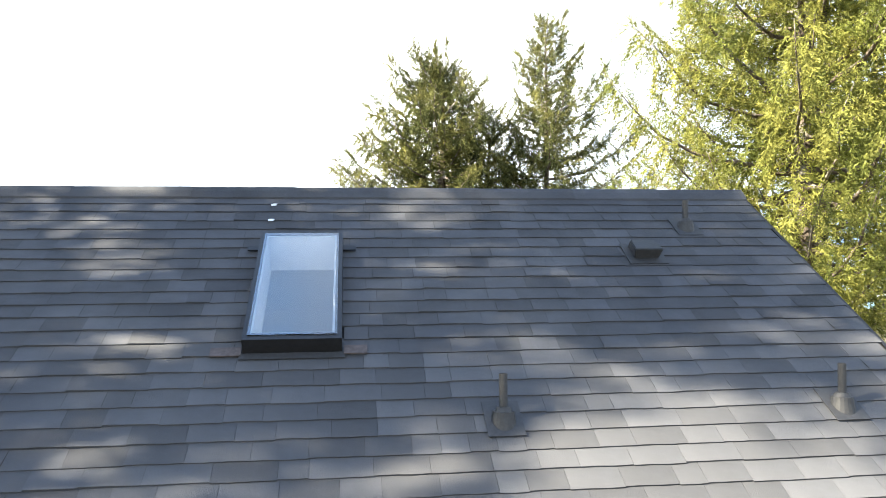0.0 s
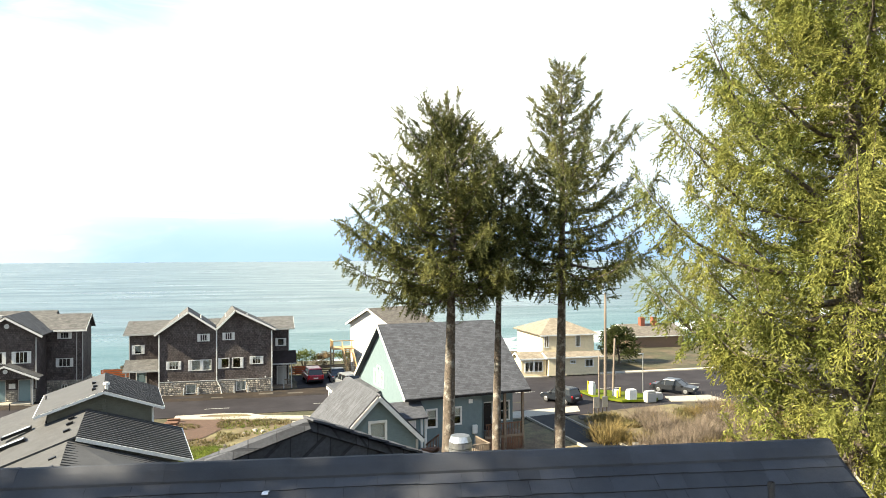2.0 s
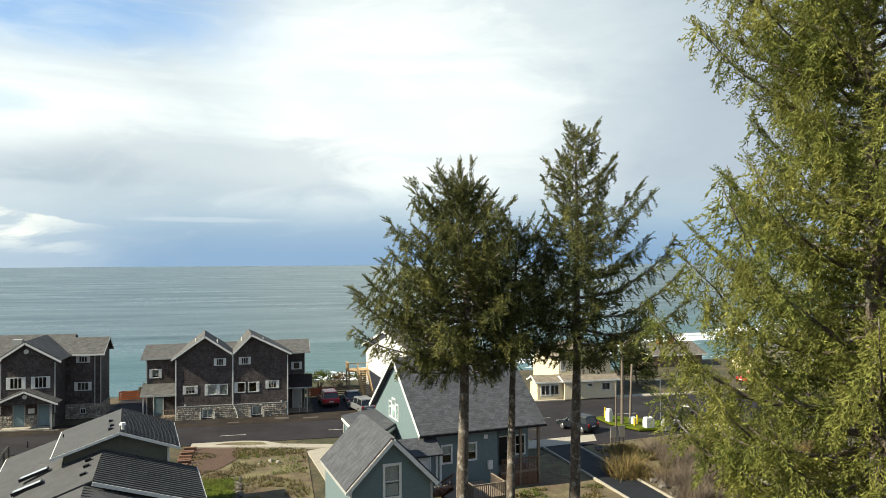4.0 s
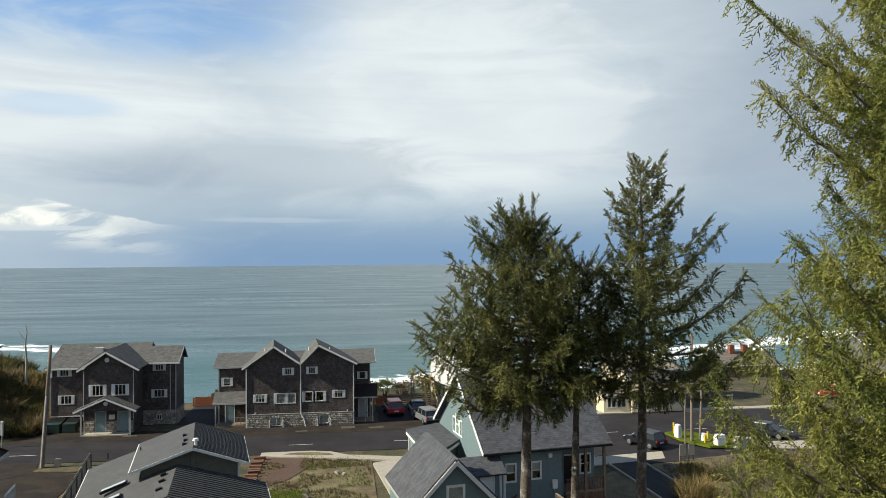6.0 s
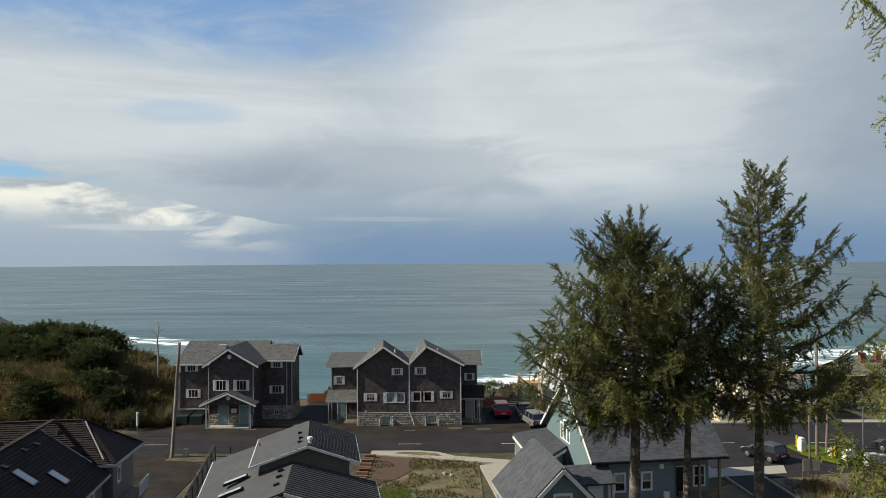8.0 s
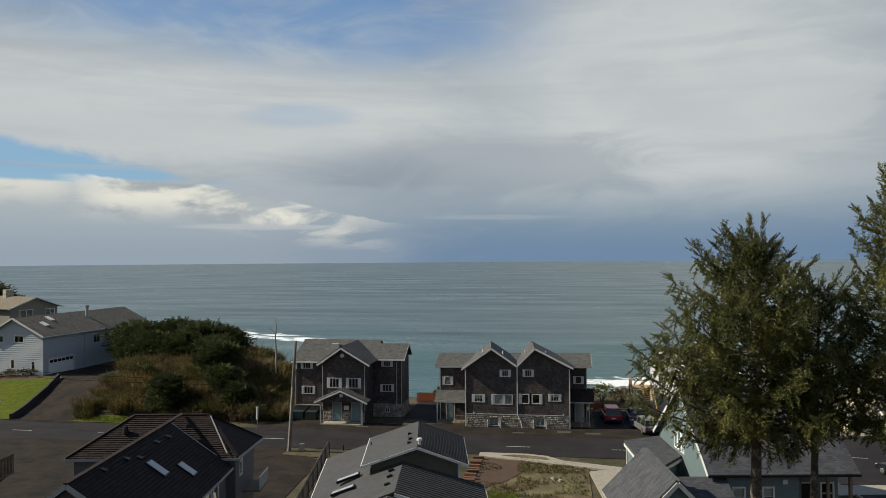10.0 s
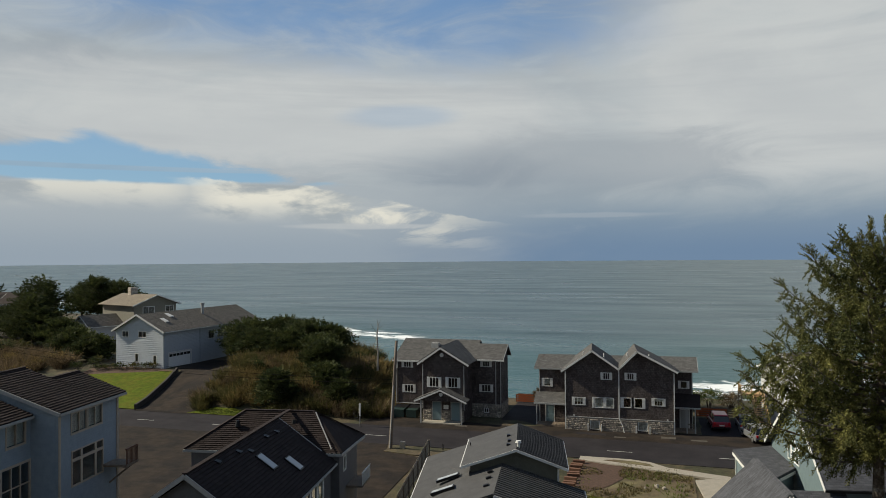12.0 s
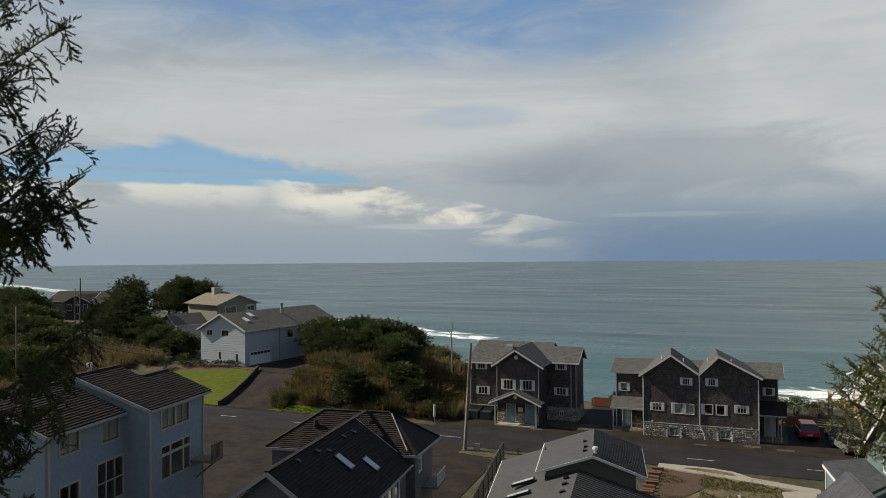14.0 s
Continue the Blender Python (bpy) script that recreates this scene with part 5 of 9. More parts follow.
# ---- dark-roofed house with skylights ----
def dark_house():
    h = thing("dark_roof_house", -20.8, 51.64, 0, 9, "house with a charcoal tiled roof, two skylights and pale grey walls", "house")
    rx, rz, ez = -4.75, 8.3, 5.35
    y0, y1 = -18.6, -4.2
    course_roof(h, (-0.55, y0, ez), (-0.55, -5.25, ez), (rx, -5.25, rz), (rx, y0, rz), dark_roof)
    course_roof(h, (-9.0, y1, ez), (-9.0, y0, ez), (rx, y0, rz), (rx, y1, rz), dark_roof)
    # fascias and gutter in grey, not white: shade at the eaves as colour
    fascia(h, [(-9.0, y0 - 0.03, ez), (rx, y0 - 0.03, rz), (-0.55, y0 - 0.03, ez)], grey_trim, 0.06, 0.24)
    fascia(h, [(-0.5, y0, ez), (-0.5, -5.3, ez)], grey_trim, 0.1, 0.12, "gutter")
    bm = shape()
    beam(bm, (rx, y0, rz + 0.05), (rx, -2.8, rz + 0.05), 0.28, 0.06)
    part("ridge_cap", bm, dark_roof, h)
    wall(h, "gable_wall", (-8.4, y0 + 0.5), (-1.0, y0 + 0.5), 0, 5.4, grey_wall, gable=[(7.4, 5.4), (3.65, 8.0), (0, 5.4)])
    R0, R1 = (-1.0, y0 + 0.65), (-1.0, -5.2)
    wins = [(7.2, 8.2, 3.3, 4.7), (8.6, 9.6, 3.3, 4.7), (10.0, 11.0, 3.3, 4.7)]
    wall(h, "side_wall", R0, R1, 0, 5.4, grey_wall, wins)
    for w in wins:
        window(h, R0, R1, *w, cols=1, blinds=0.9, trim=0.12)
    wall(h, "side_wall", (-8.4, -4.6), (-8.4, y0 + 0.65), 0, 5.4, grey_wall)
    # rear block with the hipped roof
    e, r = 5.95, 8.2
    A, B, C, D = (-11.6, -5.3, e), (-0.2, -5.3, e), (0.1, 0.1, e), (-11.6, 0.1, e)
    P, Q = (-8.1, -2.65, r), (-2.95, -2.65, r)
    course_roof(h, A, B, Q, P, dark_roof)
    course_roof(h, C, D, P, Q, dark_roof)
    roof_plane(h, [B, C, Q], dark_roof, 0.12)
    roof_plane(h, [D, A, P], dark_roof, 0.12)
    bm = shape()
    for p, q in ((B, Q), (C, Q), (A, P), (P, Q)):
        beam(bm, Vector(p) + Vector((0, 0, 0.06)), Vector(q) + Vector((0, 0, 0.06)), 0.24, 0.06)
    part("hip_cap", bm, dark_roof, h)
    bm = shape()
    beam(bm, (-4.65, -5.2, 8.25), (-1.55, -5.45, 6.15), 0.06, 0.05)
    beam(bm, (-2.75, -2.85, 8.2), (-0.9, -5.3, 6.25), 0.07, 0.05)
    part("valley_flashing", bm, grey_trim, h, "pale metal valley flashing")
    # grey here too for the shaded eave
    fascia(h, [(-11.63, -5.35, e), (-0.17, -5.35, e), (0.13, 0.13, e)], grey_trim, 0.06, 0.18)
    W0, W1 = (-0.45, -4.9), (-0.45, -0.3)
    wall(h, "end_wall", W0, W1, 0, 5.9, grey_wall, [(1.0, 1.6, 4.4, 5.3)])
    window(h, W0, W1, 1.0, 1.6, 4.4, 5.3, cols=1)
    wall(h, "front_wall", (-11.2, -4.95), (-8.5, -4.95), 0, 5.9, grey_wall)
    wall(h, "front_wall", (-1.2, -4.95), (-0.45, -4.95), 0, 5.9, grey_wall)
    wall(h, "back_wall", (-0.45, -0.15), (-11.2, -0.15), 0, 5.9, grey_wall)
    wall(h, "end_wall", (-11.2, -0.3), (-11.2, -4.9), 0, 5.9, grey_wall)
    bm = shape()
    box(bm, -0.44, 0.75, -3.2, -0.8, 3.0, 3.15)
    part("balcony_floor", bm, weathered, h)
    bm = shape()
    box(bm, 0.68, 0.75, -3.2, -0.8, 3.95, 4.05)
    part("balcony_rail", bm, white_trim, h)
    for i in range(17):
        part("baluster", box(shape(), 0.7, 0.73, -3.2 + i * 0.148, -3.17 + i * 0.148, 3.15, 3.95), white_trim, h)
    k = (rz - ez) / (-0.55 - rx)

    def zz(x):
        return rz - (x - rx) * k
    for x0, x1, y in ((-3.5, -2.35, -11.85), (-2.5, -1.45, -9.7)):
        bm = shape()
        slab(bm, [(x0, y - 0.4, zz(x0) + 0.16), (x1, y - 0.4, zz(x1) + 0.16), (x1, y + 0.4, zz(x1) + 0.16), (x0, y + 0.4, zz(x0) + 0.16)], 0.2)
        s = part("skylight", bm, black_metal, h)
        bm = shape()
        slab(bm, [(x0 + 0.07, y - 0.33, zz(x0 + 0.07) + 0.175), (x1 - 0.07, y - 0.33, zz(x1 - 0.07) + 0.175), (x1 - 0.07, y + 0.33, zz(x1 - 0.07) + 0.175), (x0 + 0.07, y + 0.33, zz(x0 + 0.07) + 0.175)], 0.012)
        part("pane", bm, sky_glass, s)
    for x, y in ((-4.35, -15.5), (-4.2, -13.0), (-3.9, -12.0), (-4.1, -9.0), (-4.0, -7.4)):
        bm = shape()
        slab(bm, [(x - 0.17, y - 0.17, zz(x - 0.17) + 0.08), (x + 0.17, y - 0.17, zz(x + 0.17) + 0.20), (x + 0.17, y + 0.17, zz(x + 0.17) + 0.20), (x - 0.17, y + 0.17, zz(x - 0.17) + 0.08)], 0.12)
        part("roof_cap", bm, black_metal, h)
    for x, y in ((-8.2, -3.9), (-4.2, -3.4)):
        bm = shape()
        tube(bm, (x, y, 7.3), (x, y, 7.75), 0.22, 0.12, 10)
        part("roof_cap", bm, black_metal, h)


dark_house()


# ---- pale blue house ----
def blue_house():
    h = thing("blue_house", -30.0, 31.8, 0, 10, "pale blue three-storey house with a dark tiled roof and tall windows", "house")
    zt = 11.0
    # projecting block
    A0, A1 = (0, 0.2), (0, 5.85)
    wins = [(1.13, 2.5, 9.75, 10.85), (2.63, 4.0, 9.75, 10.85)]
    tall = [(1.15, 1.98, 6.85, 8.75), (2.08, 3.32, 6.85, 8.75), (3.42, 4.1, 6.85, 8.75)]
    low = [(2.0, 3.4, 3.9, 5.2)]
    wall(h, "front_wall", A0, A1, 0.5, zt, blue_wall, wins + tall + low)
    for w in wins:
        window(h, A0, A1, *w, cols=2, frame_mat=tan_trim, blinds=0.95, trim=0.08)
    for w in tall:
        window(h, A0, A1, w[0], w[1], w[2], w[2] + 1.35, cols=1, frame_mat=tan_trim, trim=0.05)
        window(h, A0, A1, w[0], w[1], w[2] + 1.45, w[3], cols=1, frame_mat=tan_trim, trim=0.05)
    window(h, A0, A1, *low[0], cols=2, frame_mat=tan_trim)
    wall(h, "return_wall", (-1.6, 0.2), (-0.16, 0.2), 0.5, zt, blue_wall)
    wall(h, "back_wall", (0, 6.0), (-6.2, 6.0), 0.5, zt, blue_wall, gable=[(6.2, zt), (3.1, 12.2), (0, zt)])
    wall(h, "back_wall", (-6.2, 6.0), (-9.3, 6.0), 0.5, zt, blue_wall)
    # main block
    B0, B1 = (-1.6, -5.66), (-1.6, 0.197)
    wins = [(0.84, 2.22, 9.78, 10.9), (4.0, 5.4, 9.65, 10.9)]
    tall = [(3.62, 5.75, 6.4, 8.6)]
    low = [(0.84, 2.22, 6.9, 8.2), (3.8, 5.4, 3.6, 5.0)]
    wall(h, "front_wall", B0, B1, 0.5, zt, blue_wall, wins + tall + low)
    for w in wins:
        window(h, B0, B1, *w, cols=2, frame_mat=tan_trim, blinds=0.95, trim=0.08)
    window(h, B0, B1, *tall[0], cols=3, rows=2, frame_mat=tan_trim, trim=0.1)
    for w in low:
        window(h, B0, B1, *w, cols=2, frame_mat=tan_trim)
    wall(h, "end_wall", (-9.4, -5.81), (-1.6, -5.81), 0.5, zt, blue_wall, gable=[(7.8, zt), (4.0, 12.4), (0, zt)])
    wall(h, "end_wall", (-9.4, 5.9), (-9.4, -5.66), 0.5, zt, blue_wall)
    # roofs
    course_roof(h, (-1.3, -6.0, 11.05), (-1.3, 0.0, 11.05), (-5.4, 0.0, 12.62), (-5.4, -6.0, 12.62), dark_roof)
    course_roof(h, (0.2, 0.05, 11.15), (0.2, 4.0, 11.15), (-4.75, 4.0, 12.93), (-4.75, 0.05, 12.93), dark_roof)
    course_roof(h, (0.2, 4.004, 11.15), (0.2, 6.5, 11.15), (-3.07, 6.7, 12.33), (-3.07, 4.004, 12.33), dark_roof)
    course_roof(h, (-11.4, 4.0, 11.05), (-11.4, -6.0, 11.05), (-5.4, -6.0, 12.62), (-5.4, 0.03, 12.62), dark_roof)
    course_roof(h, (-9.8, 4.0, 11.2), (-9.8, 0.03, 11.2), (-4.75, 0.03, 12.93), (-4.75, 4.0, 12.93), dark_roof)
    course_roof(h, (-6.3, 6.7, 11.15), (-6.3, 4.004, 11.15), (-3.07, 4.004, 12.33), (-3.07, 6.7, 12.33), dark_roof)
    for p, q in (((-5.4, -6.0, 12.66), (-5.4, 0.0, 12.66)), ((-4.75, 0.05, 12.97), (-4.75, 4.0, 12.97)), ((-3.07, 4.0, 12.37), (-3.07, 6.7, 12.37))):
        part("ridge_cap", beam(shape(), p, q, 0.26, 0.07), dark_roof, h)
    # eave boards greyed to carry the shadow they stand in
    fascia(h, [(-1.27, -6.0, 11.05), (-1.27, 0.0, 11.05)], grey_trim, 0.08, 0.14, "gutter")
    fascia(h, [(0.23, 0.05, 11.15), (0.23, 6.5, 11.15)], grey_trim, 0.08, 0.14, "gutter")
    fascia(h, [(0.2, 0.02, 11.15), (-4.75, 0.02, 12.93)], grey_trim, 0.06, 0.2)
    fascia(h, [(-1.3, -6.03, 11.05), (-5.4, -6.03, 12.62)], grey_trim, 0.06, 0.2)
    bm = shape()
    slab(bm, [(-0.1, 0.22, 11.0), (-4.75, 0.22, 12.8), (-4.75, 0.22, 11.0)], 0.12)
    part("cheek_wall", bm, blue_wall, h)
    bm = shape()
    box(bm, -0.005, 1.5, 4.3, 5.6, 7.1, 7.25)
    part("balcony_floor", bm, weathered, h)
    bm = shape()
    beam(bm, (0.02, 5.0, 6.0), (1.4, 5.0, 7.1), 0.1, 0.1)
    part("balcony_brace", bm, weathered, h)
    bm = shape()
    box(bm, 1.42, 1.5, 4.3, 5.6, 8.1, 8.2)
    for i in range(10):
        box(bm, 1.44, 1.48, 4.32 + i * 0.14, 4.36 + i * 0.14, 7.25, 8.1)
    part("balcony_rail", bm, red_wood, h)
    for x, y, z1 in ((0.03, 0.25, 10.9), (-1.57, -5.6, 10.9), (0.03, 5.8, 10.9)):
        bm = shape()
        box(bm, x - 0.03, x + 0.04, y - 0.07, y + 0.07, 0.5, z1)
        part("corner_board", bm, tan_trim, h)
    for x, y in ((-3.0, -2.6), (-3.8, -2.2), (-4.4, -0.8)):
        bm = shape()
        zz = 12.62 - (x + 5.4) * 0.383
        tube(bm, (x, y, zz - 0.2), (x, y, zz + 0.3), 0.06, 0.06)
        part("vent_pipe", bm, black_metal, h)
    bm = shape()
    tube(bm, (-5.2, 2.0, 12.6), (-5.2, 2.0, 13.25), 0.12, 0.12, 10)
    tube(bm, (-5.2, 2.0, 13.25), (-5.2, 2.0, 13.4), 0.2, 0.17, 10)
    part("flue", bm, galv, h)


tan_trim = M("tan_paint", (0.40, 0.34, 0.27), 0.6, vary=0.1)
blue_house()


# ---- white house with the garage, and the one behind it ----
tan_roof = M("tan_roof_shingle", (0.215, 0.185, 0.145), 0.9, vary=0.2, scale=0.6, fine=20, pattern=courses(0.33, 0.14, "xy", 0.01, 0.18, 0.7), bump=0.4, spec=0.12)
bright_white = M("bright_white_paint", (0.82, 0.83, 0.82), 0.5, vary=0.06)


def lap_boards(parent, p0, p1, z0, e, peak, pitch, mat, openings=()):
    """Lapped boards proud of the wall p0-p1 up to the eave e and into a gable that peaks at (s, z); cut round the openings."""
    p0, p1 = Vector((*p0, 0)), Vector((*p1, 0))
    L = (p1 - p0).length
    d = (p1 - p0) / L
    n = Vector((d.y, -d.x, 0))
    z = z0
    top = peak[1] if peak else e
    while z < top - 0.05:
        hi = min(z + pitch, top)
        a, b = 0.0, L
        if hi > e:
            f = (hi - e) / (peak[1] - e)
            a, b = peak[0] * f, L - (L - peak[0]) * f
        cuts = sorted((o[0] - 0.1, o[1] + 0.1) for o in openings if o[2] - 0.1 < hi and o[3] + 0.1 > z)
        runs = []
        for c0, c1 in cuts:
            if c0 > a + 0.05:
                runs.append((a, min(c0, b)))
            a = max(a, c1)
        if b > a + 0.05:
            runs.append((a, b))
        for q0, q1 in runs:
            vs = [p0 + d * q + n * o + Vector((0, 0, h)) for q in (q0, q1) for o, h in ((0.004, z), (0.045, z), (0.008, hi))]
            link_mesh("board", vs, [(0, 1, 4, 3), (1, 2, 5, 4), (0, 2, 1), (3, 4, 5)], mat, parent)
        z = hi


def garage_house():
    h = thing("garage_house", -72.0, 95.4, 2.5, -4, "pale lap-sided house with a double garage and weathered shingle roof", "house")
    X0, e, r = -9.2, 5.8, 8.3
    F0, F1 = (X0, 0), (0, 0)
    wins = [(1.2, 2.4, 4.75, 5.6), (4.4, 5.85, 4.75, 5.65), (3.75, 4.3, 0.95, 2.2), (7.25, 7.8, 0.7, 2.05)]
    wall(h, "gable_wall", F0, F1, -0.6, e, pale_wall, wins, gable=[(9.2, e), (4.4, r - 0.1), (0, e)])
    for w in wins:
        window(h, F0, F1, *w, cols=2 if w[3] > 5 else 1)
    lap_boards(h, F0, F1, -0.6, e, (4.4, r - 0.15), 0.30, pale_wall, wins)
    R0, R1 = (0, 0.15), (0, 8.3)
    lap_boards(h, R0, R1, -0.6, e - 0.1, None, 0.30, pale_wall, [(0.85, 6.15, -0.6, 2.4)])
    wall(h, "garage_wall", R0, R1, -0.6, e, pale_wall, [(1.0, 6.0, -0.3, 2.25)])
    bm = shape()
    box(bm, -0.12, -0.06, 1.15, 6.15, -0.35, 2.25)
    for i in range(1, 4):
        box(bm, -0.06, -0.045, 1.15, 6.15, -0.35 + i * 0.65 - 0.03, -0.35 + i * 0.65 + 0.03)
    g = part("garage_door", bm, bright_white, h)
    for i in range(6):
        bm = shape()
        box(bm, -0.055, -0.03, 1.35 + i * 0.8, 2.0 + i * 0.8, 1.7, 2.1)
        part("pane", bm, black_metal, g)
    bm = shape()
    box(bm, 0.004, 0.04, 0.95, 1.12, -0.5, 2.4)
    box(bm, 0.004, 0.04, 6.18, 6.35, -0.5, 2.4)
    box(bm, 0.004, 0.04, 1.12, 6.18, 2.28, 2.45)
    part("door_frame", bm, white_trim, h)
    roof_plane(h, [(0.5, -0.5, e - 0.1), (0.5, 24.5, e - 0.1), (-4.8, 24.5, r), (-4.8, -0.5, r)], brown_roof)
    roof_plane(h, [(X0 - 0.5, 24.5, e - 0.1), (X0 - 0.5, -0.5, e - 0.1), (-4.8, -0.5, r), (-4.8, 24.5, r)], brown_roof)
    fascia(h, [(X0 - 0.5, -0.53, e - 0.1), (-4.8, -0.53, r), (0.5, -0.53, e - 0.1)], white_trim, 0.06, 0.25)
    fascia(h, [(0.53, -0.5, e - 0.1), (0.53, 24.5, e - 0.1)], white_trim, 0.08, 0.15, "gutter")
    wall(h, "side_wall", (0, 8.45), (0, 24), -0.6, e, pale_wall, [(2.0, 3.5, 3.6, 5.0), (4.5, 6.0, 3.6, 5.0)])
    for s in (2.0, 4.5):
        window(h, (0, 8.45), (0, 24), s, s + 1.5, 3.6, 5.0)
    wall(h, "back_wall", (0, 24.15), (X0, 24.15), -0.6, e, pale_wall, gable=[(9.2, e), (4.8, r - 0.1), (0, e)])
    wall(h, "side_wall", (X0, 24), (X0, 0.15), -0.6, e, pale_wall)
    for x, y in ((-2.4, 3.0), (-3.6, 5.4)):
        z = r - (x + 4.8) * 0.49
        bm = shape()
        slab(bm, [(x - 0.6, y - 0.4, z + 0.37), (x + 0.6, y - 0.4, z - 0.12), (x + 0.6, y + 0.4, z - 0.12), (x - 0.6, y + 0.4, z + 0.37)][::1], 0.15)
        part("skylight", bm, white_trim, h)
    bm = shape()
    tube(bm, (-3.2, 13.0, 6.8), (-3.2, 13.0, 9.0), 0.25, 0.25, 12)
    tube(bm, (-3.2, 13.0, 9.0), (-3.2, 13.0, 9.3), 0.35, 0.35, 12)
    part("flue", bm, grey_trim, h)


garage_house()


def simple_house(name, x, y, z, rz, w, d, e, r, wall_mat, roof_mat, wins, label, ridge="x", over=0.5, hip=0.0):
    """A house of one block: gable or hipped roof, windows (s0, s1, z0, z1) on the front wall."""
    h = thing(name, x, y, z, rz, label, "house")
    g = None
    if ridge == "y":
        g = [(w, e), (w / 2, r - 0.1), (0, e)]
    wall(h, "front_wall", (0, 0), (w, 0), -1.0, e, wall_mat, wins, gable=g)
    for q in wins:
        window(h, (0, 0), (w, 0), *q, cols=2)
    s = [(d - 0.15, e), (d / 2 - 0.07, r - 0.1), (0, e)] if ridge == "x" and not hip else None
    wall(h, "side_wall", (w, 0.15), (w, d), -1.0, e, wall_mat, gable=s)
    wall(h, "side_wall", (0, d), (0, 0.15), -1.0, e, wall_mat, gable=s)
    wall(h, "back_wall", (w, d + 0.15), (0, d + 0.15), -1.0, e, wall_mat, gable=g)
    o = over
    if ridge == "x":
        roof_plane(h, [(-o, -o, e - 0.1), (w + o, -o, e - 0.1), (w + o - hip, d / 2, r), (-o + hip, d / 2, r)], roof_mat)
        roof_plane(h, [(w + o, d + o, e - 0.1), (-o, d + o, e - 0.1), (-o + hip, d / 2, r), (w + o - hip, d / 2, r)], roof_mat)
        if hip:
            roof_plane(h, [(w + o, -o, e - 0.1), (w + o, d + o, e - 0.1), (w + o - hip, d / 2, r)], roof_mat)
            roof_plane(h, [(-o, d + o, e - 0.1), (-o, -o, e - 0.1), (-o + hip, d / 2, r)], roof_mat)
        fascia(h, [(-o, -o - 0.03, e - 0.1), (w + o, -o - 0.03, e - 0.1)], white_trim, 0.06, 0.18)
        if not hip:
            fascia(h, [(-o - 0.03, -o, e - 0.1), (-o - 0.03, d / 2, r), (-o - 0.03, d + o, e - 0.1)], white_trim, 0.06, 0.2)
    else:
        roof_plane(h, [(w + o, -o, e - 0.1), (w + o, d + o, e - 0.1), (w / 2, d + o, r), (w / 2, -o, r)], roof_mat)
        roof_plane(h, [(-o, d + o, e - 0.1), (-o, -o, e - 0.1), (w / 2, -o, r), (w / 2, d + o, r)], roof_mat)
        fascia(h, [(-o, -o - 0.03, e - 0.1), (w / 2, -o - 0.03, r), (w + o, -o - 0.03, e - 0.1)], white_trim, 0.06, 0.2)
    return h


h2 = simple_house("upper_house", -102.5, 126, 4.0, 70, 9.6, 12, 5.9, 7.9, tan_wall, tan_roof, [(2.0, 4.5, 4.0, 5.4), (7.2, 9.0, 4.2, 5.4)], "pale house with a low tan roof behind the garage house", "y", 0.8)
bm = bevel(box(shape(), 4.0, 5.6, 8.0, 9.2, 7.2, 9.2), 0.04)
part("chimney", bm, cobble, h2)
simple_house("low_wing", -108.6, 120.5, 3.7, 70, 7.6, 6, 2.2, 4.3, white_wall, brown_roof, [], "low white wing with a brown roof", "x", 0.5)
simple_house("far_house", -156, 134, 3.8, 12, 6.9, 12, 5.4, 7.1, cedar, dark_roof, [(0.6, 1.7, 3.2, 4.7), (2.7, 4.2, 2.4, 4.4), (2.8, 4.1, 4.75, 5.3), (5.1, 6.2, 3.2, 4.7)], "dark shingled gable house with white windows", "y", 0.5)
simple_house("far_house_wing", -149.2, 136.4, 3.8, 12, 9.5, 8, 5.2, 7.6, khaki_wall, dark_roof, [(0.5, 1.6, 3.4, 4.7), (6.9, 7.9, 2.0, 4.2)], "grey wing with a dark roof beside a gable house", "x", 0.6)
fp = thing("porch", -141.6, 136.6, 3.8, 12, "white-posted porch with a pale roof before a grey house", "porch")
part("roof", bevel(box(shape(), -0.3, 3.2, -2.6, 0.8, 3.6, 3.85), 0.05), white_trim, fp)
for x in (-0.1, 1.4, 2.9):
    part("post", box(shape(), x - 0.12, x + 0.12, -2.4, -2.16, -0.6, 3.6), white_trim, fp)
part("rail", box(shape(), 0.1, 2.8, -2.32, -2.24, 0.7, 0.85), white_trim, fp)
simple_house("far_house", -170, 141, 4.2, 10, 13, 9, 4.6, 7.0, grey_wall, dark_roof, [], "low dark-roofed house far along the coast", "x", 0.6)
simple_house("white_house", 15.9, 87.2, 0, 35, 7.0, 7.0, 6.4, 8.3, white_wall, brown_roof, [], "white sided house with an outside wooden stair", "x", 0.5)
simple_house("cream_house", 34.6, 85.6, 0, 0, 6.9, 9, 5.0, 6.5, cream_wall, tan_roof, [(0.3, 0.8, 3.3, 4.7), (4.5, 5.0, 3.3, 4.7)], "cream two-storey house with a hipped brown roof", "x", 0.5, 3.4)
simple_house("cream_annex", 34.5, 83.4, -0.2, 0, 6.7, 2.0, 2.7, 3.05, cream_wall, tan_roof, [(2.9, 3.5, 1.75, 2.1), (4.8, 5.8, 1.3, 2.1)], "low cream annexe with a brown roof", "x", 0.35)
simple_house("cream_porch", 31.2, 83.9, -0.2, 0, 3.2, 2.4, 2.6, 3.1, cream_wall, tan_roof, [(0.5, 1.5, 0.9, 2.0), (1.7, 2.7, 0.9, 2.0)], "low cream front with paired windows", "x", 0.35)
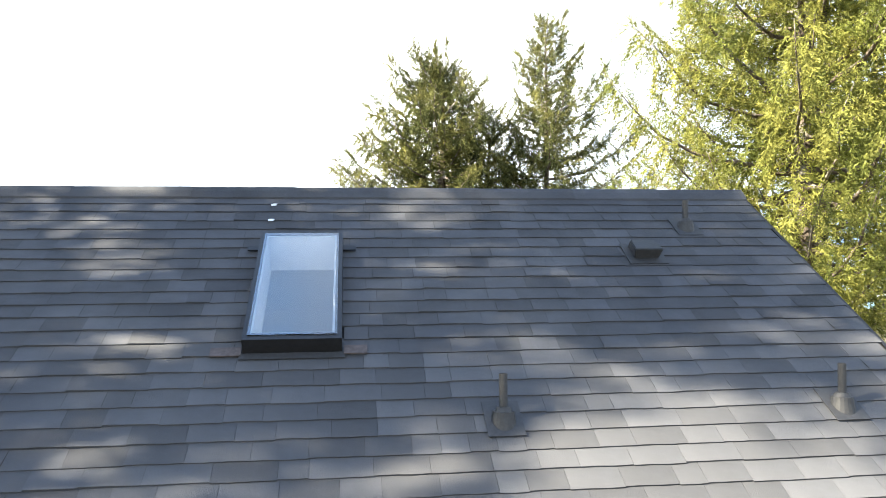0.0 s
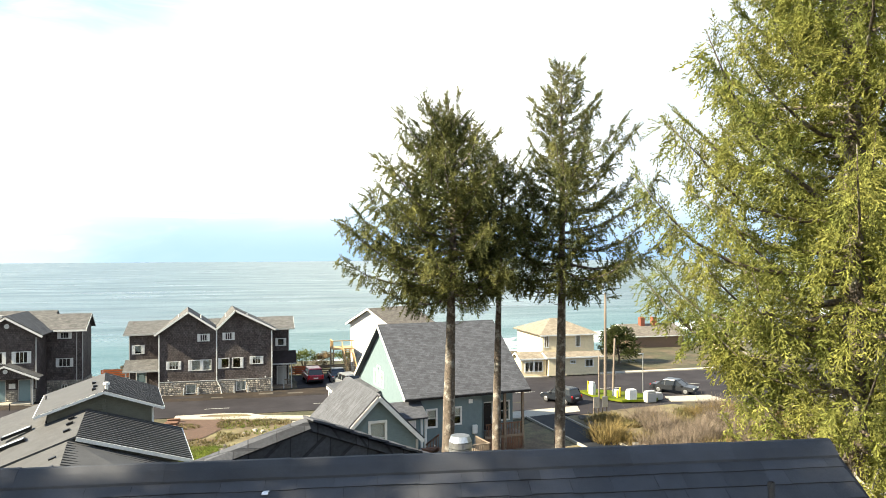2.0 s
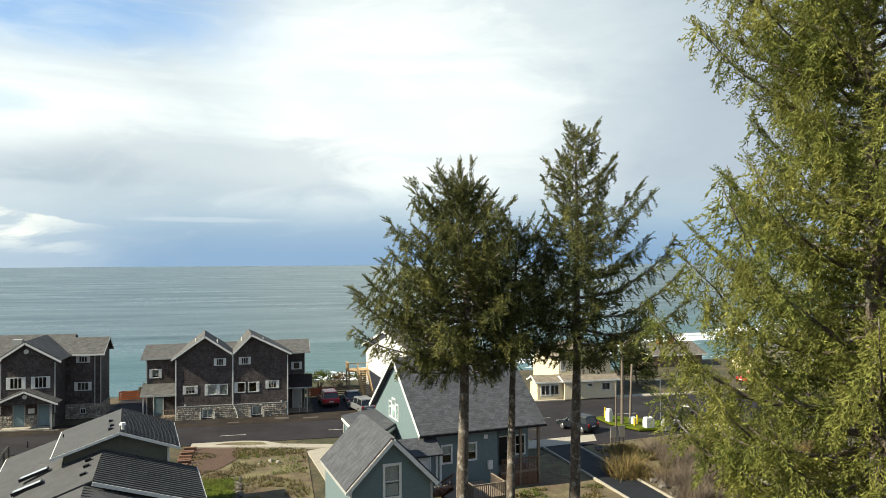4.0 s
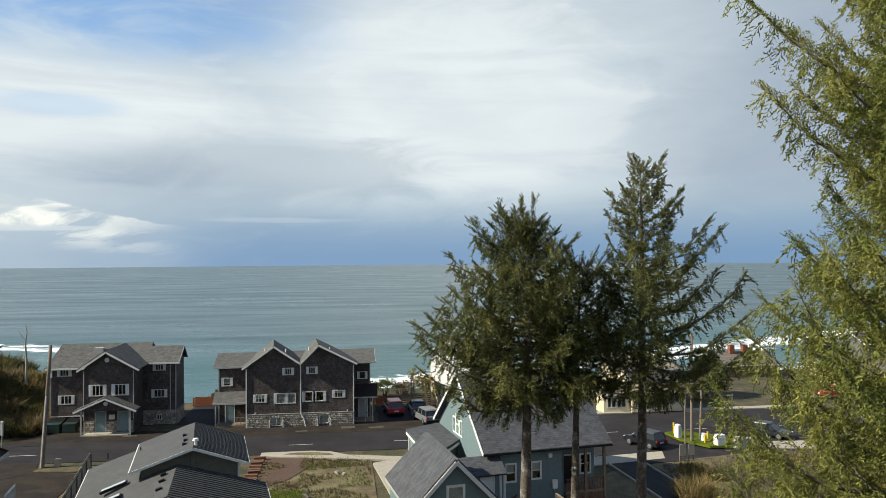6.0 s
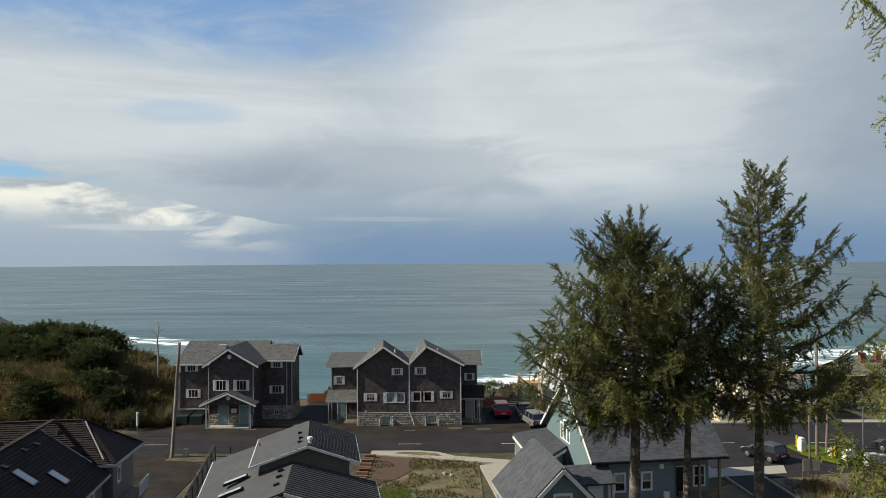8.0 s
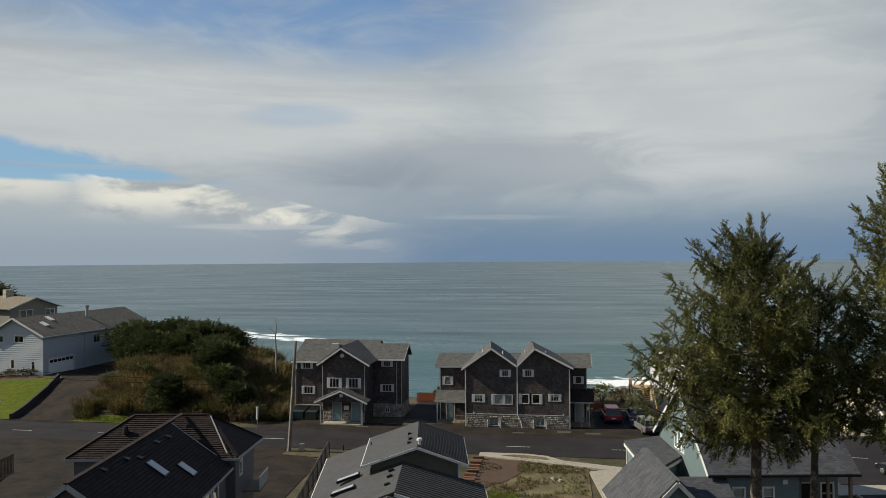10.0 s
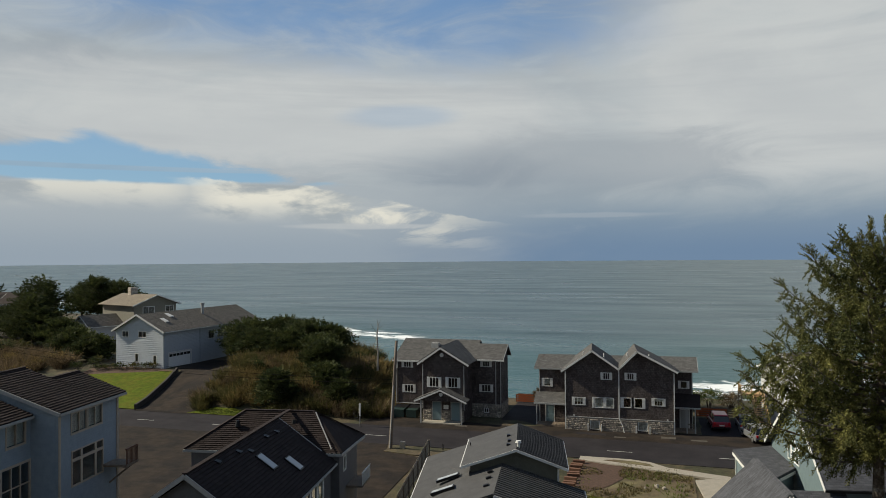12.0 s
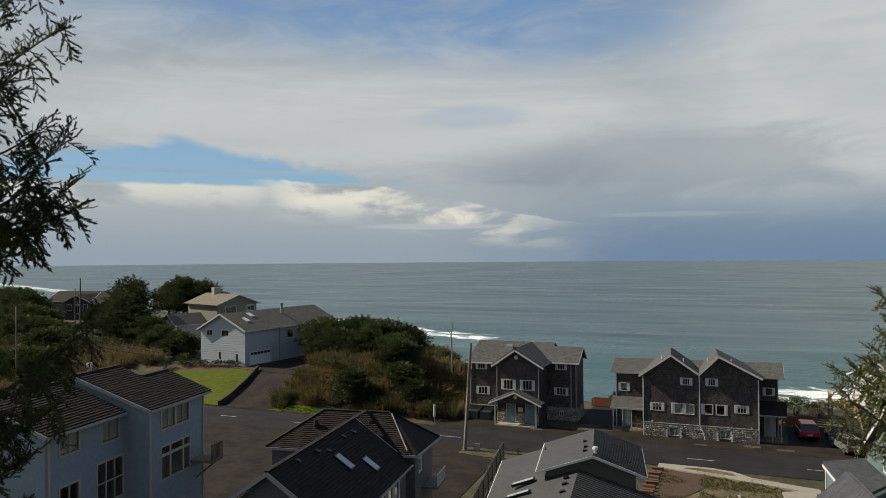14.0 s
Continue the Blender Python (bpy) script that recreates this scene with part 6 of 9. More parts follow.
rh = simple_house("brick_chimney_house", 58, 106, -0.4, 0, 9, 8, 2.4, 3.8, M("brown_siding", (0.16, 0.11, 0.08), 0.8, vary=0.15), brown_roof, [], "low brown house with brick chimneys by the sea", "x", 0.6)
brick_red = M("red_brick", (0.26, 0.085, 0.05), 0.9, vary=0.2, pattern=courses(0.22, 0.075, "sz", 0.01, 0.2), bump=0.4)
for x in (3.0, 5.2):
    bm = bevel(box(shape(), x, x + 0.8, 3.0, 3.8, 2.6, 4.9), 0.03)
    part("chimney", bm, brick_red, rh)
simple_house("low_house", 70, 96, -0.4, -4, 11, 7, 2.4, 3.6, cream_wall, brown_roof, [(2, 3.5, 1, 2.2), (8, 9.5, 1, 2.2)], "low cream house across the junction", "x", 0.6)
simple_house("shore_house", 96, 124, -1, -4, 12, 8, 3.4, 5.0, grey_wall, grey_roof, [(2, 4, 2.6, 3.8), (7, 9, 2.6, 3.8)], "grey house far along the shore", "x", 0.6)
# outside stair of the white house
st = thing("outside_stair", 10.2, 86.0, 0, 4, "new timber outside stair and landing beside a white house", "stair")
bm = shape()
for i in range(16):
    box(bm, 0.55, 1.6, 0.35 + i * 0.27 - 0.4, 0.65 + i * 0.27 - 0.4, 0.2 + i * 0.2, 0.25 + i * 0.2)
part("treads", bm, new_wood, st)
for x in (0.5, 1.65):
    bm = shape()
    beam(bm, (x, -0.2, 0.1), (x, 4.2, 3.45), 0.06, 0.28)
    beam(bm, (x, -0.2, 1.1), (x, 4.2, 4.4), 0.06, 0.1)
    for i in range(9):
        beam(bm, (x, 0.1 + i * 0.5, 0.4 + i * 0.38), (x, 0.1 + i * 0.5, 1.3 + i * 0.38), 0.05, 0.05)
    part("stringer", bm, new_wood, st)
bm = shape()
box(bm, -0.6, 2.0, 4.2, 6.4, 3.35, 3.5)
box(bm, -0.6, -0.5, 4.2, 6.4, 4.35, 4.45)
box(bm, -0.6, 2.0, 4.2, 4.28, 4.35, 4.45)
for i in range(10):
    box(bm, -0.57, -0.53, 4.25 + i * 0.22, 4.29 + i * 0.22, 3.5, 4.35)
part("landing", bm, new_wood, st)
for x, y in ((-0.5, 4.3), (-0.5, 6.3), (1.0, 4.3), (1.9, 6.3)):
    bm = shape()
    box(bm, x - 0.07, x + 0.07, y - 0.07, y + 0.07, -0.1, 3.35)
    part("post", bm, weathered, st)


# ---- the near roof, under the camera's start ----
near = thing("near_house", 4.99, 5.22, 13.11, -7.3, "house with a slate-grey shingled roof, skylight and vent pipes", "house")
SL = math.atan(0.636)                  # pitch
CS, SN = math.cos(SL), math.sin(SL)
LEN, SLOPE = 15.0, 8.6                 # along the ridge, down the slope


def on_roof(x, s, up=0.0):
    """A place on the near slope: x along the ridge (to the left: minus), s metres down from the ridge, up off the roof."""
    return Vector((x, -s * CS - up * SN, -s * SN + up * CS))


slate = M("slate_grey_shingle", (0.050, 0.053, 0.063), 0.85, vary=0.22, scale=1.1, fine=190, second=(0.064, 0.066, 0.074), per_object=0.24, bump=0.35)
slate_rest = M("slate_grey_shingle_rest", (0.050, 0.053, 0.063), 0.85, vary=0.22, scale=1.1, fine=190, second=(0.064, 0.066, 0.074), per_island=0.24, bump=0.35)
bm = shape()
for xa, xb, sa, sb in ((-LEN, -4.33, 0, SLOPE), (-3.79, 0, 0, SLOPE), (-4.33, -3.79, 0, 0.94), (-4.33, -3.79, 2.18, SLOPE)):
    slab(bm, [on_roof(xa, sb), on_roof(xb, sb), on_roof(xb, sa), on_roof(xa, sa)], 0.14)
deck = part("roof_deck", bm, dark_under, near)
EAVE, BACK = -1.17, 2.75                # the back slope's lower edge
part("back_roof", slab(shape(), [(0, BACK, EAVE), (-LEN, BACK, EAVE), (-LEN, 0, 0), (0, 0, 0)], 0.12), teal_roof, near)
bm = shape()      # the gable to the east, round a wide unseen window added to light the attic
for pts in ([(-6.9, -7), (-2.0, -7), (-2.0, -1.47), (-6.9, -4.6)], [(1.6, -7), (2.6, -7), (2.6, -1.25), (1.6, -0.87)], [(-2.0, -7), (1.6, -7), (1.6, -3.7), (-2.0, -3.7)], [(-2.0, -1.6), (1.6, -1.6), (1.6, -0.87), (-0.1, -0.25), (-2.0, -1.47)]):
    slab(bm, [(-0.35, y, z) for y, z in pts], 0.15)
part("gable_wall", bm, grey_wall, near)
window(near, (-0.35, -2.0), (-0.35, 1.6), 0.06, 3.54, -3.64, -1.66, cols=3, trim=0.06, deep=0.12)
bm = shape()
slab(bm, [(-LEN + 0.4, -6.9, -7), (-LEN + 0.4, 2.6, -7), (-LEN + 0.4, 2.6, -1.25), (-LEN + 0.4, -0.1, -0.25), (-LEN + 0.4, -6.9, -4.6)][::-1], 0.15)
part("gable_wall", bm, grey_wall, near)
wall(near, "eave_wall", (-LEN + 0.4, -6.9), (-0.5, -6.9), -7, -4.7, grey_wall)
# the back wall has the window that the skylight looks out through
W0, W1 = (-0.5, 2.6), (-LEN + 0.4, 2.6)
wall(near, "back_wall", W0, W1, -7, -1.3, grey_wall, [(3.50, 4.00, -2.28, -1.47)])
window(near, W0, W1, 3.50, 4.00, -2.28, -1.47, cols=1, rows=2, trim=0.06, deep=0.14)
room_paint = M("pale_room_paint", (0.88, 0.87, 0.85), 0.7, vary=0.04, scale=1.5)
X0, X1, Y0 = -6.2, -0.52, -3.2
room = thing("attic_room", 4.99, 5.22, 13.11, -7.3, "pale painted attic room below the skylight", "room", kind="structure")
# floor made pale to bounce daylight onto the room's walls
part("floor", box(shape(), X0, X1, Y0, 2.42, -4.1, -4.0), M("pale_bounce_floor", (0.62, 0.60, 0.56), 0.95, vary=0.1, scale=3, fine=60, bump=0.3), room)
for xa, xb in ((X0 - 0.05, X0),):
    part("side_wall", slab(shape(), [(xb, Y0, -4.0), (xb, 2.42, -4.0), (xb, 2.42, -1.2), (xb, 0.0, -0.25), (xb, Y0, -2.25)], 0.05), room_paint, room)
part("near_wall", box(shape(), X0, X1, Y0 - 0.05, Y0, -4.0, -2.3), room_paint, room)
bm = shape()
pierced(bm, X0, X1, -4.0, -1.2, [(-4.47, -4.03, -2.25, -1.50)], 2.40, 2.44)
part("window_wall", bm, room_paint, room)
for xa, xb, sa, sb in ((X0, -4.36, 0.3, 3.9), (-3.76, X1, 0.3, 3.9), (-4.36, -3.76, 0.3, 0.9), (-4.36, -3.76, 2.22, 3.9)):
    part("ceiling_panel", slab(shape(), [on_roof(xa, sb, -0.17), on_roof(xb, sb, -0.17), on_roof(xb, sa, -0.17), on_roof(xa, sa, -0.17)], 0.02), room_paint, room)
part("ceiling_panel", slab(shape(), [(X1, 2.42, -1.20), (X0, 2.42, -1.20), (X0, -0.2, -0.30), (X1, -0.2, -0.30)], 0.02), room_paint, room)
bm = shape()
beam(bm, on_roof(0.02, 0, -0.08), on_roof(0.02, SLOPE, -0.08), 0.03, 0.18)
part("rake_board", bm, black_metal, near)

# ridge caps
rng = random.Random(4)
EXPO = 0.143
x = 0.02
while x > -LEN:
    vs = []
    w, lift, step = 0.15, 0.050, 0.9 + rng.uniform(-0.1, 0.1)
    arc = [(-1.0, -0.016), (-0.55, 0.006), (-0.16, 0.012), (0.16, 0.012), (0.55, 0.006), (1.0, -0.016)]
    for xx, extra in ((x, 0.0), (x - step - 0.02, -0.004)):
        for f, u in arc:
            s = abs(f) * w
            vs.append(Vector((xx, (1 if f > 0 else -1) * s * CS, -s * SN + lift + u + extra)))
        for f, u in arc:
            s = abs(f) * w
            vs.append(Vector((xx, (1 if f > 0 else -1) * s * CS, -s * SN + lift + u + extra - 0.02)))
    fs = [(k, k + 12, k + 13, k + 1) for k in range(5)] + [(k + 6, k + 7, k + 19, k + 18) for k in range(5)]
    fs += [(0, 6, 18, 12), (5, 17, 23, 11)] + [(k, k + 1, k + 7, k + 6) for k in range(5)] + [(k + 12, k + 18, k + 19, k + 13) for k in range(5)]
    link_mesh("ridge_cap", vs, fs, slate, near)
    x -= step


def tab_mesh(w, d):
    """One shingle: a thin tapered plate with a worn lower edge."""
    bm = shape()
    t = 0.011
    pts = [(0, 0), (w * 0.35, rng.uniform(-0.003, 0.003)), (w * 0.7, rng.uniform(-0.003, 0.003)), (w, 0), (w, -d), (w * 0.66, -d + rng.uniform(-0.004, 0.002)), (w * 0.33, -d + rng.uniform(-0.004, 0.002)), (0, -d)]
    hi = [bm.verts.new((px, py, 0.002 + (-py / d) * t)) for px, py in pts]
    lo = [bm.verts.new((px, py, 0.0005)) for px, py in pts]
    bm.faces.new(hi[::-1])
    for i in (3, 4, 5, 6, 7):
        j = (i + 1) % 8
        bm.faces.new((hi[i], hi[j], lo[j], lo[i]))
    bmesh.ops.recalc_face_normals(bm, faces=list(bm.faces))
    if sum(f.normal.z * f.calc_area() for f in bm.faces) < 0:
        bmesh.ops.reverse_faces(bm, faces=list(bm.faces))
    me = bpy.data.meshes.new("shingle")
    bm.to_mesh(me)
    bm.free()
    me.materials.append(slate)
    return me


LAY = Matrix.Rotation(SL, 4, "X")
HOLES = [(-4.37, 0.90, 0.62, 1.34)]       # the skylight's cut: x0, s0, width, length
tab_meshes = [(w, tab_mesh(w - 0.002, EXPO + 0.03)) for w in (0.16, 0.22, 0.26, 0.305, 0.305, 0.34)]
rest_v, rest_f = [], []
count = 0
rows = int(SLOPE / EXPO)
for i in range(rows):
    s = 0.09 + i * EXPO
    x = -LEN - rng.uniform(0, 0.3)
    wav = rng.uniform(-0.003, 0.003)
    while x < -0.01:
        w, me = rng.choice(tab_meshes)
        x1 = min(x + w, 0.012)
        if x1 - x < 0.05:
            break
        cut = False
        for hx, hs, hw, hl in HOLES:
            if hs < s + 0.1 and s < hs + hl - 0.08:
                cut = x < hx + hw and x1 > hx
                if cut and x < hx:
                    x1, cut = hx, False
                elif cut and x1 > hx + hw:
                    x, w, cut = hx + hw, x + w - hx - hw, False
        inside = cut or x1 - x < 0.02
        near_zone = 2.1 < s < 4.1 and x > -4.9
        base_s = s - 0.03 + wav + rng.uniform(-0.005, 0.005)
        if not inside:
            p = on_roof(x, base_s, 0.004)
            if near_zone and abs(x1 - x - w) < 1e-6 and count < 300:
                ob = new("shingle", me)
                ob.parent = deck
                ob.matrix_basis = Matrix.Translation(p) @ LAY
                count += 1
            else:
                q0, q1 = on_roof(x + 0.001, base_s, 0.006), on_roof(x1 - 0.001, base_s, 0.006)
                r0, r1 = on_roof(x + 0.001, base_s + EXPO + 0.03, 0.015 + rng.choice((0, 0.002, 0.008))), on_roof(x1 - 0.001, base_s + EXPO + 0.03, 0.016 + rng.uniform(0, 0.003))
                l0, l1 = on_roof(x + 0.001, base_s + EXPO + 0.03, 0.001), on_roof(x1 - 0.001, base_s + EXPO + 0.03, 0.001)
                b = len(rest_v)
                rest_v += [q0, q1, r1, r0, l0, l1]
                rest_f += [(b, b + 3, b + 2, b + 1), (b + 3, b + 4, b + 5, b + 2)]
        x += w
tagged(link_mesh("shingles", rest_v, rest_f, slate_rest, deck), kind="stuff")


def roof_box(bm, x0, x1, s0, s1, u0, u1):
    """A box in the slope's own frame."""
    c = [on_roof(x, s, u) for u in (u0, u1) for x, s in ((x0, s1), (x1, s1), (x1, s0), (x0, s0))]
    v = [bm.verts.new(p) for p in c]
    for f in ((0, 3, 2, 1), (4, 5, 6, 7), (0, 1, 5, 4), (1, 2, 6, 5), (2, 3, 7, 6), (3, 0, 4, 7)):
        bm.faces.new([v[i] for i in f])
    return bm


# skylight: kerb, frame, glass and the light shaft below it
sx0, sx1, s0, s1 = -4.37, -3.75, 0.90, 2.22
sky_l = thing("skylight", 4.99, 5.22, 13.11, -7.3, "black-framed glass skylight set on a kerb in the roof", "skylight")
sky_frame = M("skylight_frame", (0.018, 0.018, 0.020), 0.35, 0.2, vary=0.15)
for a in ((sx0, sx0 + 0.045, s0, s1, 0, 0.13), (sx1 - 0.045, sx1, s0, s1, 0, 0.13), (sx0 + 0.045, sx1 - 0.045, s0, s0 + 0.05, 0, 0.13), (sx0 + 0.045, sx1 - 0.045, s1 - 0.06, s1, 0, 0.13)):
    part("frame", roof_box(shape(), *a), sky_frame, sky_l)
part("pane", roof_box(shape(), sx0 + 0.03, sx1 - 0.03, s0 + 0.03, s1 - 0.04, 0.131, 0.137), sky_glass_clear := M("clear_glass", (0.92, 0.96, 0.98), 0.01, vary=0.0, transmission=1.0, spec=0.5, bump=0), sky_l).visible_shadow = False
part("flashing", roof_box(shape(), sx0 - 0.02, sx1 + 0.02, s1 + 0.003, s1 + 0.06, 0.018, 0.024), lead_rubber, sky_l)
next(n for n in sky_glass_clear.node_tree.nodes if n.type == 'BSDF_PRINCIPLED').inputs["IOR"].default_value = 1.9      # coated double glazing
shaft = M("white_plaster", (0.74, 0.75, 0.78), 0.7, vary=0.04)
for a in ((sx0 + 0.046, sx0 + 0.06, s0 + 0.05, s1 - 0.06, -0.19, 0.12), (sx1 - 0.06, sx1 - 0.046, s0 + 0.05, s1 - 0.06, -0.19, 0.12), (sx0 + 0.06, sx1 - 0.06, s0 + 0.052, s0 + 0.065, -0.19, 0.12), (sx0 + 0.06, sx1 - 0.06, s1 - 0.075, s1 - 0.062, -0.19, 0.12)):
    part("shaft_lining", roof_box(shape(), *a), shaft, sky_l)
for xx in (sx0 - 0.10, sx1 + 0.0):
    bm = shape()
    roof_box(bm, xx, xx + 0.10, s0 + 0.06, s0 + 0.12, 0.03, 0.04)
    part("corner_flap", bm, black_metal, sky_l)
loose = M("brown_shingle_scrap", (0.085, 0.070, 0.070), 0.9, vary=0.25, scale=8)
for xx, w in ((sx0 - 0.20, 0.19), (sx1 + 0.012, 0.15)):
    part("step_shingle", roof_box(shape(), xx, xx + w, s1 - 0.05, s1 + 0.03, 0.024, 0.032), loose, sky_l)


def to_roof(x, y):
    """World x, y to the roof's own x and s."""
    d = pose(0, 0, 0, 0, 0, 7.3) @ Vector((x - 4.99, y - 5.22, 0))
    return d.x, -d.y / CS


def vent_pipe(x, y, h):
    rx, s = to_roof(x, y)
    t = thing("vent_pipe", 4.99, 5.22, 13.11, -7.3, "dark plastic plumbing vent pipe in a rubber boot on the roof", "vent pipe", "roof vent pipes")
    p = on_roof(rx, s, 0)
    bm = shape()
    roof_box(bm, rx - 0.11, rx + 0.11, s - 0.16, s + 0.12, 0.018, 0.024)
    part("flange", bm, lead_rubber, t)
    bm = shape()
    tube(bm, p + Vector((0, 0, -0.03)), p + Vector((0, 0, 0.075)), 0.082, 0.062, 20)
    tube(bm, p + Vector((0, 0, 0.075)), p + Vector((0, 0, 0.10)), 0.052, 0.038, 20)
    part("boot", bm, lead_rubber, t, smooth=False)
    bm = shape()
    tube(bm, p + Vector((0, 0, 0.0)), p + Vector((0, 0, h)), 0.025, 0.025, 16, False)
    tube(bm, p + Vector((0, 0, h)), p + Vector((0, 0, h - 0.15)), 0.021, 0.021, 16, False)
    part("pipe", bm, lead_rubber, t)


vent_pipe(1.89, 3.17, 0.29)
vent_pipe(4.03, 2.92, 0.28)
vent_pipe(4.13, 4.77, 0.26)
rx, s = to_roof(3.56, 4.50)
bv = thing("box_vent", 4.99, 5.22, 13.11, -7.3, "low square metal roof vent", "roof vent")
bm = shape()
roof_box(bm, rx - 0.16, rx + 0.16, s - 0.14, s + 0.16, 0.018, 0.024)
part("flange", bm, lead_rubber, bv)
bm = shape()
a = [on_roof(rx - 0.1, s + 0.09, 0.03), on_roof(rx + 0.1, s + 0.09, 0.03), on_roof(rx + 0.1, s - 0.1, 0.03), on_roof(rx - 0.1, s - 0.1, 0.03)]
b = [on_roof(rx - 0.12, s + 0.1, 0.12), on_roof(rx + 0.12, s + 0.1, 0.12), on_roof(rx + 0.1, s - 0.08, 0.10), on_roof(rx - 0.1, s - 0.08, 0.10)]
va, vb = [bm.verts.new(p) for p in a], [bm.verts.new(p) for p in b]
bm.faces.new(vb)
for i in range(4):
    j = (i + 1) % 4
    bm.faces.new((va[i], va[j], vb[j], vb[i]))
bmesh.ops.bevel(bm, geom=list(bm.edges), offset=0.008, segments=2, affect="EDGES")
part("hood", bm, lead_rubber, bv)
for x, y in ((0.66, 5.55), (0.63, 5.33)):
    rx, s = to_roof(x, y)
    bm = shape()
    roof_box(bm, rx - 0.022, rx + 0.022, s - 0.012, s + 0.014, 0.018, 0.024)
    roof_box(bm, rx - 0.012, rx + 0.03, s - 0.022, s - 0.012, 0.018, 0.023)
    tagged(part("bird_dropping", bevel(bm, 0.004), shaft), "small white splash on the shingles", "splash", "splashes on the roof")
    bpy.context.scene.objects["bird_dropping" if x > 0.65 else "bird_dropping.001"].matrix_basis = pose(4.99, 5.22, 13.11, 0, 0, -7.3)
# flue, and the hipped roof of the part behind the ridge
fl = thing("metal_flue", 3.15, 9.5, 9.95, 0, "round galvanised flue with a cap behind the ridge", "flue")
bm = shape()
tube(bm, (0, 0, 0), (0, 0, 2.05), 0.11, 0.11, 20)
part("pipe", bm, galv, fl)
bm = shape()
for z, a, b in ((2.05, 0.13, 0.15), (2.12, 0.15, 0.15), (2.2, 0.15, 0.15), (2.28, 0.15, 0.12)):
    tube(bm, (0, 0, z), (0, 0, z + 0.07), a, b, 20)
part("cap", bm, galv, fl)
hip = thing("hipped_roof", 0, 0, 0, 0, "lower shingled hip roof with broad hip caps behind the ridge", "roof")
APX, HR, HL, HB = (1.2, 9.4, 12.62), (4.3, 10.6, 11.25), (-3.2, 8.6, 11.35), (1.4, 13.0, 10.8)
HLU, HRU = tuple(Vector(APX).lerp(Vector(HL), 0.6)), tuple(Vector(APX).lerp(Vector(HR), 0.555))
for tri in ((HLU, HRU, APX), (HR, HB, APX), (HB, HL, APX)):
    part("slope", slab(shape(), tri, 0.1), teal_roof, hip)
for i in range(13):
    a, b = Vector(APX).lerp(Vector(HR), i / 13), Vector(APX).lerp(Vector(HR), (i + 1.15) / 13)
    bm = shape()
    beam(bm, a + Vector((0, 0, 0.035)), b + Vector((0, 0, 0.055)), 0.30, 0.025)
    part("hip_cap", bm, slate, hip)


# ---- trees ----
def foliage(name, base, second, vary=0.35, sheer=0.4):
    """Leaves that let some light through."""
    m = M(name, base, 0.75, vary=vary, scale=0.9, fine=7, second=second, blend=(0.40, 0.66), per_island=0.4, spec=0.2, bump=0)
    nt = m.node_tree
    b = nt.nodes["Principled BSDF"]
    src = b.inputs["Base Color"].links[0].from_socket
    tr = nt.nodes.new("ShaderNodeBsdfTranslucent")
    nt.links.new(src, tr.inputs["Color"])
    mx = nt.nodes.new("ShaderNodeMixShader")
    mx.inputs[0].default_value = sheer
    nt.links.new(b.outputs[0], mx.inputs[1])
    nt.links.new(tr.outputs[0], mx.inputs[2])
    nt.links.new(mx.outputs[0], nt.nodes["Material Output"].inputs["Surface"])
    return m


# the two tones hold shaded and sunlit needles in the colour
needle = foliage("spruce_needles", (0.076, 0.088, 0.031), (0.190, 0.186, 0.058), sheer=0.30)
# lighter, yellower copy: sunshine on the big spruces is put into its colour
needle_lit = foliage("sunlit_yellow_green_needles", (0.168, 0.192, 0.048), (0.295, 0.288, 0.076), sheer=0.50)
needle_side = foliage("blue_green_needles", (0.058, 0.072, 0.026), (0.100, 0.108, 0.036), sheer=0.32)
needle_dark = foliage("pine_needles", (0.040, 0.054, 0.019), (0.078, 0.088, 0.028), 0.3, 0.3)
brush = foliage("dry_brush", (0.185, 0.135, 0.078), (0.125, 0.095, 0.055), 0.35, 0.3)
bank_twigs = foliage("bank_twigs", (0.215, 0.170, 0.130), (0.150, 0.120, 0.090), 0.3, 0.3)


def mesh_from_arrays(name, co, quads, mat, parent=None, smooth=False):
    me = bpy.data.meshes.new(name)
    me.vertices.add(len(co))
    me.vertices.foreach_set("co", np.asarray(co, np.float32).ravel())
    k = quads.shape[1]
    me.loops.add(quads.size)
    me.loops.foreach_set("vertex_index", quads.astype(np.int32).ravel())
    me.polygons.add(len(quads))
    me.polygons.foreach_set("loop_start", np.arange(0, quads.size, k, dtype=np.int32))
    me.update(calc_edges=True)
    me.materials.append(mat)
    ob = new(name, me)
    ob.parent = parent
    return ob


def twig_template(rs, blades, length, width, spread):
    """Needle tufts along a short twig that points along x: narrow blades, three corners each."""
    t = np.sort(rs.uniform(0.05, 1.0, blades))
    side = np.where(np.arange(blades) % 2 == 0, 1.0, -1.0)
    root = np.stack([t, np.zeros(blades), -0.18 * t * t], -1)
    d = np.stack([0.55 + 0.3 * rs.rand(blades), side * spread * (0.6 + 0.5 * rs.rand(blades)) * (1.1 - 0.5 * t), rs.uniform(-0.45, 0.2, blades)], -1)
    d /= np.linalg.norm(d, axis=1)[:, None]
    ln = length * (0.7 + 0.6 * rs.rand(blades)) * (1.15 - 0.5 * t)
    tip = root + d * ln[:, None]
    w = np.cross(d, np.array([0.0, 0.3, 1.0]) + rs.uniform(-0.4, 0.4, (blades, 3)))
    w /= np.linalg.norm(w, axis=1)[:, None]
    mid = root + d * (ln * 0.25)[:, None]
    co = np.stack([mid + w * width, tip, mid - w * width], 1)
    return co.reshape(-1, 3)


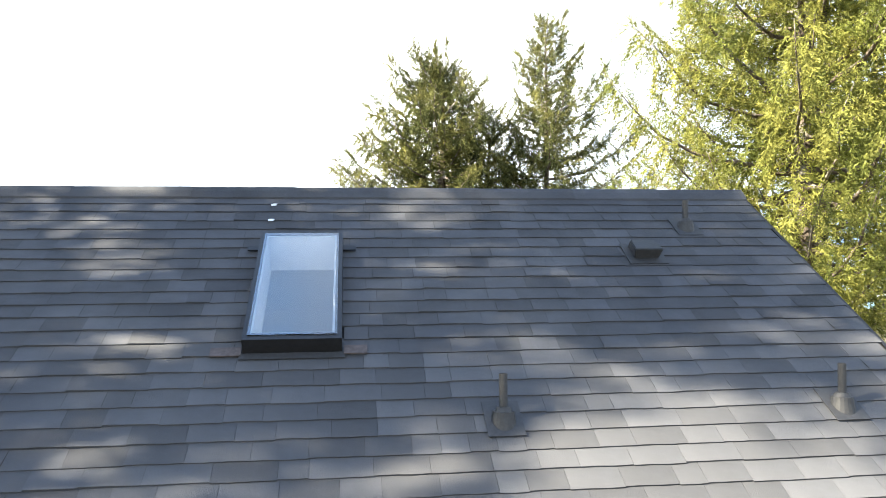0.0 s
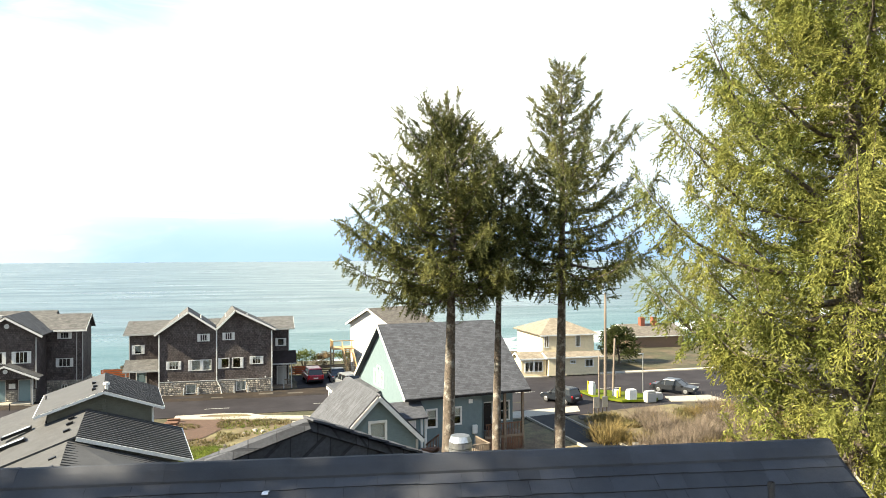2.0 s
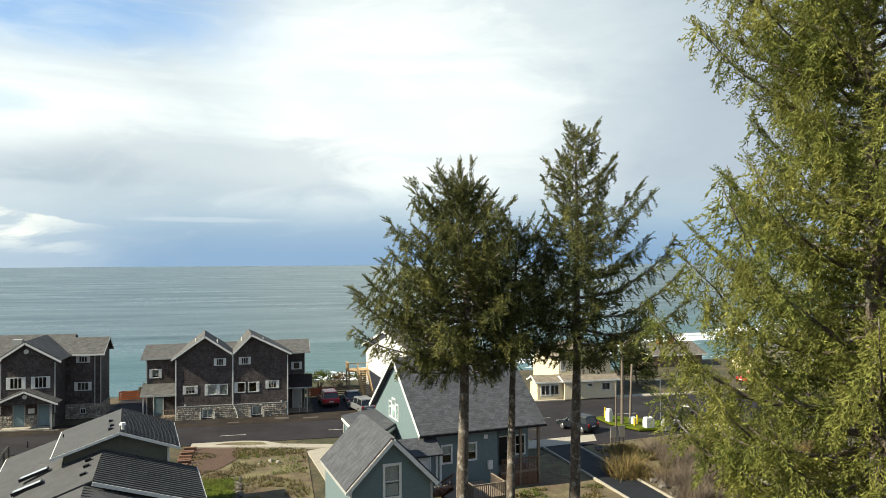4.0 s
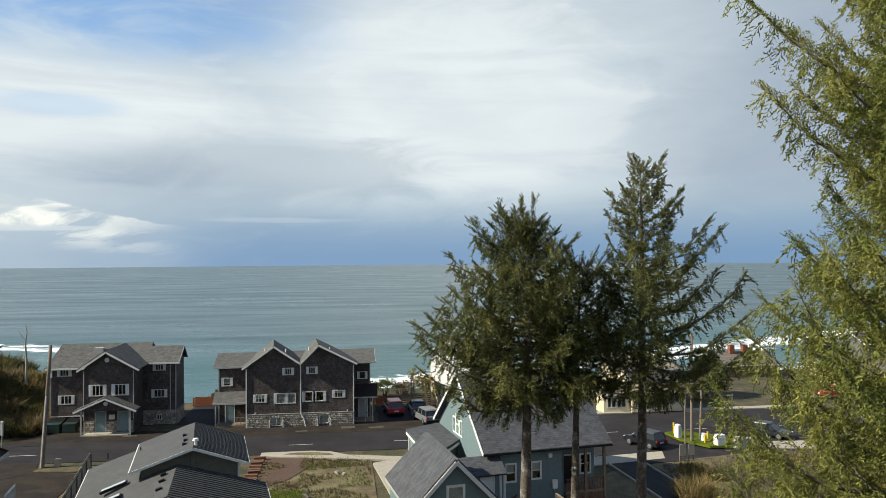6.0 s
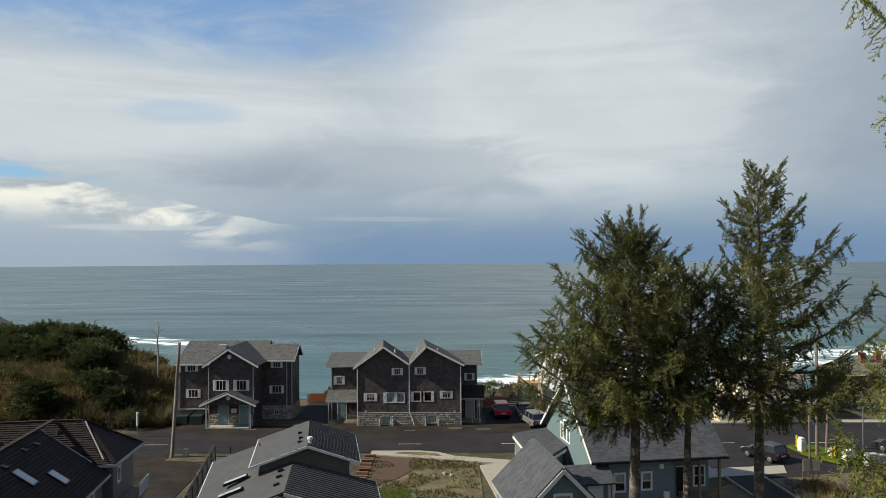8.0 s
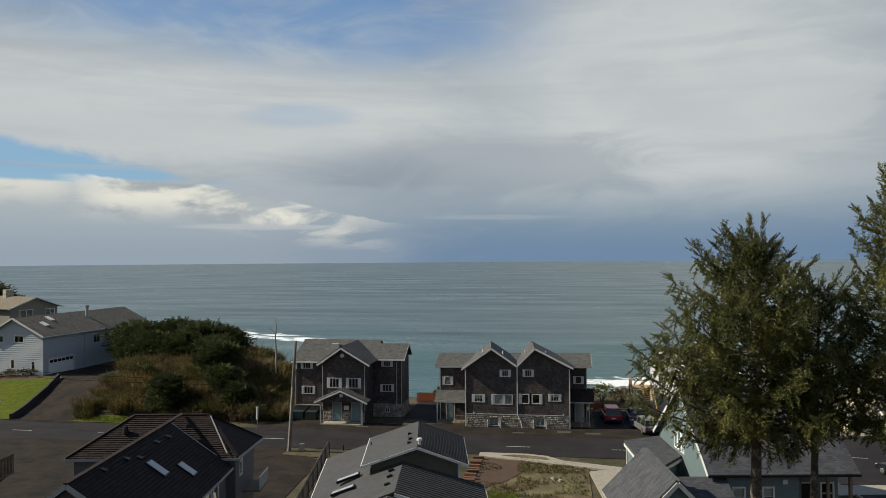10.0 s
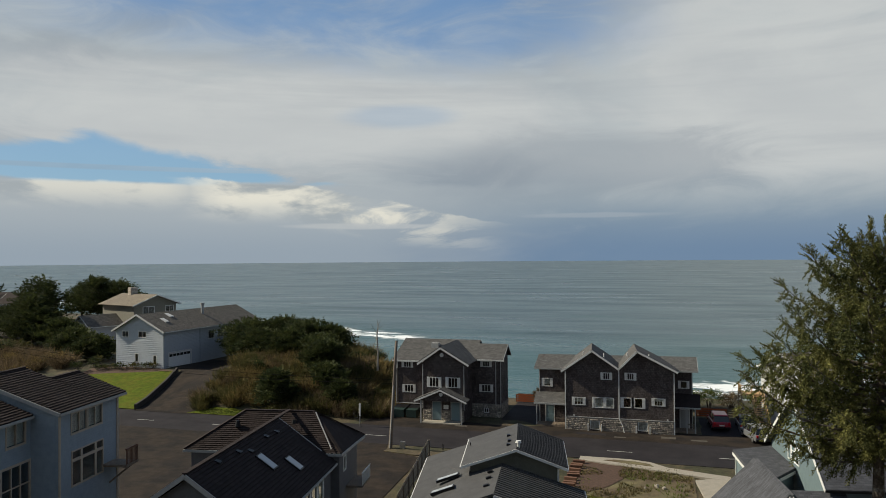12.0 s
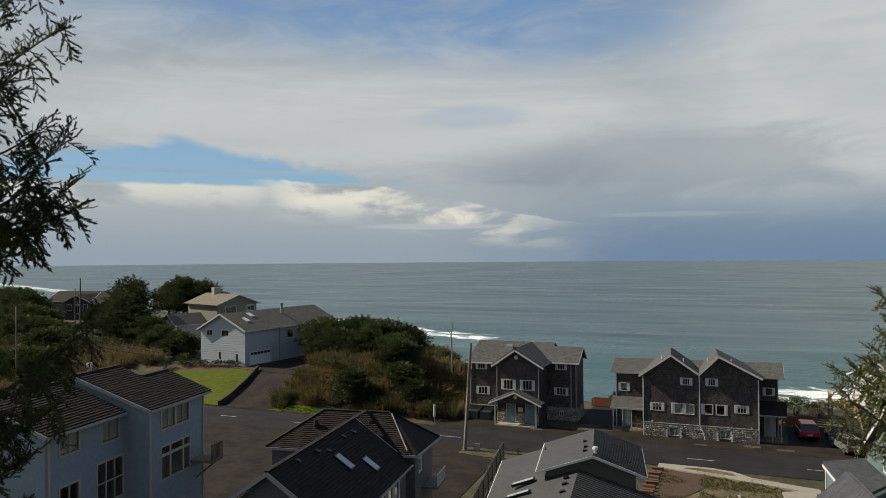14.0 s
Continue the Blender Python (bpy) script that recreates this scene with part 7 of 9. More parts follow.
def place_twigs(rs, pos, dirs, size, templates):
    """Twig templates set at places, along directions: one joined array of quads."""
    n = len(pos)
    d = dirs / np.linalg.norm(dirs, axis=1)[:, None]
    up = np.tile(np.array([0.0, 0.0, 1.0]), (n, 1)) + rs.uniform(-0.45, 0.45, (n, 3))
    s = np.cross(up, d)
    s /= np.linalg.norm(s, axis=1)[:, None] + 1e-9
    u = np.cross(d, s)
    out = []
    pick = rs.randint(0, len(templates), n)
    for k, tpl in enumerate(templates):
        m = pick == k
        if not m.any():
            continue
        R = np.stack([d[m], s[m], u[m]], 1) * size[m][:, None, None]
        c = np.einsum("vk,nkj->nvj", tpl, R) + pos[m][:, None, :]
        out.append(c.reshape(-1, 3))
    co = np.concatenate(out)
    return co, np.arange(len(co)).reshape(-1, 3)


def spray_template(rs, shoots, needles=5, thick=0.034, long=0.36, fine=False):
    """A side branch along x that sags: shoots to both sides that turn up at the tip, each a brush of needle tufts round its stem."""
    tri = []

    def bend(t):
        return np.array([t, 0.0, -0.16 * t * t])
    stems = [(bend(i / 3), bend((i + 1.12) / 3), thick * (0.85 - 0.12 * i)) for i in range(3)]
    for i in range(shoots):
        t = (i + 0.3 + 0.5 * rs.rand()) / shoots
        side = 1.0 if i % 2 else -1.0
        d = np.array([0.75, side * rs.uniform(0.3, 0.9), rs.uniform(-0.45, 0.5)])
        d /= np.linalg.norm(d)
        ln = long * (1 - 0.5 * t) * rs.uniform(0.6, 1.3)
        stems.append((bend(t), bend(t) + d * ln, thick * rs.uniform(0.8, 1.2)))
    for p, q, r in stems:
        d = q - p
        ln = np.linalg.norm(d)
        d = d / ln
        a = np.cross(d, rs.normal(size=3))
        a /= np.linalg.norm(a)
        c = np.cross(d, a)
        if fine:
            tri.extend((p - c * r * 0.16, p + c * r * 0.16, q))
        turn = rs.uniform(0, 6.3)
        for k in range(needles):
            u = k / needles
            w = turn + 2.4 * k
            out = a * math.cos(w) + c * math.sin(w)
            root = p + d * ln * u
            if fine:
                tip = root + (d * 0.9 + out * 0.8) * r * rs.uniform(0.9, 1.2)
                side = np.cross(d, out) * r * 0.30
                tri.extend((root + side, tip, root - side))
            else:
                taper = 1.0 - 0.45 * u
                tip = root + d * ln * (1.1 / needles) + out * r * 1.35 * taper
                tri.extend((root - out * r * 0.25, tip, root + d * ln * min(1 - u, 1.7 / needles) - out * r * 0.25))
    return np.array(tri)


def limb_mesh(pts, r):
    """One limb as a single tapering tube along pts."""
    n, k = len(pts), 5
    vs, fs = [], []
    for i, p in enumerate(pts):
        d = (pts[min(i + 1, n - 1)] - pts[max(i - 1, 0)]).normalized()
        a = d.cross(Vector((0.2, 0.1, 1))).normalized()
        c = d.cross(a)
        rr = r * (1 - i / (n - 0.6)) + 0.003
        vs += [p + (a * math.cos(2 * math.pi * j / k) + c * math.sin(2 * math.pi * j / k)) * rr for j in range(k)]
    for i in range(n - 1):
        fs += [(i * k + j, i * k + (j + 1) % k, (i + 1) * k + (j + 1) % k, (i + 1) * k + j) for j in range(k)]
    return vs, fs + [tuple(range((n - 1) * k, n * k))]


def spruce(name, x, y, z0, z_crown, z_top, reach, mat, seed, label, group="", lean=(0.0, 0.0), r0=0.22, branches=90, sprays=1.0, spray=0.6, shoots=9, needles=5, thick=0.05,
           droop=0.5, lop=None, profile=0.75, base_limbs=0, rise=0.15, tip_up=0.25, leaders=0, hang=0.5, inner=0.14, shoot=0.36, fine=False, gate=None, uneven=(0.5, 1.12), thin=1.0, limbs=()):
    """A spruce: tapered trunk, single limbs that sag and turn up at the tip, side sprays and hanging sprays along each. gate: pairs of height and limb length there. limbs: single long limbs (height, bearing, length, rise)."""
    rs = np.random.RandomState(seed)
    t = thing(name, x, y, z0, 0, label, "tree", group)
    H = z_top - z0

    def axis_at(f):
        return Vector((lean[0] * f + 0.12 * math.sin(3 * f + seed), lean[1] * f + 0.1 * math.cos(4 * f + seed), H * f))
    rings, k, vs, fs = 18, 12, [], []
    for i in range(rings + 1):
        f = i / rings
        r = r0 * (1 - f) ** 0.8 + 0.012 + 0.5 * r0 * max(0, 0.06 - f) / 0.06
        for j in range(k):
            a = 2 * math.pi * j / k
            vs.append(axis_at(f) + Vector((math.cos(a), math.sin(a), 0)) * r * (1 + 0.10 * math.sin(3 * a + i) * rs.rand()))
    for i in range(rings):
        fs += [(i * k + j, i * k + (j + 1) % k, (i + 1) * k + (j + 1) % k, (i + 1) * k + j) for j in range(k)]
    link_mesh("trunk", vs, fs + [tuple(range(rings * k, rings * k + k))], bark, t, smooth=True)
    templates = [spray_template(rs, shoots, needles, thick, shoot, fine) for _ in range(6)]
    pos, dirs, size = [], [], []
    f0 = (z_crown - z0) / H
    golden = rs.uniform(0, 6)
    for b in range(branches + base_limbs + leaders + len(limbs)):
        bare, leader = branches <= b < branches + base_limbs, branches + base_limbs <= b < branches + base_limbs + leaders
        own = limbs[b - branches - base_limbs - leaders] if b >= branches + base_limbs + leaders else None
        g = ((b + rs.rand()) / branches) ** 1.1 * 0.985
        if bare:
            g = rs.uniform(-0.16, 0.12)
        if leader:
            g = rs.uniform(0.6, 0.86)
        if own:
            g = (own[0] - z_crown) / (z_top - z_crown)
        g = min(g, 0.985)
        f = f0 + (1 - f0) * g
        golden += 2.39996 + rs.uniform(-0.5, 0.5)
        az = golden
        g = max(g, 0)
        ln = reach * max(0.07, (1 - g) ** profile) * rs.uniform(*uneven) * (0.72 + 0.28 * smoothstep(0.0, 0.16, g))
        if gate:
            ln *= float(np.interp(z0 + H * f, [q[0] for q in gate], [q[1] for q in gate]))
        if bare:
            ln *= rs.uniform(0.3, 0.7)
        if leader:
            ln = rs.uniform(0.13, 0.24) * reach
        if lop:
            ln *= 1 + lop[1] * math.cos(az - lop[0])
        ln = max(ln, 0.3)
        o = axis_at(min(f, 0.985))
        up = rise + 0.62 * g ** 1.3 + rs.uniform(-0.16, 0.16) + (1.4 if leader else 0)
        if own:
            o, az, ln, up = axis_at((own[0] - z0) / H), radians(own[1]), own[2], own[3]
        out = Vector((math.cos(az), math.sin(az), 0))
        swing = Vector((-out.y, out.x, 0)) * rs.uniform(-0.16, 0.16)
        sag = droop * (1 - 0.7 * g) * (0.2 if leader else 0.5 if own else 1)
        pts = []
        for k in range(8):
            s = k / 7
            wob = Vector((rs.uniform(-1, 1), rs.uniform(-1, 1), rs.uniform(-0.7, 0.7))) * 0.022 * ln * (k > 0)
            pts.append(o + (out * s + swing * s * s) * ln * (0.8 if leader else 1) + Vector((0, 0, ln * (up * s - sag * 0.9 * s * (1.25 - s) + tip_up * s ** 3))) + wob)
        link_mesh("limb", *limb_mesh(pts, 0.010 + 0.014 * ln), dead_wood if bare else bark, t, smooth=True)
        if bare:
            continue
        m = int((5 + 19 * ln) * sprays * (thin + (1 - thin) * smoothstep(0.0, 0.32, g)))
        for i in range(m):
            s0 = inner + (0.16 if inner > 0.1 else 0.0) * min(1.0, ln / 2.5)
            s = s0 + (0.98 - s0) * ((i + rs.rand()) / m) ** 0.72
            k = min(int(s * 7), 6)
            p = pts[k].lerp(pts[k + 1], s * 7 - k)
            along = (pts[k + 1] - pts[k]).normalized()
            sideways = along.cross(Vector((0, 0, 1)))
            side = 1 if i % 2 else -1
            if rs.rand() < hang * (1 - 0.6 * g):
                dd = along * rs.uniform(0.2, 0.7) + sideways * side * rs.uniform(0.1, 0.6) + Vector((0, 0, -rs.uniform(0.5, 1.2)))
                sz = rs.uniform(0.65, 1.15)
            else:
                dd = along * rs.uniform(0.35, 0.9) + sideways * side * rs.uniform(0.4, 1.0) + Vector((0, 0, rs.uniform(-0.1, 0.55)))
                sz = rs.uniform(0.6, 1.15) * (1.2 - 0.55 * s)
            fan = sideways * side * rs.rand() ** 1.4 * 0.30 * ln * (1.15 - s) * min(1.0, s * 3)
            pos.append(p + fan + along * fan.length * 0.5 + Vector((0, 0, -0.35 * fan.length * droop)))
            dirs.append(dd)
            size.append(spray * sz * min(1.0, 0.5 + 0.3 * ln))
        for i in range(2):
            pos.append(pts[6].lerp(pts[7], 0.4 * i + 0.2))
            dirs.append((pts[7] - pts[6]).normalized() + Vector((0, 0, 0.3)))
            size.append(spray * rs.uniform(0.5, 0.75))
    for _ in range(5):
        pos.append(axis_at(rs.uniform(0.95, 1.0)))
        dirs.append(Vector((rs.uniform(-0.4, 0.4), rs.uniform(-0.4, 0.4), 1.0)))
        size.append(spray * 0.6)
    co, q = place_twigs(rs, np.array(pos), np.array(dirs), np.array(size), templates)
    tagged(mesh_from_arrays("crown", co, q, mat, t), kind="stuff")
    return t


ROW = "spruces before the teal house"
MID = dict(thin=0.8, spray=0.54, shoots=13, needles=3, thick=0.064, shoot=0.36, inner=0.08)
spruce("spruce_tree", 7.1, 25.2, 3.0, 13.1, 19.5, 4.0, needle, 11, "tall spruce with a bare trunk and broad ragged crown", ROW, (0.15, 0.3), 0.29, 104, 1.12, lop=(math.pi, 0.22), profile=0.50, base_limbs=6, leaders=6, rise=0.16, droop=0.42, tip_up=0.16, hang=0.5, uneven=(0.5, 1.06), **MID)
spruce("spruce_tree", 9.15, 26.0, 3.0, 13.4, 18.0, 2.0, needle, 23, "slender spruce with a bare trunk between two others", ROW, (0.4, 0.9), 0.215, 54, 1.0, profile=0.36, base_limbs=8, leaders=3, rise=0.35, tip_up=0.3, **MID)
spruce("spruce_tree", 11.4, 25.6, 3.0, 13.2, 21.7, 3.7, needle, 37, "tall spruce with a bare trunk and open pointed crown", ROW, (0.1, 0.3), 0.25, 70, 1.15, lop=(0.2, 0.22), profile=0.62, base_limbs=9, rise=0.14, droop=0.42, tip_up=0.3, hang=0.4, uneven=(0.45, 1.15), **MID)
BIG = dict(thin=0.4, droop=0.45, rise=0.12, tip_up=0.3, hang=0.62, spray=0.54, shoots=13, needles=3, thick=0.041, inner=0.08, shoot=0.36)
BY = "spruces beside the roof"
spruce("big_spruce", 10.9, 11.4, 5.0, 9.6, 26.5, 4.6, needle_lit, 51, "large old spruce with drooping branches in a sunlit yellow-green", BY, (0, 0), 0.25, 196, 1.7, profile=0.46, base_limbs=34, gate=((9, 0.55), (11.5, 0.75), (13.2, 1.05), (16.8, 1.05), (17.8, 0.88), (18.8, 0.95), (19.6, 1.15), (20.6, 1.1), (21.5, 0.8), (26, 0.65)), uneven=(0.45, 1.12), **BIG)
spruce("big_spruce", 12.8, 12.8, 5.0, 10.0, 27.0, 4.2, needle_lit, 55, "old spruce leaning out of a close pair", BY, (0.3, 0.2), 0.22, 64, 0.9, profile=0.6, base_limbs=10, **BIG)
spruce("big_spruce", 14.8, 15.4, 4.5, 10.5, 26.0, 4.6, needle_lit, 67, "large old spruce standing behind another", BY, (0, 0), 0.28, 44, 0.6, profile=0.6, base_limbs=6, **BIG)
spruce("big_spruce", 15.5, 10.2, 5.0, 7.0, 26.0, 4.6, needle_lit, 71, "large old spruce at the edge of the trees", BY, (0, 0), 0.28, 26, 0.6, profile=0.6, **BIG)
SIDE = dict(droop=0.30, rise=0.25, tip_up=0.2)
LEFT = "spruces left of the roof"
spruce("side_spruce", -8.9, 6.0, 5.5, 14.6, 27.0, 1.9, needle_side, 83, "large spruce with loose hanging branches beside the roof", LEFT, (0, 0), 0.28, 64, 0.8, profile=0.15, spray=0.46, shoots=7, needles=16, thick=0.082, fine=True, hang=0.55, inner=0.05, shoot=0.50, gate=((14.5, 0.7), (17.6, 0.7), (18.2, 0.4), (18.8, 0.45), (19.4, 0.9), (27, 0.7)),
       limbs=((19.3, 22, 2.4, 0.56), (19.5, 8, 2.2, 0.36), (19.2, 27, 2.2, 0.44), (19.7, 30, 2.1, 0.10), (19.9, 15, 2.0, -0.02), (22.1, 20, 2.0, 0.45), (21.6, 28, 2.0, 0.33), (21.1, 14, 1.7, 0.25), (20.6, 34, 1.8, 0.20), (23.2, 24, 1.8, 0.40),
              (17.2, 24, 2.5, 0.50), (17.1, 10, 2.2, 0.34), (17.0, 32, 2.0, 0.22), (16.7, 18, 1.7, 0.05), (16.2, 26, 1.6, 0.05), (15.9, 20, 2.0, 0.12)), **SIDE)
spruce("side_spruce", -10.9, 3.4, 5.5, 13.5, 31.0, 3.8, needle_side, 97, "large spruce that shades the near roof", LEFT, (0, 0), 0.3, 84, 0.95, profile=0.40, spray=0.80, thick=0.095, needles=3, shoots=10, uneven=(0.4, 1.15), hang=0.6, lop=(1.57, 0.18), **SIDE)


def shrub(name, x, y, z, w, h, mat, seed, label, category="shrub", group="", leaves=700, leaf=0.22, d=None, low=0.45):
    """A low wind-shaped bush: a few stems and a lumpy crown of leaf tufts."""
    rs = np.random.RandomState(seed)
    t = thing(name, x, y, z, 0, label, category, group)
    bm = shape()
    lumps = []
    for i in range(rs.randint(5, 9) + (9 if low < 0.3 else 0)):
        a = rs.uniform(0, 2 * math.pi)
        r = rs.uniform(0.1, 0.62)
        c = Vector((math.cos(a) * r * w / 2, math.sin(a) * r * (d or w) / 2, h * rs.uniform(low, 0.8)))
        lumps.append((c, rs.uniform(0.22, 0.4) * w, rs.uniform(0.2, 0.36) * min(h, 1.1 * w)))
        tube(bm, (0.1 * math.cos(a), 0.1 * math.sin(a), -0.3), c, 0.05 + 0.012 * h, 0.02, 5, False)
    part("stem", bm, bark, t)
    pos, dirs, size = [], [], []
    for _ in range(leaves):
        c, rw, rh = lumps[rs.randint(len(lumps))]
        v = rs.normal(size=3)
        v /= np.linalg.norm(v)
        v[2] = abs(v[2]) if rs.rand() < 0.8 else v[2]
        k = rs.uniform(0.75, 1.08)
        pos.append((c.x + v[0] * rw * k, c.y + v[1] * rw * k, max(0.02, c.z + v[2] * rh * k)))
        dirs.append(v + rs.normal(size=3) * 0.5 + np.array([0, 0, 0.3]))
        size.append(leaf * rs.uniform(0.7, 1.5) * 2)
    tpl = [twig_template(rs, 8, 0.50, 0.10, 1.0) for _ in range(4)]
    co, q = place_twigs(rs, np.array(pos), np.array(dirs), np.array(size), tpl)
    mesh_from_arrays("foliage", co, q, mat, t)
    return t


def brush_clump(name, x, y, z, w, h, mat, seed, label, group="", stems=170, wide=0.075):
    """Dry brush: many upright stems that lean apart, each with a few side twigs."""
    rs = np.random.RandomState(seed)
    t = thing(name, x, y, z, 0, label, "shrub", group)
    a, r = rs.uniform(0, 2 * math.pi, stems), rs.rand(stems) ** 0.6 * 0.5 * w
    root = np.stack([np.cos(a) * r, np.sin(a) * r, np.full(stems, -0.1)], 1)
    way = np.stack([np.cos(a), np.sin(a), np.zeros(stems)], 1) * (0.15 + 0.5 * r / w)[:, None] + rs.normal(size=(stems, 3)) * 0.30
    way[:, 2] = 0.85
    ln = h * (1.05 - 0.9 * (r / w) ** 2) * rs.uniform(0.55, 1.1, stems)
    tip = root + way * ln[:, None]
    tris = []
    for lo, hi, k in ((0.0, 1.0, 1.0), (0.30, 0.75, 0.8), (0.45, 0.95, 0.8), (0.6, 1.05, 0.7)):
        p = root + (tip - root) * lo
        q = root + (tip - root) * hi + (rs.normal(size=(stems, 3)) * 0.22 * h if k < 1 else 0)
        side = np.stack([-np.sin(a + rs.uniform(-1, 1, stems)), np.cos(a), np.zeros(stems)], 1) * wide * k
        tris.append(np.stack([p - side, q, p + side], 1))
    co = np.concatenate(tris).reshape(-1, 3)
    tagged(mesh_from_arrays("foliage", co, np.arange(len(co)).reshape(-1, 3), mat, t), kind="stuff")
    return t


def pine(name, x, y, z, w, h, seed, label, group, leaves=1700, leaf=0.4, bare=0.3):
    """A wind-shaped shore pine: bent trunk, limbs, and flat tiers of needle tufts with gaps between."""
    rs = np.random.RandomState(seed)
    t = thing(name, x, y, z, 0, label, "tree", group)
    bend = Vector((rs.uniform(-0.12, 0.12) * w, rs.uniform(-0.1, 0.1) * w, h * 0.86))
    bm = shape()
    mid = bend * 0.5 + Vector((rs.uniform(-0.05, 0.05) * w, rs.uniform(-0.05, 0.05) * w, 0))
    tube(bm, (0, 0, -0.4), mid, 0.07 + 0.022 * h, 0.05 + 0.014 * h, 7, False)
    tube(bm, mid, bend, 0.05 + 0.014 * h, 0.03, 7, False)
    part("trunk", bm, bark, t)
    pads = [(bend, 0.20 * w, 0.10 * h)]
    n = int(9 + 0.7 * h + 0.5 * w)
    for i in range(n):
        f = bare + (0.95 - bare) * (i + rs.rand()) / n
        a = 2.4 * i + rs.uniform(-0.5, 0.5)
        reach = 0.5 * w * (1.0 - 0.55 * max(0.0, f - 0.45) / 0.5) * rs.uniform(0.5, 0.95)
        o = mid * (2 * f) if f < 0.5 else mid.lerp(bend, 2 * f - 1)
        c = o + Vector((math.cos(a) * reach, math.sin(a) * reach, 0.12 * reach))
        bm = shape()
        tube(bm, o, c, 0.03 + 0.006 * h, 0.015, 5, False)
        part("limb", bm, bark, t)
        pads.append((c, rs.uniform(0.17, 0.27) * w, rs.uniform(0.08, 0.14) * h))
    k = rs.randint(0, len(pads), leaves)
    cen = np.array([pads[i][0] for i in k])
    rad = np.array([(pads[i][1], pads[i][1], pads[i][2]) for i in k])
    v = rs.normal(size=(leaves, 3))
    v /= np.linalg.norm(v, axis=1)[:, None]
    v[:, 2] = np.where(rs.rand(leaves) < 0.75, np.abs(v[:, 2]), v[:, 2])
    pos = cen + v * rad * rs.uniform(0.35, 1.06, leaves)[:, None]
    pos[:, 2] = np.maximum(pos[:, 2], 0.1)
    dirs = v * np.array([1, 1, 0.5]) + rs.normal(size=(leaves, 3)) * 0.35 + np.array([0, 0, 0.55])
    tpl = [twig_template(rs, 7, 0.60, 0.13, 0.9) for _ in range(4)]
    co, q = place_twigs(rs, pos, dirs, leaf * rs.uniform(0.7, 1.5, leaves), tpl)
    tagged(mesh_from_arrays("foliage", co, q, needle_dark, t), kind="stuff")
    return t


olive_brush = foliage("olive_brush", (0.080, 0.080, 0.026), (0.130, 0.112, 0.040), 0.35, 0.3)
gold_brush = foliage("golden_dry_brush", (0.240, 0.175, 0.070), (0.150, 0.120, 0.048), 0.35, 0.35)
lawn_leaf = foliage("green_leaf", (0.075, 0.100, 0.022), (0.120, 0.130, 0.035))
rs = random.Random(9)
for i in range(330):
    x = rs.uniform(-57.5, -31.5)
    y = rs.uniform(81.2, 112)
    if (y < 84 and x > -33) or y > shore(x) + 2:
        continue
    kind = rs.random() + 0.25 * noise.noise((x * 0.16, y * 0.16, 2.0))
    # front right: a shadow put in by darker brush, no golden clumps
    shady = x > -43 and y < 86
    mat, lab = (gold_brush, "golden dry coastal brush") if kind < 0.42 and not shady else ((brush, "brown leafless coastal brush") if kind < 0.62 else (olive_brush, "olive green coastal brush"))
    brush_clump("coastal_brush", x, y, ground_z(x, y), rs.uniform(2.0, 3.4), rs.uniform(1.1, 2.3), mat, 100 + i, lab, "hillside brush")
for i in range(34):
    x, y = rs.uniform(-56, -32), rs.uniform(82, 104)
    if y < 84 and x > -33:
        continue
    shrub("coastal_shrub", x, y, ground_z(x, y), rs.uniform(2.0, 3.4), rs.uniform(1.2, 2.1), olive_brush if i % 3 else needle_dark, 130 + i, "olive green coastal bush", "shrub", "hillside brush", 300, 0.2, low=0.3)
for i, (x, y, w, h) in enumerate(((-62, 104.5, 10, 6.4), (-57.5, 106, 9, 6.0), (-66, 110, 10, 6.5), (-53, 104, 9, 5.4), (-48.6, 104, 7, 4.6), (-57, 99, 7, 4.6), (-52, 98, 7, 4.2), (-47, 98, 6, 3.8), (-43.4, 91, 5, 4.4), (-45.9, 82.4, 4.6, 4.7), (-40.6, 86.5, 4.4, 3.6), (-45, 94, 5, 3.8), (-37.5, 84.6, 3.2, 3.0), (-60.8, 100.5, 6, 4.2))):
    pine("shore_pine", x, y, ground_z(x, y), w, h, 300 + i, "dense dark shore pine with a flat windswept crown", "shore pines", 1700, 0.64, 0.2)
for i, (x, y, w, h) in enumerate(((-117.5, 117, 10, 13.0), (-115, 112, 9, 10.0), (-110.5, 110.5, 8, 7.4), (-105, 110, 7, 5.4), (-121, 114, 7, 6.0), (-104, 84, 9, 4.6), (-116, 98, 9, 4.0), (-126, 104, 9, 4.2), (-133, 106, 9, 4.0), (-112, 84, 9, 4), (-90, 101, 6, 3.6), (-96, 104, 7, 4.2), (-140, 112, 9, 4.6), (-150, 120, 10, 7.0), (-160, 124, 11, 8.0), (-146, 114, 9, 5.0), (-168, 128, 11, 8.0), (-130.5, 147, 11, 10.6), (-125.0, 148, 10, 9.6), (-137, 149, 9, 8.5), (-120, 147, 9, 7.6))):
    pine("shore_pine", x, y, ground_z(x, y), w, h, 340 + i, "tall dark shore pine with a dense crown", "inland pines", 1700, 0.95, 0.10)
for i, (x, y) in enumerate(((-82.5, 93.5), (-80.6, 94.0), (-78.8, 94.3), (-76.9, 94.9), (-75.2, 95.0), (-73.6, 95.2), (-84.5, 95.0), (-86.0, 97.5), (-85.0, 92.2))):
    shrub("garden_shrub", x, y, ground_z(x, y), 1.9, 0.8 + 0.5 * (i > 5), olive_brush if i % 2 else needle_dark, 680 + i, "low dark garden shrub against a pale wall", "shrub", "garden shrubs", 160, 0.16, low=0.3)
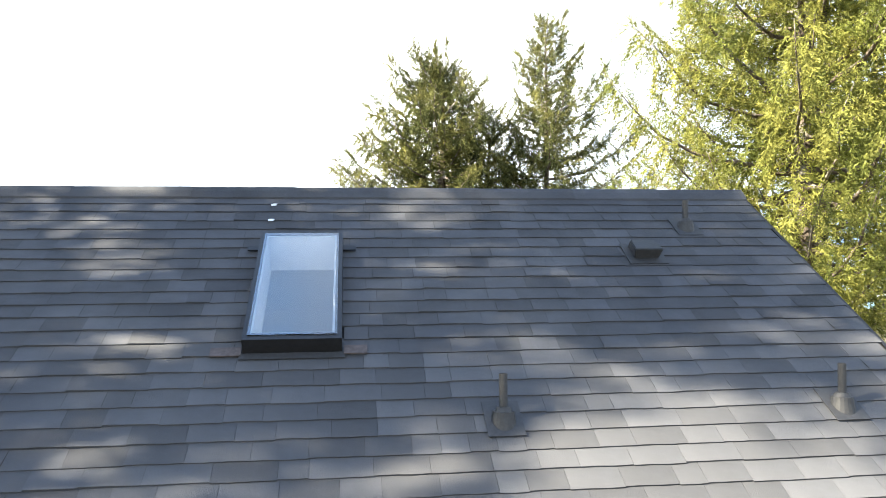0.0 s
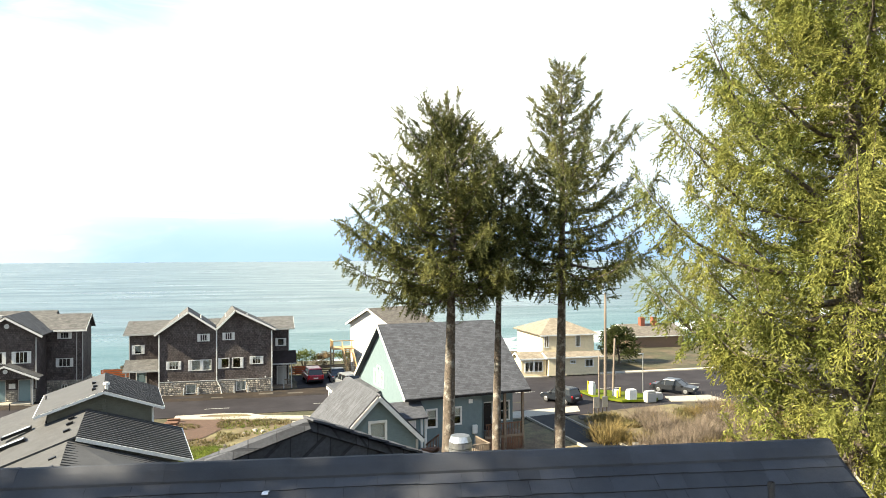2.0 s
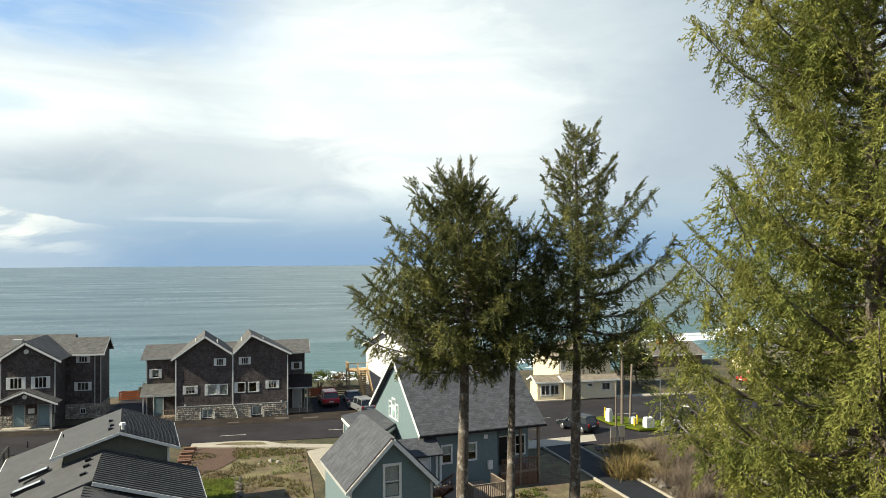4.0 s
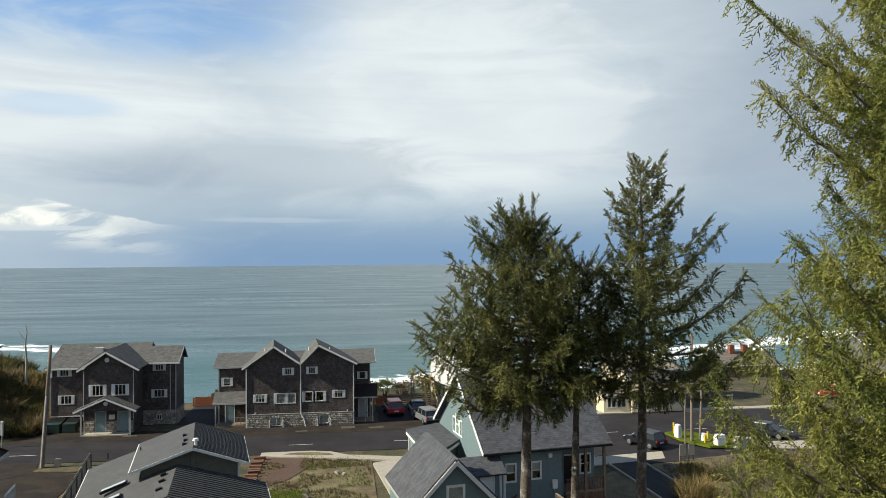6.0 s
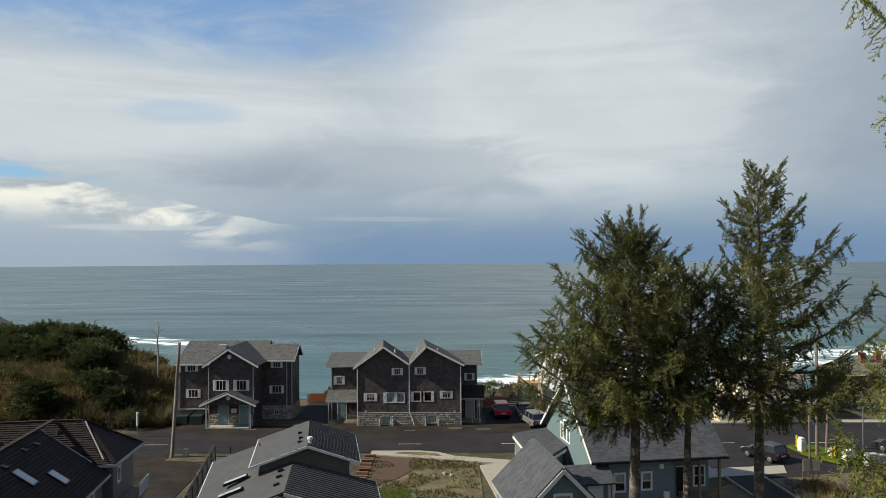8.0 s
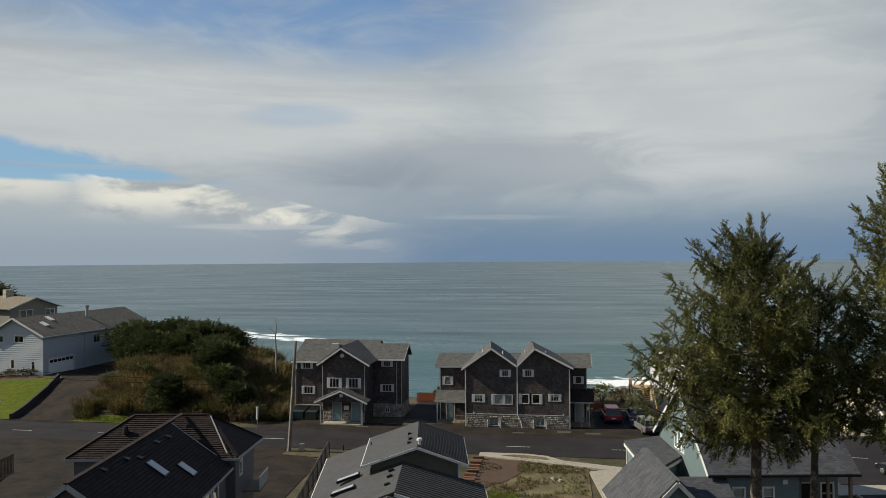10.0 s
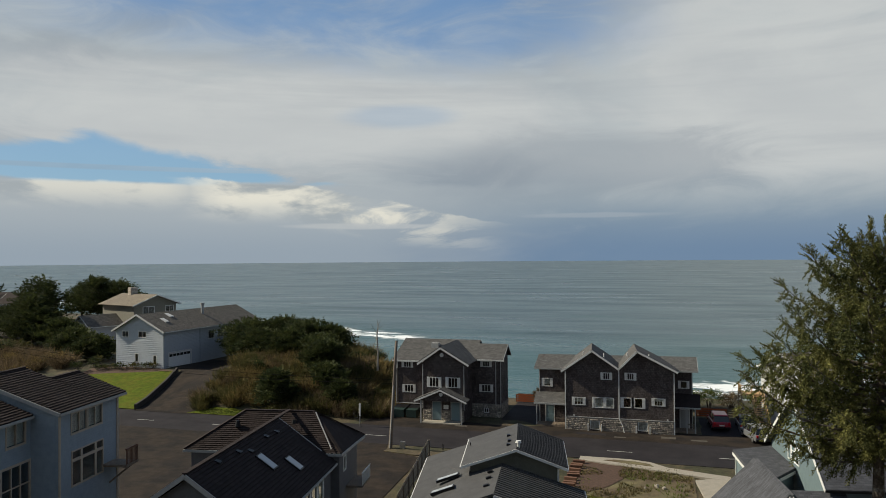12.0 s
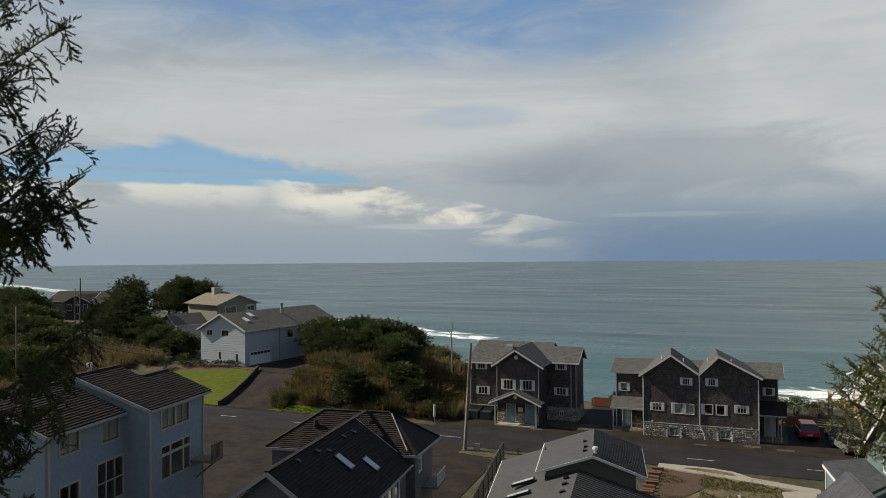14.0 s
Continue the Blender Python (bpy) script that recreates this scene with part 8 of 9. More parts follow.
for i in range(40):
    x, y = rs.uniform(-140, -108), rs.uniform(86, 108)
    shrub("coastal_shrub", x, y, ground_z(x, y), rs.uniform(4, 7), rs.uniform(2.0, 3.0), needle_dark if i % 3 else olive_brush, 700 + i, "dark green shore pine thicket", "shrub", "inland thicket", 300, 0.28, low=0.25)
for i in range(130):
    x, y = rs.uniform(-116, -79), rs.uniform(66, 106)
    if (x > -89 and y > 79) or (71 < y < 80) or y > 92 + (-79 - x) * 0.4:
        continue
    brush_clump("slope_brush", x, y, ground_z(x, y), rs.uniform(2.6, 4.2), rs.uniform(1.6, 2.6), brush if i % 5 else gold_brush, 800 + i, "brown leafless brush on the roadside slope", "slope brush", 190)
for i in range(16):
    x = -14 + i * 2.6 + rs.uniform(-0.6, 0.6)
    shrub("bluff_shrub", x, 97.5 + rs.uniform(-1, 3), 0, 3.2, rs.uniform(1.2, 2.0), lawn_leaf if i % 3 else brush, 400 + i, "green salal bush along the bluff's edge", "shrub", "bluff hedge", 300, 0.22)
for i in range(80):
    x, y = rs.uniform(28.8, 47), rs.uniform(40, 60)
    brush_clump("dry_shrub", x, y, ground_z(x, y), rs.uniform(1.6, 3.0), rs.uniform(1.0, 1.9), bank_twigs if i % 4 else gold_brush, 450 + i, "leafless brown brush on the bank", "bank brush", 260, 0.022)
brush_clump("straw_heap", 27.4, 53.6, ground_z(27.4, 53.6), 2.9, 1.7, gold_brush, 611, "rounded clump of straw-coloured dry grass on the bank", "", 420, 0.035)
pine("street_tree", 48.2, 91.6, 0.0, 4.8, 4.9, 377, "small dense dark-green tree behind the street", "", 1700, 0.5, 0.12)


# ---- grass and dry weeds ----
def tufts(name, spots, mat, seed, label, blades=5, size=0.16):
    """Many small grass tufts, three-cornered blades standing on the ground."""
    rs = np.random.RandomState(seed)
    pos = np.repeat(np.array([(x, y, ground_z(x, y) + lift) for x, y, lift in spots]), blades, 0)
    n = len(pos)
    a = rs.uniform(0, 2 * math.pi, n)
    out = np.stack([np.cos(a), np.sin(a), np.zeros(n)], 1)
    side = np.stack([-out[:, 1], out[:, 0], np.zeros(n)], 1)
    ln = size * rs.uniform(0.5, 1.5, n)[:, None]
    root = pos + out * rs.uniform(0, 0.4, n)[:, None] * size
    tip = root + out * ln * rs.uniform(0.3, 1.1, n)[:, None] + np.array([0, 0, 1.0]) * ln
    w = side * 0.16 * ln
    co = np.stack([root - w, root + w, tip], 1).reshape(-1, 3)
    return tagged(mesh_from_arrays(name, co, np.arange(len(co)).reshape(-1, 3), mat), label, "grass", kind="stuff")


def patchy(n, x0, x1, y0, y1, lift, seed, cut=0.0, keep=None):
    r = random.Random(seed)
    out = []
    while len(out) < n:
        x, y = r.uniform(x0, x1), r.uniform(y0, y1)
        if noise.noise((x * 0.35, y * 0.35, seed)) > cut and (keep is None or keep(x, y)):
            out.append((x, y, lift))
    return out


dry_blade = foliage("dry_grass_blade", (0.16, 0.125, 0.055), (0.10, 0.095, 0.035), 0.3, 0.3)
green_blade = foliage("grass_blade", (0.120, 0.155, 0.030), (0.155, 0.175, 0.045), 0.3, 0.45)
tufts("lot_grass", patchy(2600, -6.2, 3.2, 44, 70, 0.05, 3, 0.02), dry_blade, 1, "dry weeds scattered over the empty lot")
tufts("lot_grass", patchy(600, -6.0, 3.0, 44, 69, 0.05, 8, 0.15), green_blade, 2, "green weeds scattered over the empty lot")
tufts("lawn_grass", patchy(2600, -5.0, -2.0, 44, 60, 0.10, 5, -0.8), green_blade, 3, "short green grass of the lawn strip", size=0.1)
tufts("yard_grass", patchy(2600, 11.5, 24.4, 38, 52, 0.05, 6, 0.0), dry_blade, 4, "dry tufted grass in the yard below the trees")
tufts("yard_grass", patchy(1200, 11.5, 24.4, 38, 52, 0.05, 7, 0.15), green_blade, 5, "green tufts in the yard below the trees")
tufts("bank_grass", patchy(3000, 28.4, 42, 45, 62, 0.06, 9, -0.1), dry_blade, 6, "tall dry grass on the bank", size=0.32)
tufts("verge_grass", patchy(500, -55, -48, 79.7, 81.5, 0.08, 12, -0.8), green_blade, 8, "roadside grass strip", size=0.14)


# ---- poles, fences, signs and boxes ----
def pole(x, y, z, h, r, lean=(0, 0), label="weathered wooden utility pole", group=""):
    t = thing("utility_pole", x, y, z, 0, label, "utility pole", group)
    pts = [Vector((lean[0] * a, lean[1] * a, -0.3 + (h + 0.3) * a)) for a in (0, 0.25, 0.5, 0.75, 1.0)]
    k, vs, fs = 12, [], []
    for i, p in enumerate(pts):
        vs += [p + Vector((math.cos(2 * math.pi * j / k), math.sin(2 * math.pi * j / k), 0)) * r * (1 - 0.075 * i) for j in range(k)]
    for i in range(4):
        fs += [(i * k + j, i * k + (j + 1) % k, (i + 1) * k + (j + 1) % k, (i + 1) * k + j) for j in range(k)]
    link_mesh("shaft", vs, fs + [tuple(range(4 * k, 5 * k))], pole_wood, t, smooth=True)
    return t


p1 = pole(-25.6, 69.95, 0, 10.9, 0.20, (0.75, 0.0))
bm = shape()
tube(bm, (0.02, -0.16, 0.1), (0.45, -0.14, 6.4), 0.07, 0.07, 8)
part("conduit", bm, grey_trim, p1)
pole(34.7, 68.9, 0, 10.8, 0.16, (0.1, 0), group="junction poles")
pole(37.1, 71.9, 0, 5.8, 0.14, (0.25, 0), "pale short wooden utility pole", "junction poles")
pole(33.6, 68.0, 0, 4.6, 0.09, (0.0, 0), "thin weathered wooden post", "junction poles")
pole(-103, 80, 1.5, 11, 0.16, group="far poles")
pole(-126.6, 112.6, 4.2, 11.6, 0.2, group="far poles")
pole(-127.4, 112.0, 4.2, 9.6, 0.14, group="far poles")
wire = M("black_cable", (0.01, 0.01, 0.01), 0.9, vary=0.0, bump=0, spec=0.05)


def cable(a, b, sag, r=0.02):
    a, b = Vector(a), Vector(b)
    bm = shape()
    n = 14
    pts = [a.lerp(b, i / n) - Vector((0, 0, sag * 4 * (i / n) * (1 - i / n))) for i in range(n + 1)]
    rows = []
    for p in pts:
        rows.append([bm.verts.new(p + Vector((r * math.sin(k * 1.2566) * 0.7, r * math.sin(k * 1.2566) * 0.7, r * math.cos(k * 1.2566)))) for k in range(5)])
    for u, v in zip(rows, rows[1:]):
        for k in range(5):
            bm.faces.new((u[k], u[(k + 1) % 5], v[(k + 1) % 5], v[k]))
    bmesh.ops.recalc_face_normals(bm, faces=list(bm.faces))
    tagged(part("cable", bm, wire), "thin black overhead cable", "cable", "overhead cables")


cable((-25.1, 69.9, 6.6), (-103, 80, 9.2), 1.6)
cable((-25.0, 69.9, 7.0), (-103, 80, 9.9), 1.5)
cable((-25.1, 69.9, 6.6), (-30.9, 86.4, 5.6), 0.3)

# street lamp far along
t = thing("street_lamp", -121.5, 118.6, 4.2, 0, "slim metal street lamp with a long arm", "street lamp")
bm = shape()
tube(bm, (0, 0, 0), (0, 0, 11.5), 0.09, 0.06, 8)
part("post", bm, galv, t)
bm = shape()
tube(bm, (0, 0, 11.4), (-2.6, -0.4, 11.9), 0.04, 0.04, 6)
part("arm", bm, galv, t)
bm = box(shape(), -3.2, -2.5, -0.55, -0.25, 11.85, 12.0)
part("lamp_head", bm, galv, t)
# dead snag
t = thing("dead_snag", -36.1, 93.0, 4.0, 0, "bare bleached dead tree trunk with stub branches", "tree")
bm = shape()
pts = [(0, 0, 0), (0.05, 0, 2.6), (-0.08, 0, 4.8), (0.1, 0, 6.0), (-0.12, 0.1, 7.0)]
for i, (p, q) in enumerate(zip(pts, pts[1:])):
    tube(bm, p, q, 0.15 - 0.03 * i, 0.12 - 0.03 * i, 7)
part("trunk", bm, dead_wood, t)
for p, q in (((0, 0, 4.9), (-1.0, 0.1, 6.3)), ((0, 0, 5.6), (0.8, -0.2, 6.1)), ((-0.1, 0, 4.2), (-0.7, 0.2, 4.7)), ((0.05, 0, 6.0), (0.45, 0.1, 6.9)), ((-0.6, 0, 5.75), (-0.95, 0, 5.7))):
    bm = shape()
    tube(bm, p, q, 0.05, 0.015, 6)
    part("branch", bm, dead_wood, t)

# board fence beside the yard
fa, fb = Vector((-21.0, 68.2, 0)), Vector((-18.1, 51.5, 0))
fence = thing("board_fence", fa.x, fa.y, 0, math.degrees(math.atan2(fb.y - fa.y, fb.x - fa.x)), "weathered grey upright board fence", "fence")
L = (fb - fa).length
# boards lighter than rails and posts: sunlight is put into their colour
sunlit_board = M("sunlit_weathered_board", (0.36, 0.31, 0.24), 0.85, vary=0.25, scale=3, fine=25, per_object=0.15, bump=0.2)
me = part("board", bevel(box(shape(), 0, 0.137, -0.012, 0.012, 0.05, 1.65), 0.006), sunlit_board, fence)
for i in range(1, int(L / 0.143)):
    ob = new("board", me.data)
    ob.parent = fence
    ob.location = (i * 0.143, rs.uniform(-0.006, 0.006), rs.uniform(-0.03, 0.02))
for z in (0.4, 1.35):
    part("rail", box(shape(), 0, L, 0.014, 0.06, z - 0.045, z + 0.045), weathered, fence)
for i in range(int(L / 2.4) + 1):
    part("post", box(shape(), i * 2.4 - 0.05, i * 2.4 + 0.05, 0.062, 0.16, -0.3, 1.6), weathered, fence)

flat("pole_verge", [(-25.9, 68.8), (-22.4, 68.2), (-20.2, 68.4), (-20.0, 69.6), (-22.5, 70.2), (-25.6, 70.6)], 0.06, scrub, "small weedy verge round the utility pole", "verge", 0.1)
bm = bevel(box(shape(), -24.6, -24.1, 70.0, 70.4, 0.06, 0.75), 0.04)
tagged(part("utility_box", bm, concrete), "small pale utility box beside the pole", "utility box")
t = thing("marker_post", -32.4, 78.2, 0, 0, "slim white roadside marker on a post", "marker")
part("post", tube(shape(), (0, 0, 0), (0, 0, 1.2), 0.05, 0.05, 8), galv, t)
part("sleeve", tube(shape(), (0, 0, 1.2), (0, 0, 2.6), 0.12, 0.12, 10), white_trim, t)

# timber steps and stones at the lot
for i in range(11):
    y = 60.5 + i * 0.92
    bm = bevel(box(shape(), -0.55, 0.55, -0.16, 0.16, -0.1, 0.2), 0.025)
    ob = part("timber_block", bm, red_wood)
    ob.matrix_basis = pose(-6.75 + rs.uniform(-0.08, 0.08), y, 0.05 + 0.05 * (i % 3), 0, 0, rs.uniform(-8, 8))
    tagged(ob, "weathered red-brown timber block edging the lot", "timber", "lot edging")


def rock(x, y, z, r, seed, label="rough grey garden stone", group="garden stones", mat=None):
    g = random.Random(seed)
    bm = shape()
    bmesh.ops.create_icosphere(bm, subdivisions=2, radius=r)
    for v in bm.verts:
        v.co *= 1 + 0.5 * noise.noise(v.co * (1.6 / r) + Vector((seed, 0, 0)))
        v.co.z *= 0.7
    ob = part("rock", bm, mat or stone)
    ob.matrix_basis = pose(x, y, z, 0, 0, g.uniform(0, 360))
    return tagged(ob, label, "rock", group)


for i in range(34):
    f = i / 33
    rock(-2.2 + 1.3 * (1 - f) + rs.uniform(-0.3, 0.3), 44 + 16 * f, ground_z(-2, 44 + 16 * f) + 0.12, rs.uniform(0.10, 0.24), i)
for i in range(26):
    f = i / 25
    rock(28.4 + rs.uniform(0, 0.7), 44 + 18 * f, ground_z(28.5, 44 + 18 * f) + 0.12, rs.uniform(0.2, 0.45), 60 + i, "grey boulder along the driveway", "driveway boulders")
for x, y, r in ((0.3, 64.2, 0.22), (0.9, 63.8, 0.18), (-0.6, 63.5, 0.12)):
    rock(x, y, 0.08, r, int(r * 100), "pale stone lying on the bare lot", "lot stones", concrete)

# hedge fence and orange netting over the bluff
orange = M("orange_netting", (0.42, 0.10, 0.03), 0.7, vary=0.25, scale=3)
for xa, xb, y, m, lab in ((-17.8, -13.0, 96.4, orange, "orange plastic safety netting fence"), (4.6, 8.0, 93.0, orange, "orange plastic safety netting fence"), (-17.6, -13.0, 97.0, weathered, "weathered wooden rail fence at the bluff"), (5.0, 24.0, 93.6, weathered, "weathered wooden rail fence at the bluff")):
    t = thing("bluff_fence", xa, y, 0, 0, lab, "fence", "bluff fences")
    k = int((xb - xa) / 1.6) + 1
    for i in range(k + 1):
        part("post", box(shape(), i * (xb - xa) / k - 0.06, i * (xb - xa) / k + 0.06, -0.06, 0.06, -0.3, 1.15), weathered, t)
    for j in range(4):
        part("rail", box(shape(), 0, xb - xa, -0.085, -0.062, 0.15 + j * 0.26, 0.33 + j * 0.26), m, t)

# refuse bins under the dark house
bin_green = M("green_bin_steel", (0.020, 0.040, 0.035), 0.5, vary=0.25, scale=3)
for x, w in ((-29.9, 1.5), (-28.2, 1.3)):
    t = thing("refuse_bin", x, 85.4, 0, 0, "dark green steel refuse bin with a lid", "bin", "refuse bins")
    bm = shape()
    slab(bm, [(-w / 2, -0.5, 0.1), (w / 2, -0.5, 0.1), (w / 2, -0.55, 1.0), (-w / 2, -0.55, 1.0)], -1.0)
    bmesh.ops.recalc_face_normals(bm, faces=list(bm.faces))
    part("body", bm, bin_green, t)
    part("lid", slab(shape(), [(-w / 2 - 0.03, -0.6, 1.02), (w / 2 + 0.03, -0.6, 1.02), (w / 2 + 0.03, 0.5, 1.2), (-w / 2 - 0.03, 0.5, 1.2)], 0.05), black_metal, t)
    part("rib", box(shape(), -w / 2, w / 2, -0.62, -0.56, 0.5, 0.6), bin_green, t)

# junction island: grass, service boxes, bollards, signs
flat("island_grass", [(33.6, 72.6), (35.2, 73.2), (37.4, 71.4), (40.5, 68.2), (39.0, 66.2), (35.4, 66.6), (33.8, 69.6)], 0.12, lawn, "green grass island at the junction", "verge", 0.2)
yellow = M("yellow_paint", (0.62, 0.44, 0.02), 0.5, vary=0.1)
for x, y, h in ((35.6, 68.0, 0.95), (36.2, 68.6, 1.1), (34.3, 72.0, 1.3)):
    t = thing("bollard", x, y, 0.1, 0, "yellow painted steel bollard", "bollard", "junction bollards")
    part("post", tube(shape(), (0, 0, 0), (0, 0, h), 0.09, 0.09, 10), yellow, t)
for x, y, w, h, m, lab in ((36.6, 67.0, 0.95, 1.2, white_trim, "white service cabinet with a domed lid"), (35.9, 68.9, 0.5, 0.9, white_trim, "small white service box"), (39.4, 67.2, 1.3, 0.7, grey_trim, "low grey service cabinet"), (38.2, 66.2, 1.1, 1.1, grey_trim, "grey metal service cabinet"), (34.0, 70.4, 0.45, 1.5, white_trim, "narrow white meter box")):
    t = thing("service_cabinet", x, y, 0.1, 8, lab, "cabinet", "junction cabinets")
    part("body", bevel(box(shape(), -w / 2, w / 2, -0.35, 0.35, 0, h * 0.85), 0.04, 2), m, t)
    part("lid", bevel(box(shape(), -w / 2 + 0.03, w / 2 - 0.03, -0.32, 0.32, h * 0.85, h), 0.05, 2), m, t)
for x, y in ((31.0, 63.2), (31.9, 63.3)):
    t = thing("sign_board", x, y, 0, 12, "grey back of a notice board on two posts", "sign", "notice boards")
    part("board", box(shape(), -0.32, 0.32, -0.03, 0.03, 0.5, 1.5), galv, t)
    for dx in (-0.25, 0.25):
        part("post", box(shape(), dx - 0.04, dx + 0.04, 0.032, 0.1, -0.2, 1.45), weathered, t)
t = thing("street_lamp", 40.3, 71.3, 0, 0, "slim grey metal sign post at the junction", "post")
part("post", tube(shape(), (0, 0, 0), (0, 0, 4.2), 0.06, 0.05, 8), galv, t)
part("head", box(shape(), -0.5, 0.1, -0.06, 0.06, 4.1, 4.2), galv, t)
flat("kerb_apron", [(40.5, 66.0), (46, 65.0), (46, 68.0), (41.2, 68.4)], 0.1, concrete, "pale concrete pavement at the junction", "pavement", 0.16)
flat("far_pavement", [(24, 83.4), (60, 83.4), (60, 84.6), (24, 84.6)], 0.12, concrete, "pale concrete pavement before the cream house", "pavement", 0.16)


# ---- vehicles ----
tyre_m = M("tyre_rubber", (0.012, 0.012, 0.013), 0.85, vary=0.1)
rim_m = M("alloy_rim", (0.45, 0.45, 0.46), 0.3, 0.9, vary=0.1)
lamp_red = M("red_lamp", (0.45, 0.02, 0.02), 0.25, vary=0.05, bump=0)
lamp_white = M("clear_lamp", (0.75, 0.75, 0.72), 0.15, vary=0.05, bump=0)
plate_m = M("plate", (0.55, 0.55, 0.52), 0.5, vary=0.05)
car_glass = M("car_glass", (0.012, 0.014, 0.016), 0.06, vary=0.0, spec=0.7, bump=0)


def car(x, y, z, rz, colour, label, L=4.6, W=1.84, Hh=1.68, suv=True, rails=False, name="car"):
    """A car that looks along +x: body, cabin, glass, four wheels, lamps, plate."""
    t = thing(name, x, y, z, rz, label, "car")
    paint = M("car_paint_%02d%02d%02d" % tuple(int(c * 99) for c in colour), colour, 0.28, 0.15, vary=0.06, scale=2, fine=30, spec=0.6, bump=0)
    sill, belt = 0.32, Hh * 0.58
    prof = [(-L / 2, 0.45), (-L / 2 + 0.06, sill), (L / 2 - 0.1, sill), (L / 2, 0.5), (L / 2 - 0.03, belt * 0.80), (L / 2 - 0.35, belt * 0.93), (L / 2 - 1.15, belt), (-L / 2 + 0.12, belt * 1.03), (-L / 2, belt * 0.9)]
    bm = shape()
    rings = []
    for k, s in ((-1.0, 0.985), (-0.92, 1.0), (0.92, 1.0), (1.0, 0.985)):
        inset = 0.06 if abs(k) == 1 else 0
        rings.append([bm.verts.new((px * s, k * W / 2, pz + (inset if pz < 0.5 else -inset * 0.6))) for px, pz in prof])
    for a, b in zip(rings, rings[1:]):
        for i in range(len(prof)):
            j = (i + 1) % len(prof)
            bm.faces.new((a[i], a[j], b[j], b[i]))
    bm.faces.new(rings[0][::-1])
    bm.faces.new(rings[-1])
    bmesh.ops.recalc_face_normals(bm, faces=list(bm.faces))
    body = part("body", bevel(bm, 0.03, 2), paint, t)
    back = -L / 2 + (0.16 if suv else 0.75)
    cab = [(back, belt), (L / 2 - 1.1, belt), (L / 2 - 1.85, Hh - 0.03), (back + (0.28 if suv else 0.7), Hh - 0.02)]

    def prism(pts, w0, w1, y_in=0.0):
        b2 = shape()
        zs = [p[1] for p in pts]
        lo, hi = min(zs), max(zs)
        lft, rgt = [], []
        for px, pz in pts:
            w = w0 + (w1 - w0) * (pz - lo) / (hi - lo)
            lft.append(b2.verts.new((px, w / 2, pz)))
            rgt.append(b2.verts.new((px, -w / 2, pz)))
        b2.faces.new(lft)
        b2.faces.new(rgt[::-1])
        for i in range(len(pts)):
            j = (i + 1) % len(pts)
            b2.faces.new((lft[i], rgt[i], rgt[j], lft[j]))
        bmesh.ops.recalc_face_normals(b2, faces=list(b2.faces))
        return b2
    part("window_band", bevel(prism([(p[0], p[1] - (0.0 if i < 2 else 0.06)) for i, p in enumerate(cab)], W * 0.93, W * 0.76), 0.03), car_glass, t)
    roof = [(cab[3][0] - 0.12, Hh - 0.11), (cab[2][0] + 0.1, Hh - 0.11), (cab[2][0] - 0.08, Hh), (cab[3][0] + 0.05, Hh)]
    part("roof", bevel(prism(roof, W * 0.80, W * 0.74), 0.025, 2), paint, t)
    for px, tx in ((back + 0.02, cab[3][0] - 0.02), (0.35, 0.2), (-0.75, -0.72)) + (() if suv else ()):
        for sy in (-1, 1):
            b2 = shape()
            beam(b2, (px, sy * W * 0.468, belt), (tx, sy * W * 0.392, Hh - 0.08), 0.09, 0.03, (0, sy, 0))
            part("pillar", b2, paint, t)
    for sy in (-1, 1):
        b2 = shape()
        beam(b2, (L / 2 - 1.1, sy * W * 0.462, belt), (L / 2 - 1.85, sy * W * 0.385, Hh - 0.07), 0.06, 0.05)
        part("pillar", b2, paint, t)
        for wx in (-L * 0.30, L * 0.31):
            b2 = shape()
            tube(b2, (wx, sy * (W / 2 - 0.2), 0.34), (wx, sy * (W / 2 + 0.012), 0.34), 0.34, 0.33, 18)
            wheel = part("wheel", b2, tyre_m, t)
            b2 = shape()
            tube(b2, (wx, sy * (W / 2 + 0.013), 0.34), (wx, sy * (W / 2 + 0.025), 0.34), 0.21, 0.19, 14)
            part("rim", b2, rim_m, wheel)
        part("tail_lamp", bevel(box(shape(), -L / 2 - 0.012, -L / 2 + 0.1, sy * W / 2 * 0.80 - 0.1, sy * W / 2 * 0.80 + 0.1, belt * 0.72, belt * 1.0), 0.015), lamp_red, t)
        part("headlamp", bevel(box(shape(), L / 2 - 0.2, L / 2 - 0.015, sy * W / 2 * 0.76 - 0.16, sy * W / 2 * 0.76 + 0.16, belt * 0.68, belt * 0.84), 0.02), lamp_white, t)
        part("mirror", bevel(box(shape(), L / 2 - 1.42, L / 2 - 1.26, sy * (W / 2 + 0.08) - 0.08, sy * (W / 2 + 0.08) + 0.08, belt, belt + 0.15), 0.03), paint, t)
    part("number_plate", box(shape(), -L / 2 - 0.015, -L / 2 + 0.02, -0.26, 0.26, 0.62, 0.76), plate_m, t)
    part("bumper", bevel(box(shape(), -L / 2 - 0.05, -L / 2 + 0.15, -W / 2 * 0.94, W / 2 * 0.94, 0.34, 0.55), 0.03, 2), black_metal, t)
    if rails:
        for sy in (-1, 1):
            b2 = shape()
            beam(b2, (-L / 2 + 0.6, sy * W * 0.36, Hh + 0.05), (0.4, sy * W * 0.36, Hh + 0.05), 0.04, 0.05)
            part("roof_rail", b2, black_metal, t)
        for px in (-L / 2 + 0.9, 0.1):
            b2 = shape()
            beam(b2, (px, -W * 0.36, Hh + 0.08), (px, W * 0.36, Hh + 0.08), 0.05, 0.03)
            part("roof_bar", b2, black_metal, t)
    return t


